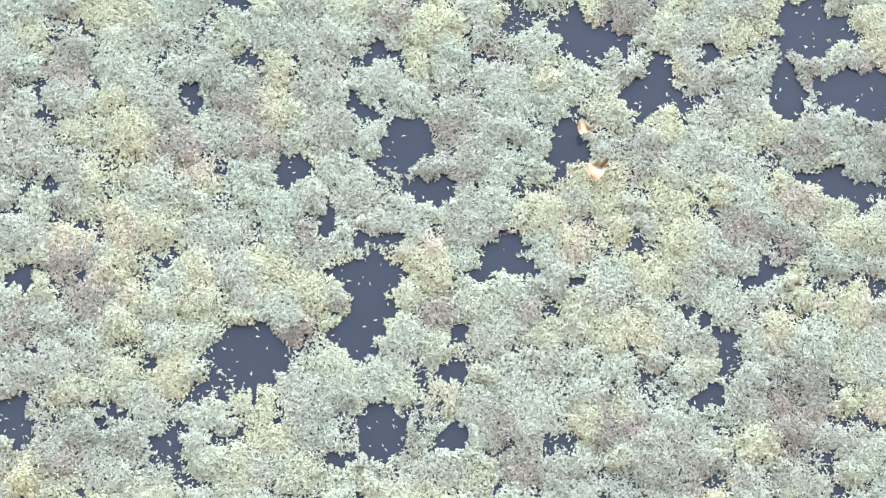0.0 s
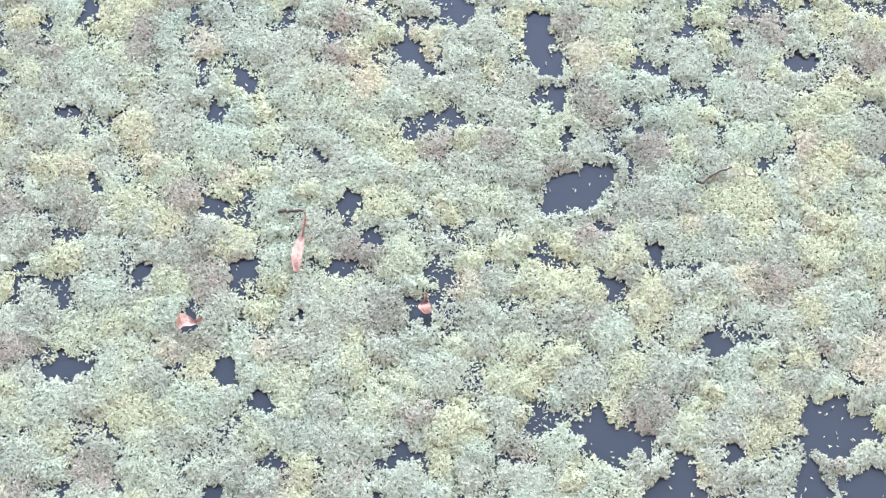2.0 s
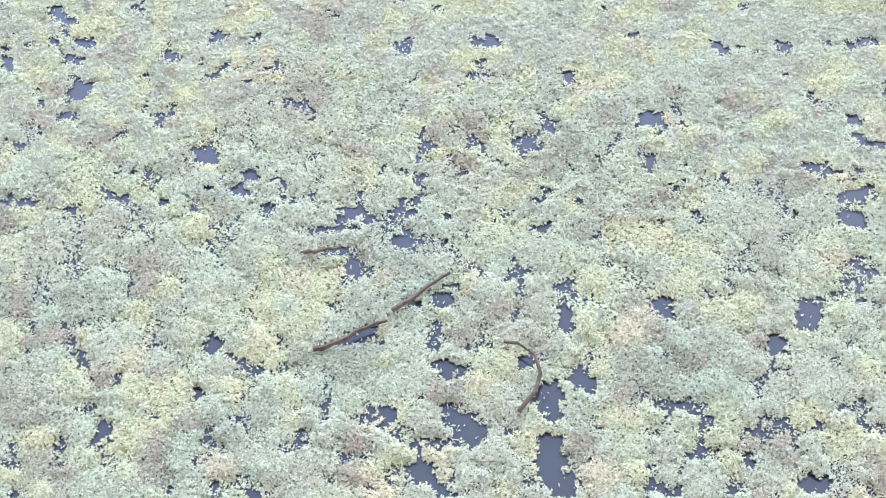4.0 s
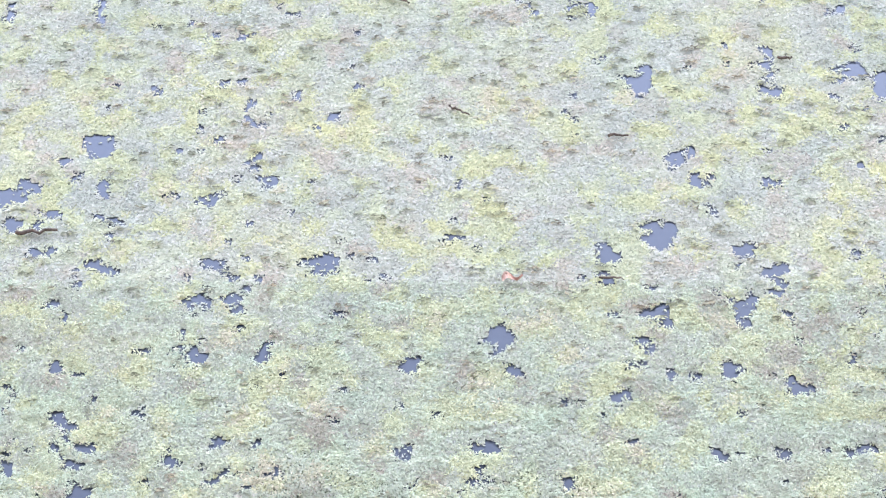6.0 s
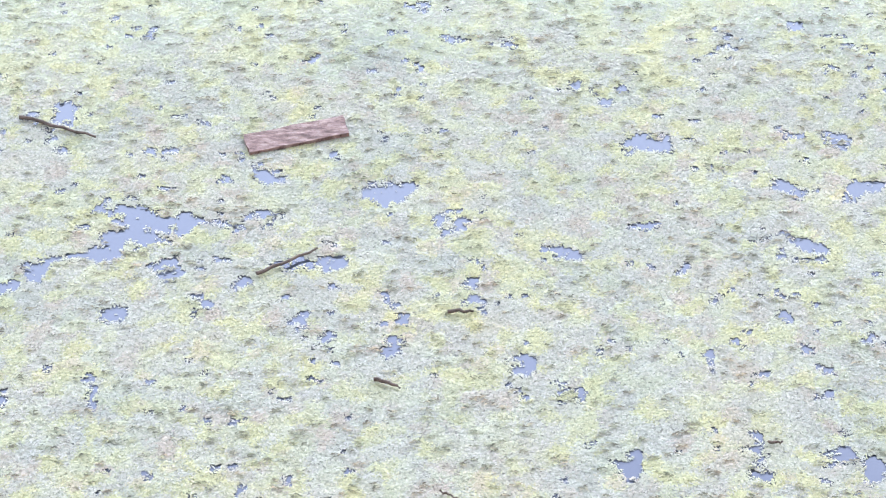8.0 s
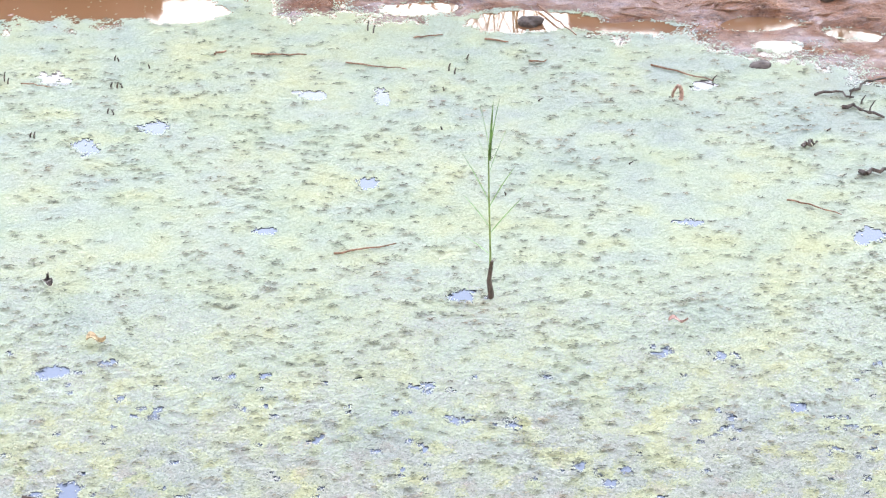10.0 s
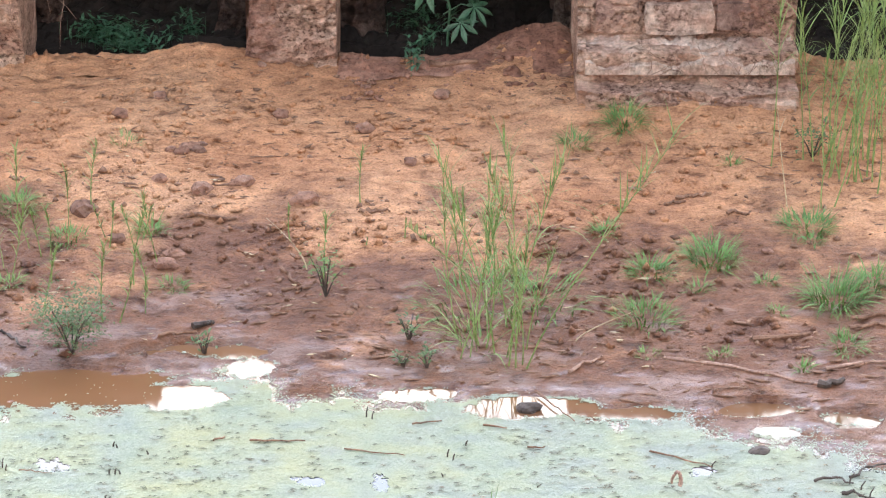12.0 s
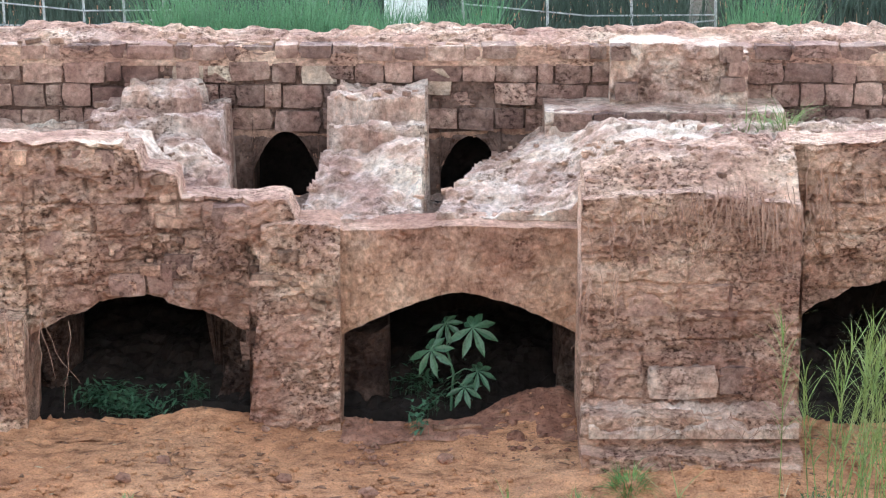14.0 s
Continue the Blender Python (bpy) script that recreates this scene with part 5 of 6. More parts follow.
def blade(bm, base, az, length, width, rise, droop, segs=5):
    """A grass blade: a folded ribbon that rises from base and droops along az."""
    out = Vector((math.cos(az), math.sin(az), 0))
    side = Vector((-out.y, out.x, 0))
    rows = []
    p = Vector(base)
    ang = rise
    for i in range(segs + 1):
        k = i / segs
        w = width * (1 - k) ** 0.7 * min(1.0, 0.45 + k * 2.2) * 0.5
        fold = Vector((0, 0, w * 0.35))
        rows.append([bm.verts.new(p - side * w + fold), bm.verts.new(p), bm.verts.new(p + side * w + fold)])
        p = p + (out * math.cos(ang) + Vector((0, 0, 1)) * math.sin(ang)) * (length / segs)
        ang -= droop / segs
    for a, b in zip(rows, rows[1:]):
        bm.faces.new((a[0], a[1], b[1], b[0]))
        bm.faces.new((a[1], a[2], b[2], b[1]))


def thing(name, x, y, z, label, category, group=""):
    ob = new(name)
    ob.empty_display_size = 0.05
    ob.location = (x, y, z)
    return tagged(ob, label, category, group)


def bm_object(name, bm, mat, x=0, y=0, z=0):
    me = bpy.data.meshes.new(name)
    bm.to_mesh(me)
    bm.free()
    me.materials.append(mat)
    ob = new(name, me)
    ob.location = (x, y, z)
    return ob


def grass_tuft(x, y, radius, height, count, mat="grass", label="green grass tuft on bare red soil", seed=0):
    r = random.Random(seed + int(x * 100) + int(y * 1000))
    bm = bmesh.new()
    for _ in range(int(count * 1.6)):
        a, q = r.uniform(0, 6.283), radius * 0.8 * math.sqrt(r.random())
        bx, by = q * math.cos(a), q * math.sin(a)
        blade(bm, (bx, by, gz(x + bx, y + by) - gz(x, y) - 0.006), a + r.uniform(-0.7, 0.7), height * r.uniform(0.45, 1.15), r.uniform(0.006, 0.012), r.uniform(0.3, 1.4), r.uniform(0.4, 1.7), 4)
    return tagged(bm_object("grass_tuft", bm, M[mat], x, y, gz(x, y)), label, "grass", "grass tufts on the bank")


def reed(x, y, dx, h, leaves=7, dy=0.0, mat="reed", tassel=True, bare=0.35, r0=0.0055, label="tall green reed with narrow drooping leaves", z=None, group="reeds on the bank"):
    """A reed from its foot at x, y; its tip lies dx, dy away and h up."""
    r = random.Random(int(x * 1000) + int(h * 1000))
    z = gz(x, y) - 0.01 if z is None else z
    bend = r.gauss(0, 0.16) * h
    ob = thing("reed", x, y, z, label, "reed", group)
    at = lambda k: Vector((dx * k ** 1.35 + bend * k * (1 - k), dy * k ** 1.35, h * k))
    bm = bmesh.new()
    tube(bm, [at(k / 8) for k in range(9)], r0, r0 * 0.3, 5)
    part("stem", bm, M[mat], ob)
    leaves = round(leaves * 1.6)
    for i in range(leaves):
        k = bare + (0.97 - bare) * (i + r.uniform(0, 0.6)) / leaves
        bm = bmesh.new()
        side = 0 if (i % 2) else math.pi
        blade(bm, at(k), side + r.uniform(-0.8, 0.8), h * r.uniform(0.15, 0.30), r.uniform(0.008, 0.015), r.uniform(1.0, 1.42), r.uniform(0.3, 1.6), 5)
        part("leaf", bm, M[mat], ob)
    if tassel:
        bm = bmesh.new()
        for i in range(18):
            blade(bm, at(0.66 + 0.019 * i), r.uniform(0, 6.28), h * r.uniform(0.08, 0.20), 0.010, r.uniform(1.15, 1.5), r.uniform(0.1, 0.7), 4)
        part("tuft_of_leaves", bm, M[mat], ob)
    return ob


def shrub(x, y, radius, height, leaves, label="small leafy green shrub rooted in red mud", leaf=0.042, mat="shrub"):
    r = random.Random(int(x * 777) + int(y * 99))
    ob = thing("shrub", x, y, gz(x, y) - 0.01, label, "shrub", "shrubs on the bank")
    tips = []
    for i in range(7):
        a = i * 0.9 + r.uniform(-0.3, 0.3)
        e = Vector((radius * math.cos(a) * r.uniform(0.5, 0.95), radius * math.sin(a) * r.uniform(0.5, 0.95), height * r.uniform(0.65, 1.0)))
        bm = bmesh.new()
        mid = e * 0.5 + Vector((0, 0, height * 0.12))
        tube(bm, [(0, 0, 0), mid * 0.5, mid, e], 0.006, 0.002, 5)
        part("branch", bm, M["wood"], ob)
        tips += [e, mid + (e - mid) * 0.6, mid * 0.95]
    bm = bmesh.new()
    for _ in range(leaves):
        c = r.choice(tips) + Vector([r.gauss(0, radius * 0.32) for _ in range(3)])
        c.z = max(c.z, height * 0.15)
        blade(bm, c, r.uniform(0, 6.28), leaf * r.uniform(0.7, 1.4), leaf * 0.55, r.uniform(-0.2, 0.9), r.uniform(0.2, 1.0), 3)
    part("foliage", bm, M[mat], ob)
    return ob


def stick(x0, y0, x1, y1, r=0.012, mat="bark", label="brown dry stick on the mud", z=None, sag=0.0, name="stick", kink=0.02):
    q = random.Random(int(x0 * 991) + int(y1 * 313))
    cx, cy = (x0 + x1) / 2, (y0 + y1) / 2
    z0 = (gz(x0, y0) + r * 0.6, gz(x1, y1) + r * 0.6) if z is None else (z, z)
    bm = bmesh.new()
    pts = []
    for i in range(8):
        k = i / 7
        px, py = x0 + (x1 - x0) * k, y0 + (y1 - y0) * k
        pz = (gz(px, py) + r * 0.5) if z is None else z + sag * math.sin(k * math.pi)
        pts.append((px - cx + q.uniform(-kink, kink) * 0.5, py - cy + q.uniform(-kink, kink), pz - z0[0] + q.uniform(0, r * 0.4)))
    tube(bm, pts, r, r * 0.55, 6)
    return tagged(bm_object(name, bm, M[mat], cx, cy, z0[0]), label, "stick", "sticks lying about")


def stone(x, y, radius, mat="stone", label="weathered brown stone on the soil", flat=0.7, z=None):
    q = random.Random(int(x * 517) + int(y * 733))
    bm = bmesh.new()
    bmesh.ops.create_icosphere(bm, subdivisions=2, radius=radius)
    ph = q.uniform(0, 9)
    for v in bm.verts:
        n = noise.noise(v.co / radius * 0.9 + Vector((ph, 0, 0))) + 0.5 * noise.noise(v.co / radius * 2.1 + Vector((0, ph, 0)))
        v.co *= 1 + 0.55 * n
        v.co.x *= 1.25
        v.co.z *= flat
    return tagged(bm_object("stone", bm, M[mat], x, y, (gz(x, y) if z is None else z) + radius * flat * 0.45), label, "stone", "stones on the bank")


# stones
for x, y, r in ((-2.34, 15.26, 0.075), (-1.73, 14.56, 0.06), (-1.69, 14.71, 0.055), (-1.99, 16.92, 0.05), (-1.59, 15.60, 0.06), (-1.89, 15.74, 0.045), (-2.09, 14.90, 0.05),
                (-0.19, 15.96, 0.045), (-0.51, 16.45, 0.06), (-0.90, 15.41, 0.07), (-1.33, 15.68, 0.06), (-1.30, 17.39, 0.03), (2.09, 14.69, 0.028), (-2.25, 16.66, 0.05), (-1.12, 16.73, 0.05), (0.02, 16.99, 0.05)):
    stone(x, y, r)
for x, y, r in ((-1.72, 16.20, 0.05), (-1.65, 16.13, 0.04), (-1.77, 16.12, 0.04), (-1.63, 16.22, 0.03), (-1.85, 16.16, 0.03)):
    stone(x, y, r, label="pale grey rubble stone in a small pile")
stone(0.517, 12.778, 0.055, "wood", "dark wet stone at the water's edge", 0.6, 0)
stone(1.764, 12.268, 0.045, "wood", "grey stone in the shallow water", 0.4, 0)

# grass tufts
for x, y, r, h, n in ((1.29, 16.46, 0.14, 0.20, 90), (0.94, 16.25, 0.11, 0.14, 50), (2.39, 15.04, 0.20, 0.15, 110), (2.40, 14.84, 0.07, 0.08, 30), (1.73, 14.59, 0.19, 0.20, 130),
                      (1.33, 14.45, 0.14, 0.16, 70), (2.44, 14.07, 0.20, 0.24, 150), (2.69, 14.21, 0.14, 0.16, 70), (1.25, 13.84, 0.22, 0.14, 110), (2.41, 13.44, 0.13, 0.12, 50),
                      (2.04, 14.31, 0.08, 0.09, 30), (1.06, 14.96, 0.09, 0.12, 35), (1.99, 15.97, 0.07, 0.1, 25), (-2.79, 15.31, 0.18, 0.12, 90), (-2.40, 14.87, 0.16, 0.10, 70),
                      (-1.65, 14.29, 0.11, 0.08, 45), (-2.67, 14.26, 0.10, 0.10, 40), (-1.87, 15.00, 0.10, 0.16, 40), (1.61, 14.22, 0.09, 0.09, 30), (2.13, 13.20, 0.05, 0.09, 20)):
    grass_tuft(x, y, r, h, n)
for x, y, r, h, n in ((-2.17, 16.27, 0.13, 0.07, 40), (1.65, 13.35, 0.09, 0.07, 30), (1.23, 13.39, 0.09, 0.06, 30), (2.06, 13.90, 0.07, 0.08, 25)):
    grass_tuft(x, y, r, h, n, "reed", "sparse dull grass tuft on the soil")
grass_tuft(0.24, 14.07, 0.44, 0.26, 80, "grass", "large clump of bright green grass at the reeds")
grass_tuft(0.59, 14.12, 0.40, 0.24, 60, "grass", "large clump of bright green grass at the reeds")
grass_tuft(0.24, 13.53, 0.16, 0.5, 26, "reed", "thin yellowish grass at the foot of the reeds")

# shrubs
shrub(-2.17, 13.42, 0.22, 0.36, 1100, leaf=0.028)
shrub(-0.70, 14.14, 0.12, 0.30, 150, "bright green young shrub beside a stick", 0.028, "grass")
shrub(-0.18, 13.61, 0.07, 0.17, 40)
shrub(-0.07, 13.29, 0.06, 0.12, 30)
shrub(-0.21, 13.30, 0.05, 0.10, 24)
shrub(-1.40, 13.52, 0.06, 0.16, 30)
shrub(2.56, 16.08, 0.14, 0.22, 90)

# reeds: foot, sideways reach of the tip, height
for x, y, dx, h, leaves in ((-2.28, 15.27, 0.06, 0.50, 8), (-2.11, 14.76, 0.04, 0.32, 6), (-1.90, 14.28, 0.10, 0.52, 7), (-1.91, 14.93, 0.06, 0.22, 5), (-2.04, 13.83, 0.04, 0.52, 6), (-2.41, 13.88, 0.09, 0.40, 6),
                            (-2.71, 14.91, 0.02, 0.62, 7), (-1.94, 13.83, 0.10, 0.34, 5), (-2.41, 14.27, 0.05, 0.25, 5), (0.41, 13.29, -0.05, 1.45, 9), (0.45, 13.27, 0.26, 1.32, 9), (0.33, 13.42, -0.34, 1.25, 8),
                            (0.28, 13.49, 0.0, 0.92, 7), (0.24, 13.53, -0.16, 0.95, 7), (0.40, 13.38, 0.12, 0.85, 6), (0.14, 14.52, 0.0, 0.5, 5), (-0.52, 15.38, 0.02, 0.40, 4), (-0.96, 14.89, 0.0, 0.25, 4), (-0.72, 14.26, 0.03, 0.50, 4), (-0.22, 14.91, 0.01, 0.14, 4), (-0.47, 14.82, 0.01, 0.06, 3)):
    reed(x, y, dx, h, leaves)
for k in range(9):
    q = random.Random(700 + k)
    reed(0.36 + q.uniform(-0.26, 0.24), 13.45 + q.uniform(-0.15, 0.35), q.uniform(-0.28, 0.32), q.uniform(0.45, 1.15), 7, r0=0.0045)
for k in range(12):
    q = random.Random(760 + k)
    reed(-2.25 + q.uniform(-0.50, 0.48), 14.25 + q.uniform(-0.45, 0.65), q.uniform(-0.10, 0.14), q.uniform(0.22, 0.55), 6, r0=0.004)
reed(0.51, 13.25, 0.85, 1.50, 8, bare=0.5, label="long reed leaning over with a feathery top")
reed(0.25, 14.23, -0.45, 0.42, 4, label="reed bent low over the soil")
reed(0.81, 13.58, 0.34, 0.20, 0, mat="straw", tassel=False, label="dry straw stalk leaning over the mud")
reed(-0.83, 14.48, -0.25, 0.36, 0, mat="straw", tassel=False, label="dry straw stalk leaning over the mud")
for x, y, dx, h, leaves in ((2.73, 15.64, 0.02, 1.45, 9), (2.79, 15.68, 0.14, 1.55, 9), (2.70, 15.72, 0.22, 1.35, 8), (2.63, 15.77, -0.06, 1.30, 8), (2.55, 15.97, -0.14, 1.10, 8), (2.49, 16.02, -0.08, 1.05, 7),
                            (2.85, 15.70, 0.10, 1.2, 8), (2.61, 15.36, 0.10, 0.8, 6), (2.95, 15.93, 0.3, 1.3, 8), (2.52, 15.32, 0.05, 0.5, 5), (3.07, 16.35, 0.05, 1.3, 8), (3.08, 16.52, -0.1, 1.1, 8)):
    reed(x, y, dx, h, leaves)
for k in range(16):
    q = random.Random(900 + k)
    reed(2.72 + q.uniform(-0.12, 0.34), 15.75 + q.uniform(-0.25, 0.35), q.uniform(-0.15, 0.3), q.uniform(0.7, 1.5), 6, r0=0.006)
reed(2.26, 15.93, -0.01, 1.45, 10, r0=0.005, label="single thin reed stalk before the pier")
reed(2.30, 15.36, -0.10, 0.7, 3, mat="straw", tassel=False, label="thin dry stalk by the pier")

# sticks on the bank
for x0, y0, x1, y1, r in ((-1.65, 15.22, -1.33, 15.21, 0.016), (-0.98, 14.26, -0.81, 14.26, 0.014), (-0.52, 15.27, -0.32, 15.29, 0.014), (1.87, 13.53, 2.21, 13.58, 0.018), (2.49, 13.81, 2.74, 13.83, 0.016),
                          (2.47, 13.69, 2.72, 13.72, 0.014), (-1.69, 13.64, -1.47, 13.72, 0.012), (0.64, 14.85, 0.77, 14.92, 0.014), (1.89, 15.19, 2.04, 15.20, 0.014), (1.58, 15.48, 1.81, 15.50, 0.016),
                          (0.76, 14.71, 0.89, 14.76, 0.016), (-1.26, 14.71, -1.15, 14.73, 0.010), (-1.00, 14.52, -0.88, 14.30, 0.012), (-0.52, 15.26, -0.41, 15.31, 0.01), (1.49, 15.36, 1.63, 15.40, 0.014)):
    stick(x0, y0, x1, y1, r)
stick(1.33, 13.32, 2.19, 13.01, 0.012, "root", "long pale bare stick on the mud")
stick(2.26, 13.19, 2.65, 13.26, 0.011, "root", "long pale bare stick on the mud")
stick(0.76, 13.18, 0.97, 13.35, 0.013, "root", "pale broken stick on the mud")
stick(-1.49, 13.79, -1.36, 13.84, 0.022, "wood", "short dark piece of wood in the mud")
stick(-2.63, 13.68, -2.45, 13.46, 0.012, "wood", "dark root sticking out of the mud")
stick(2.20, 13.01, 2.35, 13.03, 0.025, "wood", "dark broken stump of a stick")

# ---- broken masonry set in the faces and lying on the tops ----
def chips(name, spots, size, flatness, mat, label, seed):
    """Angular stones, joined: boxes with worn, uneven corners at the given places (n x 3), turned a little."""
    q = np.random.default_rng(seed)
    n = len(spots)
    w = size * np.clip(q.lognormal(0, 0.45, n), 0.4, 1.7)
    dims = np.stack([w * q.uniform(0.7, 1.5, n), w * q.uniform(0.7, 1.1, n), w * flatness * q.uniform(0.6, 1.3, n)], 1) * 0.5
    turn = q.normal(0, 0.35, n)
    roll = q.normal(0, 0.12, n)
    p = np.empty((n, 8, 3))
    for k in range(8):
        sx, sy, sz = (-1, 1)[k & 1], (-1, 1)[k >> 1 & 1], (-1, 1)[k >> 2 & 1]
        a = dims * np.array([sx, sy, sz]) * q.uniform(0.72, 1.08, (n, 3))
        x, z = a[:, 0] * np.cos(roll) - a[:, 2] * np.sin(roll), a[:, 0] * np.sin(roll) + a[:, 2] * np.cos(roll)
        p[:, k, 0], p[:, k, 1], p[:, k, 2] = x * np.cos(turn) - a[:, 1] * np.sin(turn), x * np.sin(turn) + a[:, 1] * np.cos(turn), z
    p += spots[:, None, :]
    b = np.arange(n)[:, None] * 8
    quads = np.concatenate([b + t for t in ([0, 2, 3, 1], [4, 5, 7, 6], [0, 1, 5, 4], [2, 6, 7, 3], [0, 4, 6, 2], [1, 3, 7, 5])], 1).reshape(-1, 4)
    return tagged(crisp(fast_mesh(name, site(p.reshape(-1, 3)), quads, M[mat])), label, "rubble", kind="stuff")


q = np.random.default_rng(501)


def face_spots(n, x0, x1, z0, z1, front, keep, course=0.155):
    x, z = q.uniform(x0, x1, n), z0 + course * (q.integers(0, max(int((z1 - z0) / course), 1), n) + 0.5) + q.normal(0, 0.022, n)
    ok = np.array([keep(a, b) for a, b in zip(x, z)]) & (fnoise(x * 1.7, z * 1.7, 502, 2) > -0.15)
    x, z = x[ok], z[ok]
    return np.stack([x, front(x, z) + q.uniform(0.035, 0.075, len(x)), z], 1)


chips("wall_rubble", face_spots(430, -4.2, -1.06, 0.8, 2.68, lambda x, z: 17.02 + 0 * x, lambda a, b: b < left_top(a) - 0.05 and b > vault_low(a) + 0.06), 0.075, 0.75, "chip", "broken laterite stones set in the wall face", 511)
chips("pier_rubble", face_spots(110, 1.0, 2.40, 1.40, 2.42, lambda x, z: pier_front(x, z) + 0.02, lambda a, b: True), 0.05, 0.7, "chip", "broken laterite stones set in the pier", 512)
chips("pilaster_rubble", face_spots(110, -1.28, -0.76, 0.9, 2.1, lambda x, z: pilaster_front(x, z) + 0.02, lambda a, b: True), 0.08, 0.5, "chip", "bleached stones set in the pilaster", 513)
chips("wall_rubble", face_spots(130, 2.5, 4.2, 1.6, 2.62, lambda x, z: 17.02 + 0 * x, lambda a, b: b > vault_low(a) + 0.06), 0.08, 0.75, "chip", "broken laterite stones set in the wall face", 514)
chips("wall_rubble", face_spots(230, -3.6, 3.6, 2.20, 3.02, lambda x, z: 19.37 + 0 * x, lambda a, b: True, 0.09), 0.06, 0.6, "chip", "small packing stones between the squared blocks", 515)
chips("buttress_rubble", face_spots(60, 1.34, 2.34, 2.5, 3.0, lambda x, z: 19.14 + 0 * x, lambda a, b: True), 0.12, 0.7, "chip", "stones in the crumbled raised block", 516)
tx, ty = q.uniform(-4.2, 4.2, 480), q.uniform(17.25, 19.25, 480)
tz = terrace_top(tx, ty)
ok = (tz > 1.9) & (fnoise(tx * 1.3, ty * 1.3, 503, 2) > -0.25)
chips("terrace_rubble", np.stack([tx, ty, tz], 1)[ok], 0.040, 0.5, "chip", "bleached broken stones on top of the ruin", 517)
tx, ty = q.uniform(1.0, 2.4, 60), q.uniform(16.56, 17.25, 60)
chips("pier_rubble", np.stack([tx, ty, 2.39 + 0.29 * ease(ty, 16.50, 16.92)], 1), 0.035, 0.6, "chip", "broken stones on top of the pier", 518)
tx = q.uniform(-4.2, 4.2, 520)
ty = q.uniform(19.36, 19.8, 520)
chips("coping_rubble", np.stack([tx, ty, 2.930 + 0.05 * fnoise(tx * 1.6, ty * 2, 91, 3)], 1), 0.045, 0.6, "chip", "broken stones along the top of the upper wall", 519)

# ---- loose clods, hanging roots and growth in the vaults ----
def clods(count, x0, x1, y0, y1, small, large, mat, seed, name="clods", long=1.25, high=1.0):
    """Many little lumps of earth, joined: each a squashed, skewed octahedron."""
    r = np.random.default_rng(seed)
    x, y = r.uniform(x0, x1, count), r.uniform(y0, y1, count)
    keep = r.random(count) < np.clip(0.25 + 1.4 * fnoise(x * 1.1, y * 1.4, seed, 3), 0.04, 1)
    x, y = x[keep], y[keep]
    keep = ground_height(x, y) > 0.01
    x, y = x[keep], y[keep]
    n = len(x)
    size = small + (large - small) * r.random(n) ** 3
    z = ground_height(x, y) + size * 0.2
    p = np.empty((n, 6, 3))
    axes = np.array([[1, 0, 0], [0, 1, 0], [-1, 0, 0], [0, -1, 0], [0, 0, 0.75], [0, 0, -0.75]], float)
    turn = r.uniform(0, 6.28, n) if long < 2 else r.normal(0, 0.5, n)
    c, s = np.cos(turn), np.sin(turn)
    for k in range(6):
        a = axes[k] * size[:, None] * r.uniform(0.6, 1.3, (n, 1)) + r.normal(0, 0.16, (n, 3)) * size[:, None]
        a[:, 0] *= long
        a[:, 2] *= high
        p[:, k, 0], p[:, k, 1], p[:, k, 2] = x + a[:, 0] * c - a[:, 1] * s, y + a[:, 0] * s + a[:, 1] * c, z + a[:, 2]
    base = np.arange(n)[:, None] * 6
    tri = np.concatenate([base + t for t in ([0, 1, 4], [1, 2, 4], [2, 3, 4], [3, 0, 4], [1, 0, 5], [2, 1, 5], [3, 2, 5], [0, 3, 5])], 1).reshape(-1, 3)
    return fast_mesh(name, p.reshape(-1, 3), tri, mat)


tagged(clods(9000, -3.7, 3.7, 13.3, 17.9, 0.006, 0.042, M["soil"], 201), "small clods of red earth scattered over the bank", "clods", kind="stuff")
tagged(clods(3200, -3.7, 3.7, 13.2, 17.8, 0.005, 0.030, M["bark"], 202), "dark crumbs and bits of dead wood on the soil", "clods", kind="stuff")
tagged(clods(3600, -0.7, 1.1, 16.95, 17.9, 0.006, 0.038, M["mouth_shade_soil"], 203), "rubble of earth in the mouth of a vault", "clods", kind="stuff")

tagged(clods(8500, -3.7, 3.7, 12.7, 17.8, 0.004, 0.020, M["bark"], 204, "litter", 4.0, 0.5), "thin dark twigs and dead stems strewn over the mud", "litter", kind="stuff")
tagged(clods(900, -3.7, 3.7, 13.1, 17.8, 0.004, 0.014, M["straw"], 205, "litter", 3.5, 0.5), "pale dry stems and leaf bits strewn over the mud", "litter", kind="stuff")


def hanging_roots(parent, spots, seed):
    """Dry roots that hang down over a wall face; spots are x, z, count, length, y."""
    r = random.Random(seed)
    for x, z, count, length, y in spots:
        for _ in range(count):
            px, py, pz = x + r.gauss(0, 0.13), y - r.uniform(0.0, 0.05), z + r.uniform(-0.1, 0.1)
            drift = r.gauss(0, 0.16)
            pts = []
            ln = length * r.uniform(0.4, 1.1)
            for i in range(7):
                k = i / 6
                pts.append(site((px + drift * k ** 1.6 + r.uniform(-0.016, 0.016), py - 0.03 * math.sin(k * 3), pz - ln * k)))
            bm = bmesh.new()
            tube(bm, [tuple(p) for p in pts], r.uniform(0.0024, 0.0052), 0.0012, 4)
            part("root", bm, M["root"], parent)


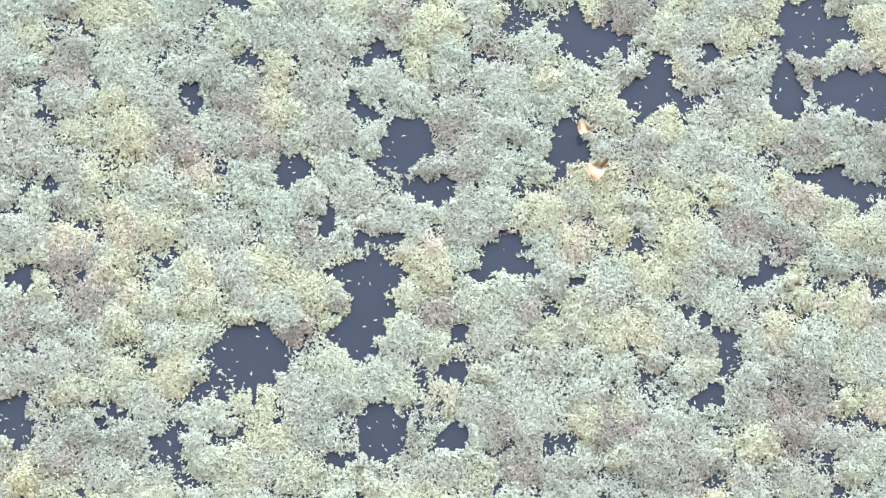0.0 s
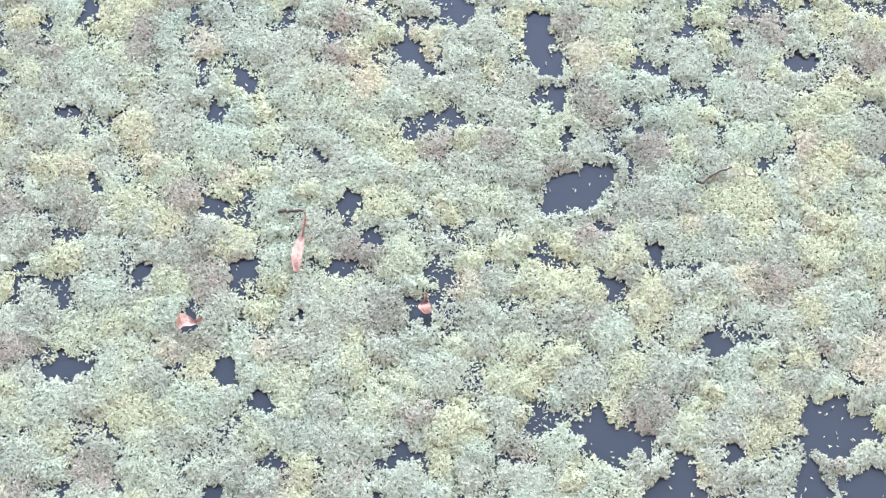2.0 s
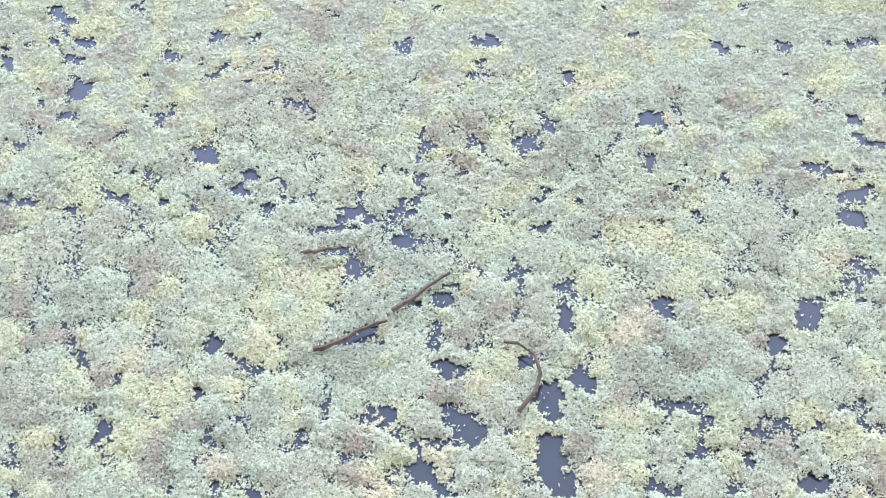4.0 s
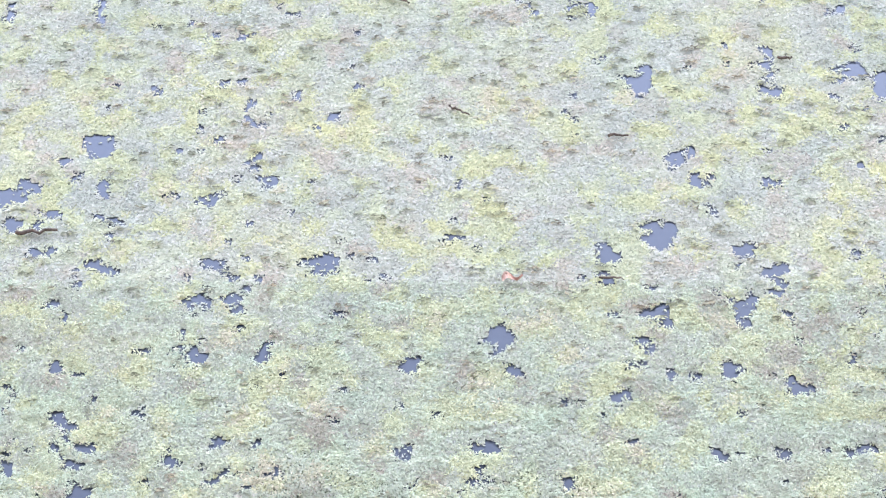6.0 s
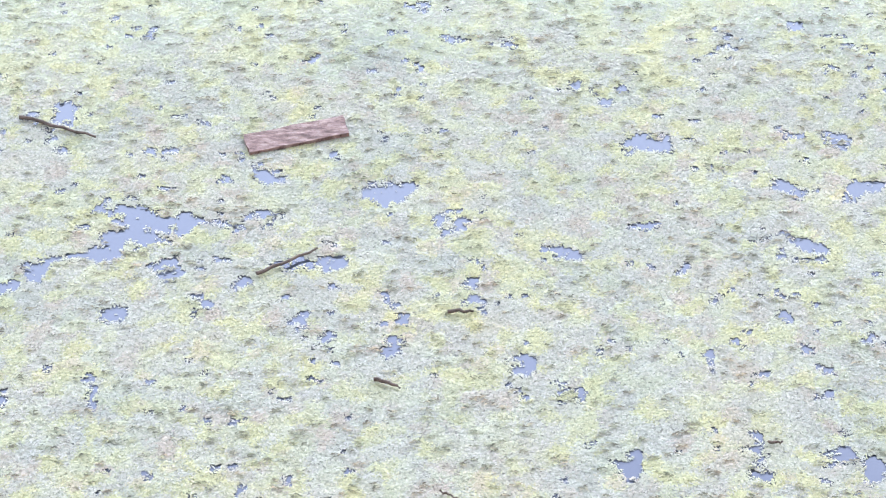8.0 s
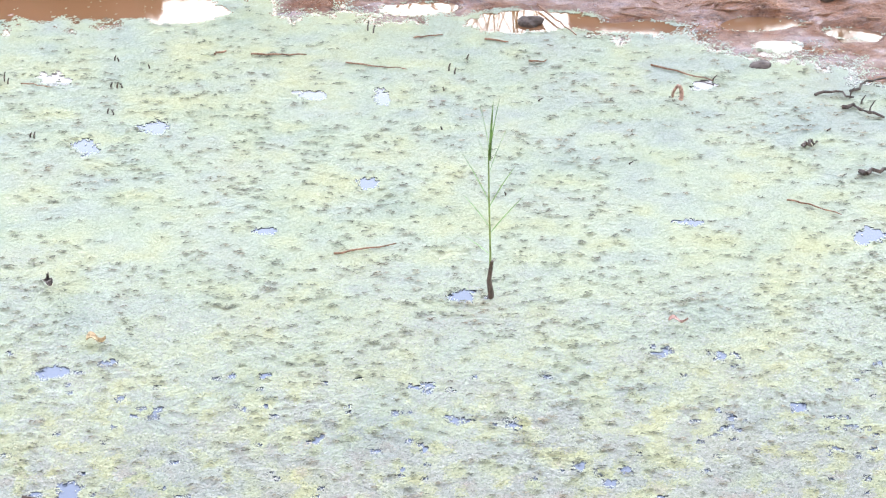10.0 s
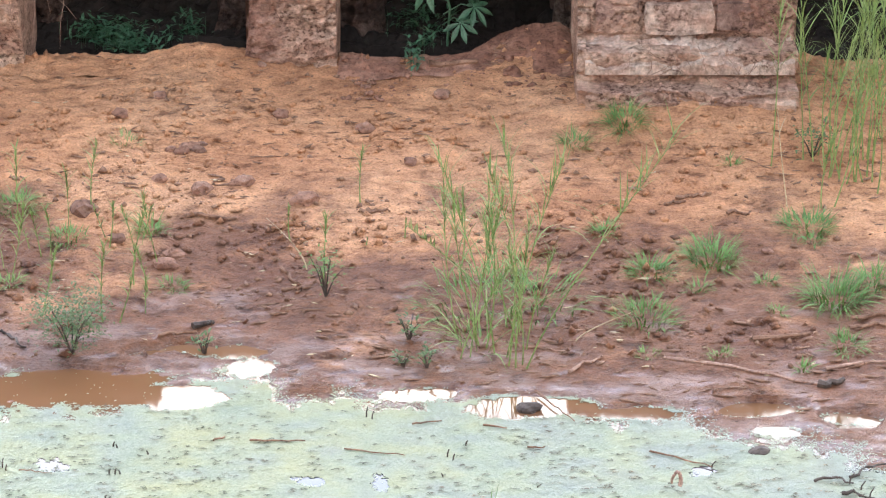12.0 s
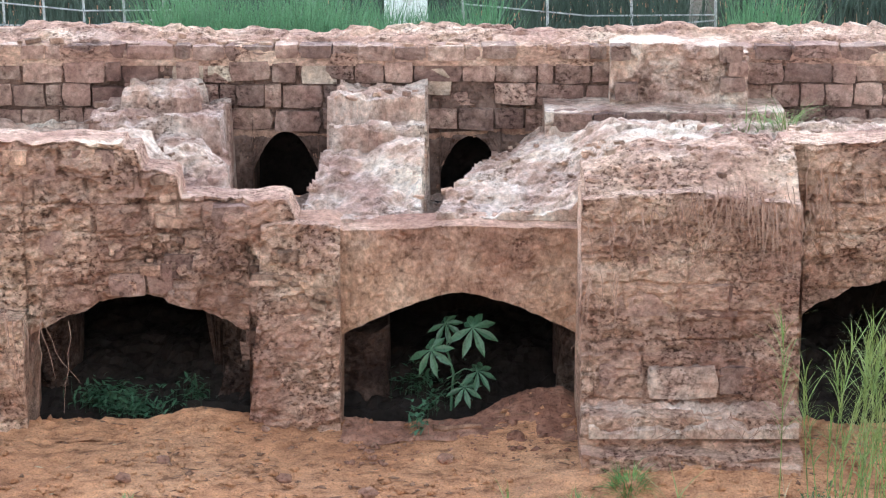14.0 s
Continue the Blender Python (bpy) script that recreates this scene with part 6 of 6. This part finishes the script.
roots = tagged(new("hanging_roots"), "thin dry roots hanging down the face of the pier", "roots")
roots.location = (0, 0, 0)
hanging_roots(roots, [(1.70, 2.46, 26, 0.55, 16.44), (2.10, 2.48, 34, 0.70, 16.43), (1.20, 2.35, 14, 0.45, 16.42), (2.30, 2.38, 14, 0.45, 16.42), (1.05, 1.9, 10, 0.6, 16.40), (1.5, 0.98, 10, 0.2, 16.16), (2.0, 0.98, 10, 0.2, 16.16)], 301)
roots = tagged(new("hanging_roots"), "dark damp roots in the corner beside the pier", "roots")
hanging_roots(roots, [(2.52, 2.5, 14, 0.7, 16.93), (2.75, 2.45, 6, 0.4, 16.94), (-2.9, 1.5, 10, 0.7, 16.68)], 302)


def palmate_leaf(bm, centre, normal_az, size, tilt, lobes=8):
    """A castor leaf: pointed lobes round the end of its stalk, each folded along its rib."""
    m = Matrix.Translation(centre) @ Matrix.Rotation(normal_az, 4, "Z") @ Matrix.Rotation(tilt, 4, "X")
    hub = bm.verts.new(m @ Vector((0, 0, 0)))
    for k in range(lobes):
        a = math.pi * (-0.5 + (k + 0.5) / lobes * 2.0) * 0.92 - math.pi * 0.5 + math.pi * 0.5
        ln = size * (0.62 + 0.38 * math.cos(a * 0.62))
        d, s = Vector((math.sin(a), -math.cos(a), 0)), Vector((math.cos(a), math.sin(a), 0))
        w = size * 0.135
        droop = lambda q: Vector((0, 0, -0.22 * size * q * q))
        pts = [(0.30, 0.62), (0.58, 1.0), (0.82, 0.55)]
        left = [bm.verts.new(m @ (d * ln * q - s * w * f + Vector((0, 0, 0.03 * size)) + droop(q))) for q, f in pts]
        rib = [bm.verts.new(m @ (d * ln * q + droop(q))) for q, f in pts]
        right = [bm.verts.new(m @ (d * ln * q + s * w * f + Vector((0, 0, 0.03 * size)) + droop(q))) for q, f in pts]
        tip = bm.verts.new(m @ (d * ln + droop(1.0)))
        bm.faces.new((hub, rib[0], left[0]))
        bm.faces.new((hub, right[0], rib[0]))
        for i in range(2):
            bm.faces.new((left[i], rib[i], rib[i + 1], left[i + 1]))
            bm.faces.new((rib[i], right[i], right[i + 1], rib[i + 1]))
        bm.faces.new((left[2], rib[2], tip))
        bm.faces.new((rib[2], right[2], tip))


def castor(x, y, z, leaves):
    ob = thing("castor_plant", x, y, z, "castor plant with large star-shaped leaves in a vault's mouth", "plant")
    bm = bmesh.new()
    tube(bm, [(0, 0, -0.05), (0.02, 0, 0.25), (-0.03, 0.02, 0.42), (-0.03, 0, 0.55)], 0.012, 0.006, 6)
    part("stem", bm, M["castor"], ob)
    for lx, ly, lz, size, az, tilt, root in leaves:
        bm = bmesh.new()
        palmate_leaf(bm, Vector((lx, ly, lz)), az, size, tilt)
        leaf = part("leaf", bm, M["castor"], ob)
        bm = bmesh.new()
        tube(bm, [(-0.03, 0, root), (lx * 0.5, ly * 0.5, (root + lz) / 2 + 0.05), (lx, ly, lz)], 0.006, 0.004, 5)
        part("stalk", bm, M["castor"], leaf)


castor(0.06, 18.02, 0.46, [(0.16, -0.12, 0.64, 0.24, 0.1, 1.0, 0.45), (-0.15, -0.10, 0.46, 0.22, -0.4, 1.1, 0.4), (0.20, -0.06, 0.28, 0.18, 0.4, 0.8, 0.2), (0.10, -0.08, 0.16, 0.17, -0.2, 0.9, 0.12), (-0.04, 0.05, 0.62, 0.17, -0.3, 0.9, 0.5)])


def low_plants(x, y, z, w, count, label):
    r = random.Random(int(x * 100))
    bm = bmesh.new()
    for _ in range(count):
        c = Vector((r.gauss(0, w * 0.4), r.gauss(0, 0.10), abs(r.gauss(0.05, 0.07))))
        blade(bm, c, r.uniform(0, 6.28), r.uniform(0.04, 0.09), r.uniform(0.02, 0.04), r.uniform(0.0, 0.9), r.uniform(0.3, 1.0), 3)
        blade(bm, (c.x, c.y, 0), r.uniform(0, 6.28), max(c.z, 0.03), 0.004, 1.5, 0.1, 2)
    return tagged(bm_object("low_plants", bm, M["castor"], x, y, z), label, "plants", kind="stuff")


for x, y, w, n in ((-2.55, 18.10, 0.34, 260), (-2.30, 17.92, 0.26, 200), (-1.90, 18.15, 0.16, 90), (-0.20, 18.3, 0.22, 110), (-0.10, 18.06, 0.16, 70), (0.05, 18.2, 0.2, 60)):
    low_plants(x, y, 0.42 + 0.20 * min(max((y - 18.06) / 0.83, 0), 1), w, n, "low leafy weeds in the shade of the vault")
for x, y, h, n in ((2.25, 18.6, 0.30, 26), (2.60, 18.7, 0.34, 40), (2.45, 18.75, 0.25, 24)):
    grass = grass_tuft(x, y, 0.12, h, n, "reed", "green grass growing on top of the ruin")
    grass.location.z = float(site((x / K, y / K, float(terrace_top(np.array(x / K), np.array(y / K)))))[2]) - 0.02

low_plants(-0.18, 17.46, gz(-0.18, 17.46) - 0.01, 0.12, 60, "small bright weeds at the mouth of a vault")
stick(-0.08, 17.40, 0.27, 17.44, 0.032, "bark", "short rotten log in the mouth of a vault")

# ---- things floating on the pond ----
def floating(name, bm, mat, x, y, label, category, group=""):
    return tagged(bm_object(name, bm, M[mat], x, y, 0.012), label, category, group)


def curled_leaf(x, y, length, width, turn, mat="petal", label="dry pink curled leaf on the floating weed"):
    r = random.Random(int(x * 321))
    bm = bmesh.new()
    rows = []
    for i in range(11):
        k = i / 10
        w = width * (0.25 + 0.75 * math.sin(min(k * 1.25 + 0.12, 1.0) * math.pi) ** 0.8) * 0.5
        row = []
        for j in range(5):
            v = (j - 2) / 2
            row.append(bm.verts.new((length * (k - 0.5), v * w + 0.15 * width * math.sin(k * 5), 0.012 + 0.35 * width * v * v + r.uniform(-0.002, 0.002) + 0.012 * math.sin(k * 7))))
        rows.append(row)
    for a, b in zip(rows, rows[1:]):
        for j in range(4):
            bm.faces.new((a[j], b[j], b[j + 1], a[j + 1]))
    ob = floating("leaf", bm, mat, x, y, label, "leaf", "leaves on the pond")
    ob.rotation_euler.z = radians(turn)
    ob.location.z = 0.028 if y < 4.6 else 0.014
    return ob


curled_leaf(-0.368, 2.580, 0.165, 0.030, 84)
curled_leaf(-0.022, 2.402, 0.055, 0.035, 100)
curled_leaf(0.471, 1.763, 0.045, 0.040, 20, "straw", "pale dry leaf on the floating weed")
curled_leaf(0.503, 1.654, 0.07, 0.05, 60, "straw", "yellowish dry leaf on the floating weed")
curled_leaf(-0.665, 2.350, 0.07, 0.04, 20, "petal", "purplish dead leaf in an opening of the weed")
curled_leaf(0.225, 5.398, 0.07, 0.03, 15)
curled_leaf(-1.864, 10.037, 0.10, 0.05, 110, "wood", "dark dead leaf standing out of the duckweed")
curled_leaf(-1.576, 9.537, 0.09, 0.05, 5, "straw", "brownish dead leaf on the duckweed")
curled_leaf(1.106, 9.704, 0.09, 0.03, 5, "petal", "brownish dead leaf on the duckweed")

WET = "dark wet stick floating among the weed"
for x0, y0, x1, y1, r in ((-0.387, 3.580, -0.176, 3.681, 0.011), (-0.160, 3.710, 0.017, 3.846, 0.010), (-0.425, 3.910, -0.315, 3.929, 0.009), (-0.703, 7.373, -0.469, 7.522, 0.010), (0.043, 7.156, 0.147, 7.153, 0.010),
                          (-1.748, 8.374, -1.415, 8.239, 0.011), (-0.233, 6.780, -0.132, 6.731, 0.011), (-1.468, 5.608, -1.322, 5.613, 0.010), (0.517, 5.410, 0.602, 5.403, 0.006), (0.578, 6.066, 0.648, 6.063, 0.007),
                          (0.739, 2.769, 0.836, 2.812, 0.005), (-0.435, 2.681, -0.364, 2.685, 0.008), (1.204, 6.445, 1.259, 6.445, 0.008), (0.013, 6.202, 0.084, 6.169, 0.006)):
    stick(x0, y0, x1, y1, r * 0.8, "wood", WET, 0.019 if y0 > 4.5 else 0.030, 0.0, "stick", 0.008)
for x0, y0, x1, y1, r in ((-1.050, 12.378, -0.745, 12.379, 0.011), (-0.522, 12.279, -0.190, 12.214, 0.009), (-0.151, 12.586, 0.021, 12.629, 0.010), (1.155, 12.253, 1.488, 12.083, 0.011), (1.736, 10.827, 2.001, 10.685, 0.009),
                          (-0.517, 10.308, -0.211, 10.392, 0.010), (0.250, 12.574, 0.382, 12.533, 0.012), (2.016, 11.918, 2.213, 11.906, 0.010), (2.153, 11.805, 2.345, 11.668, 0.014), (2.224, 11.983, 2.445, 12.126, 0.010),
                          (2.141, 11.075, 2.316, 11.087, 0.016), (1.881, 11.365, 1.955, 11.389, 0.014), (0.487, 12.303, 0.590, 12.310, 0.010), (-2.273, 12.043, -2.114, 12.005, 0.006), (-1.255, 12.390, -1.188, 12.418, 0.013)):
    if x0 > 1.85:
        stick(x0, y0, x1, y1, r * 0.9, "wood", "black rotten stick among the duckweed", 0.014, 0.01, "stick", 0.03)
    else:
        stick(x0, y0, x1, y1, r * 0.55, "bark", "brown wet twig lying in the duckweed", 0.012, 0.0, "stick", 0.01)
stick(0.571, 12.957, 0.765, 12.590, 0.006, "bark", "thin bent stalk over the shallow water", 0.02)


def stub(x, y, h, lean):
    bm = bmesh.new()
    tube(bm, [(0, 0, -0.12), (lean * 0.4, 0, h * 0.35), (lean, 0, h * 0.7)], 0.006, 0.003, 5)
    return tagged(bm_object("stub", bm, M["wood"], x, y, 0.0), "black dead stem standing out of the water", "stem", "dead stems in the pond")


for x, y, h in ((-1.803, 12.321, 0.05), (-1.773, 12.308, 0.04), (-1.789, 12.006, 0.05), (-1.755, 12.000, 0.06), (-1.722, 12.006, 0.04), (-1.774, 11.715, 0.05), (-1.734, 11.703, 0.04), (-2.150, 11.457, 0.05), (-2.129, 11.451, 0.06),
                (-2.376, 12.075, 0.09), (-2.353, 12.042, 0.06), (0.043, 12.209, 0.07), (0.074, 12.169, 0.06), (0.024, 11.974, 0.04), (0.146, 12.342, 0.05), (-0.414, 12.683, 0.10), (-0.381, 12.655, 0.08), (-1.594, 12.229, 0.04), (0.334, 10.877, 0.03), (0.012, 11.550, 0.03)):
    stub(x, y, h, 0.012 if h > 0.045 else -0.01)
for x, y, h in ((2.197, 11.899, 0.10), (2.249, 11.836, 0.08), (2.281, 11.743, 0.10), (1.477, 12.090, 0.06), (0.963, 11.186, 0.03), (2.028, 11.539, 0.03), (2.044, 11.063, 0.03), (0.519, 11.861, 0.03)):
    stub(x, y, h, 0.03)


def loop(x, y, r, turn, label):
    bm = bmesh.new()
    pts = [(r * 0.55 * math.cos(a), 0.012 * math.sin(a * 2), 0.01 + r * (1 + math.sin(a))) for a in [(-0.9 + 4.6 * k / 10) for k in range(11)]]
    tube(bm, pts, 0.012, 0.007, 6)
    ob = floating("twig", bm, "root", x, y, label, "stick")
    ob.rotation_euler.z = radians(turn)


loop(1.268, 11.833, 0.045, 10, "curled grey twig standing in the duckweed")
bm = bmesh.new()
tube(bm, [(-0.02, -0.12, 0.02), (0.03, -0.06, 0.03), (0.045, 0.0, 0.03), (0.03, 0.06, 0.03), (-0.02, 0.10, 0.03), (-0.06, 0.11, 0.02)], 0.007, 0.005, 6)
floating("twig", bm, "wood", 0.232, 3.495, "dark bent twig in a gap of the weed", "stick")

# plank
bm = bmesh.new()
bmesh.ops.create_cube(bm, size=1)
bmesh.ops.scale(bm, vec=(0.43, 0.115, 0.020), verts=bm.verts)
bmesh.ops.subdivide_edges(bm, edges=bm.edges[:], cuts=5, use_grid_fill=True)
for v in bm.verts:
    worn = noise.noise(v.co * 22) * 0.006
    v.co += Vector((worn * (2 if abs(v.co.x) > 0.2 else 0.4), worn * 1.2, 0.5 * worn + (0.4 * worn if v.co.z > 0.01 else 0)))
plank = floating("plank", bm, "plank", -0.581, 8.253, "weathered reddish plank floating in the weed", "plank")
plank.rotation_euler = (radians(2), radians(-1), radians(17))
plank.location.z = 0.016

# young cane in the pond
sx0, sy0 = 0.230, 9.931
cane = thing("cane", sx0, sy0, -0.05, "young green cane with narrow leaves growing from the pond", "plant")
bm = bmesh.new()
tube(bm, [(0, 0, -0.1), (0.005, 0, 0.3), (-0.005, 0, 0.6), (-0.01, 0, 0.86)], 0.006, 0.003, 6)
part("stem", bm, M["reed"], cane)
bm = bmesh.new()
tube(bm, [(0.004, 0, 0.0), (0.010, 0, 0.08), (0.0, 0, 0.15), (0.012, 0.0, 0.26)], 0.018, 0.009, 7)
part("sheath", bm, M["wood"], cane, "dark withered sheath")
for z0, az, ln, rise in ((0.40, 0.1, 0.28, 0.95), (0.45, 3.1, 0.22, 1.0), (0.55, 0.2, 0.26, 1.1), (0.58, 3.0, 0.30, 1.15), (0.72, 3.2, 0.30, 1.35), (0.74, 0.0, 0.26, 1.3), (0.80, 1.2, 0.30, 1.5), (0.82, 0.3, 0.32, 1.48), (0.82, 3.0, 0.28, 1.45), (0.30, 3.3, 0.16, 0.8)):
    bm = bmesh.new()
    blade(bm, (-0.004, 0, z0), az, ln, 0.018, rise, 0.15, 5)
    part("leaf", bm, M["grass"], cane)

# ---- the land behind the wall ----
r = np.random.default_rng(401)


def field_grass(name, n, x0, x1, y0, y1, h0, h1, width, mat, label, seed):
    """Upright blades over a strip of land, joined; three triangles each."""
    q = np.random.default_rng(seed)
    x, y = q.uniform(x0, x1, n), q.uniform(y0, y1, n)
    z = ground_height(x, y)
    h = q.uniform(h0, h1, n) * (0.6 + 0.7 * vnoise(x * 1.5, y * 1.5, seed))
    az = q.uniform(0, 6.28, n)
    ca, sa = np.cos(az) * width, np.sin(az) * width
    lx, ly = q.normal(0, 0.18, n) * h, q.normal(0, 0.18, n) * h
    p = np.empty((n, 5, 3))
    for k, (side, up) in enumerate(((-1, 0), (1, 0), (1, 0.55), (-1, 0.55), (0, 1))):
        p[:, k, 0] = x + side * ca * (1 - 0.3 * up) + lx * up ** 2
        p[:, k, 1] = y + side * sa * (1 - 0.3 * up) + ly * up ** 2
        p[:, k, 2] = z + h * up - 0.01
    b = np.arange(n)[:, None] * 5
    tri = np.concatenate([b + [0, 1, 2], b + [0, 2, 3], b + [3, 2, 4]], 1).reshape(-1, 3)
    return tagged(fast_mesh(name, p.reshape(-1, 3), tri, M[mat]), label, "grass", kind="stuff")


field_grass("tall_grass", 7000, -2.9, 0.55, 23.2, 26.0, 0.7, 1.25, 0.010, "field", "tall bright green grass behind the wall", 411)
field_grass("tall_grass", 1200, 2.95, 3.6, 23.5, 25.5, 0.6, 1.2, 0.010, "field", "tall green grass behind the wall", 412)
field_grass("dull_grass", 11000, -7, 7, 26.5, 33, 0.25, 0.7, 0.014, "tree", "dull low grass on the land behind", 413)
field_grass("dull_grass", 1500, 0.5, 2.9, 23.5, 26.4, 0.4, 0.8, 0.010, "tree", "thin dull grass before the rail fence", 415)
field_grass("dull_grass", 900, -4.6, -2.8, 24, 26.5, 0.3, 0.8, 0.012, "tree", "dull low grass on the land behind", 414)


def fence(x0, x1, y, count, label):
    ob = thing("fence", (x0 + x1) / 2, y, gz((x0 + x1) / 2, y), label, "fence")
    for i in range(count):
        bm = bmesh.new()
        px = x0 + (x1 - x0) * i / (count - 1) - ob.location.x
        tube(bm, [(px, 0, -0.05), (px + 0.02, 0, 0.6), (px, 0, 1.15)], 0.016, 0.014, 6)
        part("post", bm, M["metal"], ob)
    for z, tilt in ((0.55, 0.05), (0.72, -0.06), (1.0, 0.02)):
        bm = bmesh.new()
        a, b = x0 - ob.location.x, x1 - ob.location.x
        tube(bm, [(a, -0.02, z - tilt), ((a + b) / 2, -0.02, z - 0.07), (b, -0.02, z + tilt)], 0.009, 0.009, 6)
        part("rail", bm, M["metal"], ob)
    return ob


fence(-5.2, -2.6, 26.9, 7, "grey metal fence with thin posts behind the wall")
fence(0.2, 2.9, 26.6, 4, "old pale rail fence sagging in the grass")


def crate(x, y, w, d, h, label):
    ob = thing("crate", x, y, gz(x, y), label, "crate", "white crates behind the wall")
    bm = bmesh.new()
    bmesh.ops.create_cube(bm, size=1)
    bmesh.ops.scale(bm, vec=(w, d, h), verts=bm.verts)
    bmesh.ops.translate(bm, vec=(0, 0, h / 2), verts=bm.verts)
    bmesh.ops.bevel(bm, geom=bm.edges[:], offset=0.02, segments=2, affect="EDGES")
    part("body", bm, M["white"], ob)
    bm = bmesh.new()
    bmesh.ops.create_cube(bm, size=1)
    bmesh.ops.scale(bm, vec=(w * 1.04, d * 1.04, 0.05), verts=bm.verts)
    bmesh.ops.translate(bm, vec=(0, 0, h + 0.025), verts=bm.verts)
    part("lid", bm, M["white"], ob)


crate(-4.05, 26.3, 0.50, 0.40, 0.46, "white covered crate beside the metal fence")
crate(-4.55, 26.4, 0.36, 0.36, 0.42, "white covered crate beside the metal fence")
crate(-0.40, 26.9, 0.46, 0.40, 0.85, "white box standing in the tall grass")


def tree(x, y, h, r0):
    ob = thing("tree", x, y, gz(x, y), "grey-trunked tree standing behind the ruin", "tree", "trees behind the wall")
    q = random.Random(int(x * 50))
    bm = bmesh.new()
    tube(bm, [(0, 0, -0.1), (0.03, 0, h * 0.3), (-0.04, 0.02, h * 0.6), (0, 0, h * 0.75)], r0, r0 * 0.55, 9)
    part("trunk", bm, M["grey_bark"], ob)
    tips = []
    for i in range(6):
        a = i * 1.05 + q.uniform(-0.3, 0.3)
        e = Vector((math.cos(a) * h * 0.24, math.sin(a) * h * 0.24, h * q.uniform(0.82, 1.0)))
        bm = bmesh.new()
        tube(bm, [(0, 0, h * 0.68), e * 0.5 + Vector((0, 0, h * 0.40)), e], r0 * 0.45, r0 * 0.12, 6)
        part("limb", bm, M["grey_bark"], ob)
        tips.append(e)
    bm = bmesh.new()
    for _ in range(900):
        c = q.choice(tips) + Vector([q.gauss(0, h * 0.085) for _ in range(3)])
        blade(bm, c, q.uniform(0, 6.28), 0.16, 0.09, q.uniform(-0.3, 0.9), q.uniform(0.2, 1.0), 2)
    part("crown", bm, M["tree"], ob)


tree(2.83, 28.0, 4.2, 0.075)
tree(3.02, 28.2, 4.4, 0.07)
for x, y, rr in ((4.05, 24.6, 0.32), (4.5, 24.8, 0.36), (4.9, 24.5, 0.3), (4.3, 25.1, 0.34), (3.75, 24.9, 0.22)):
    stone(x, y, rr, "rubble", "pale heap of rubble behind the wall", 1.9)
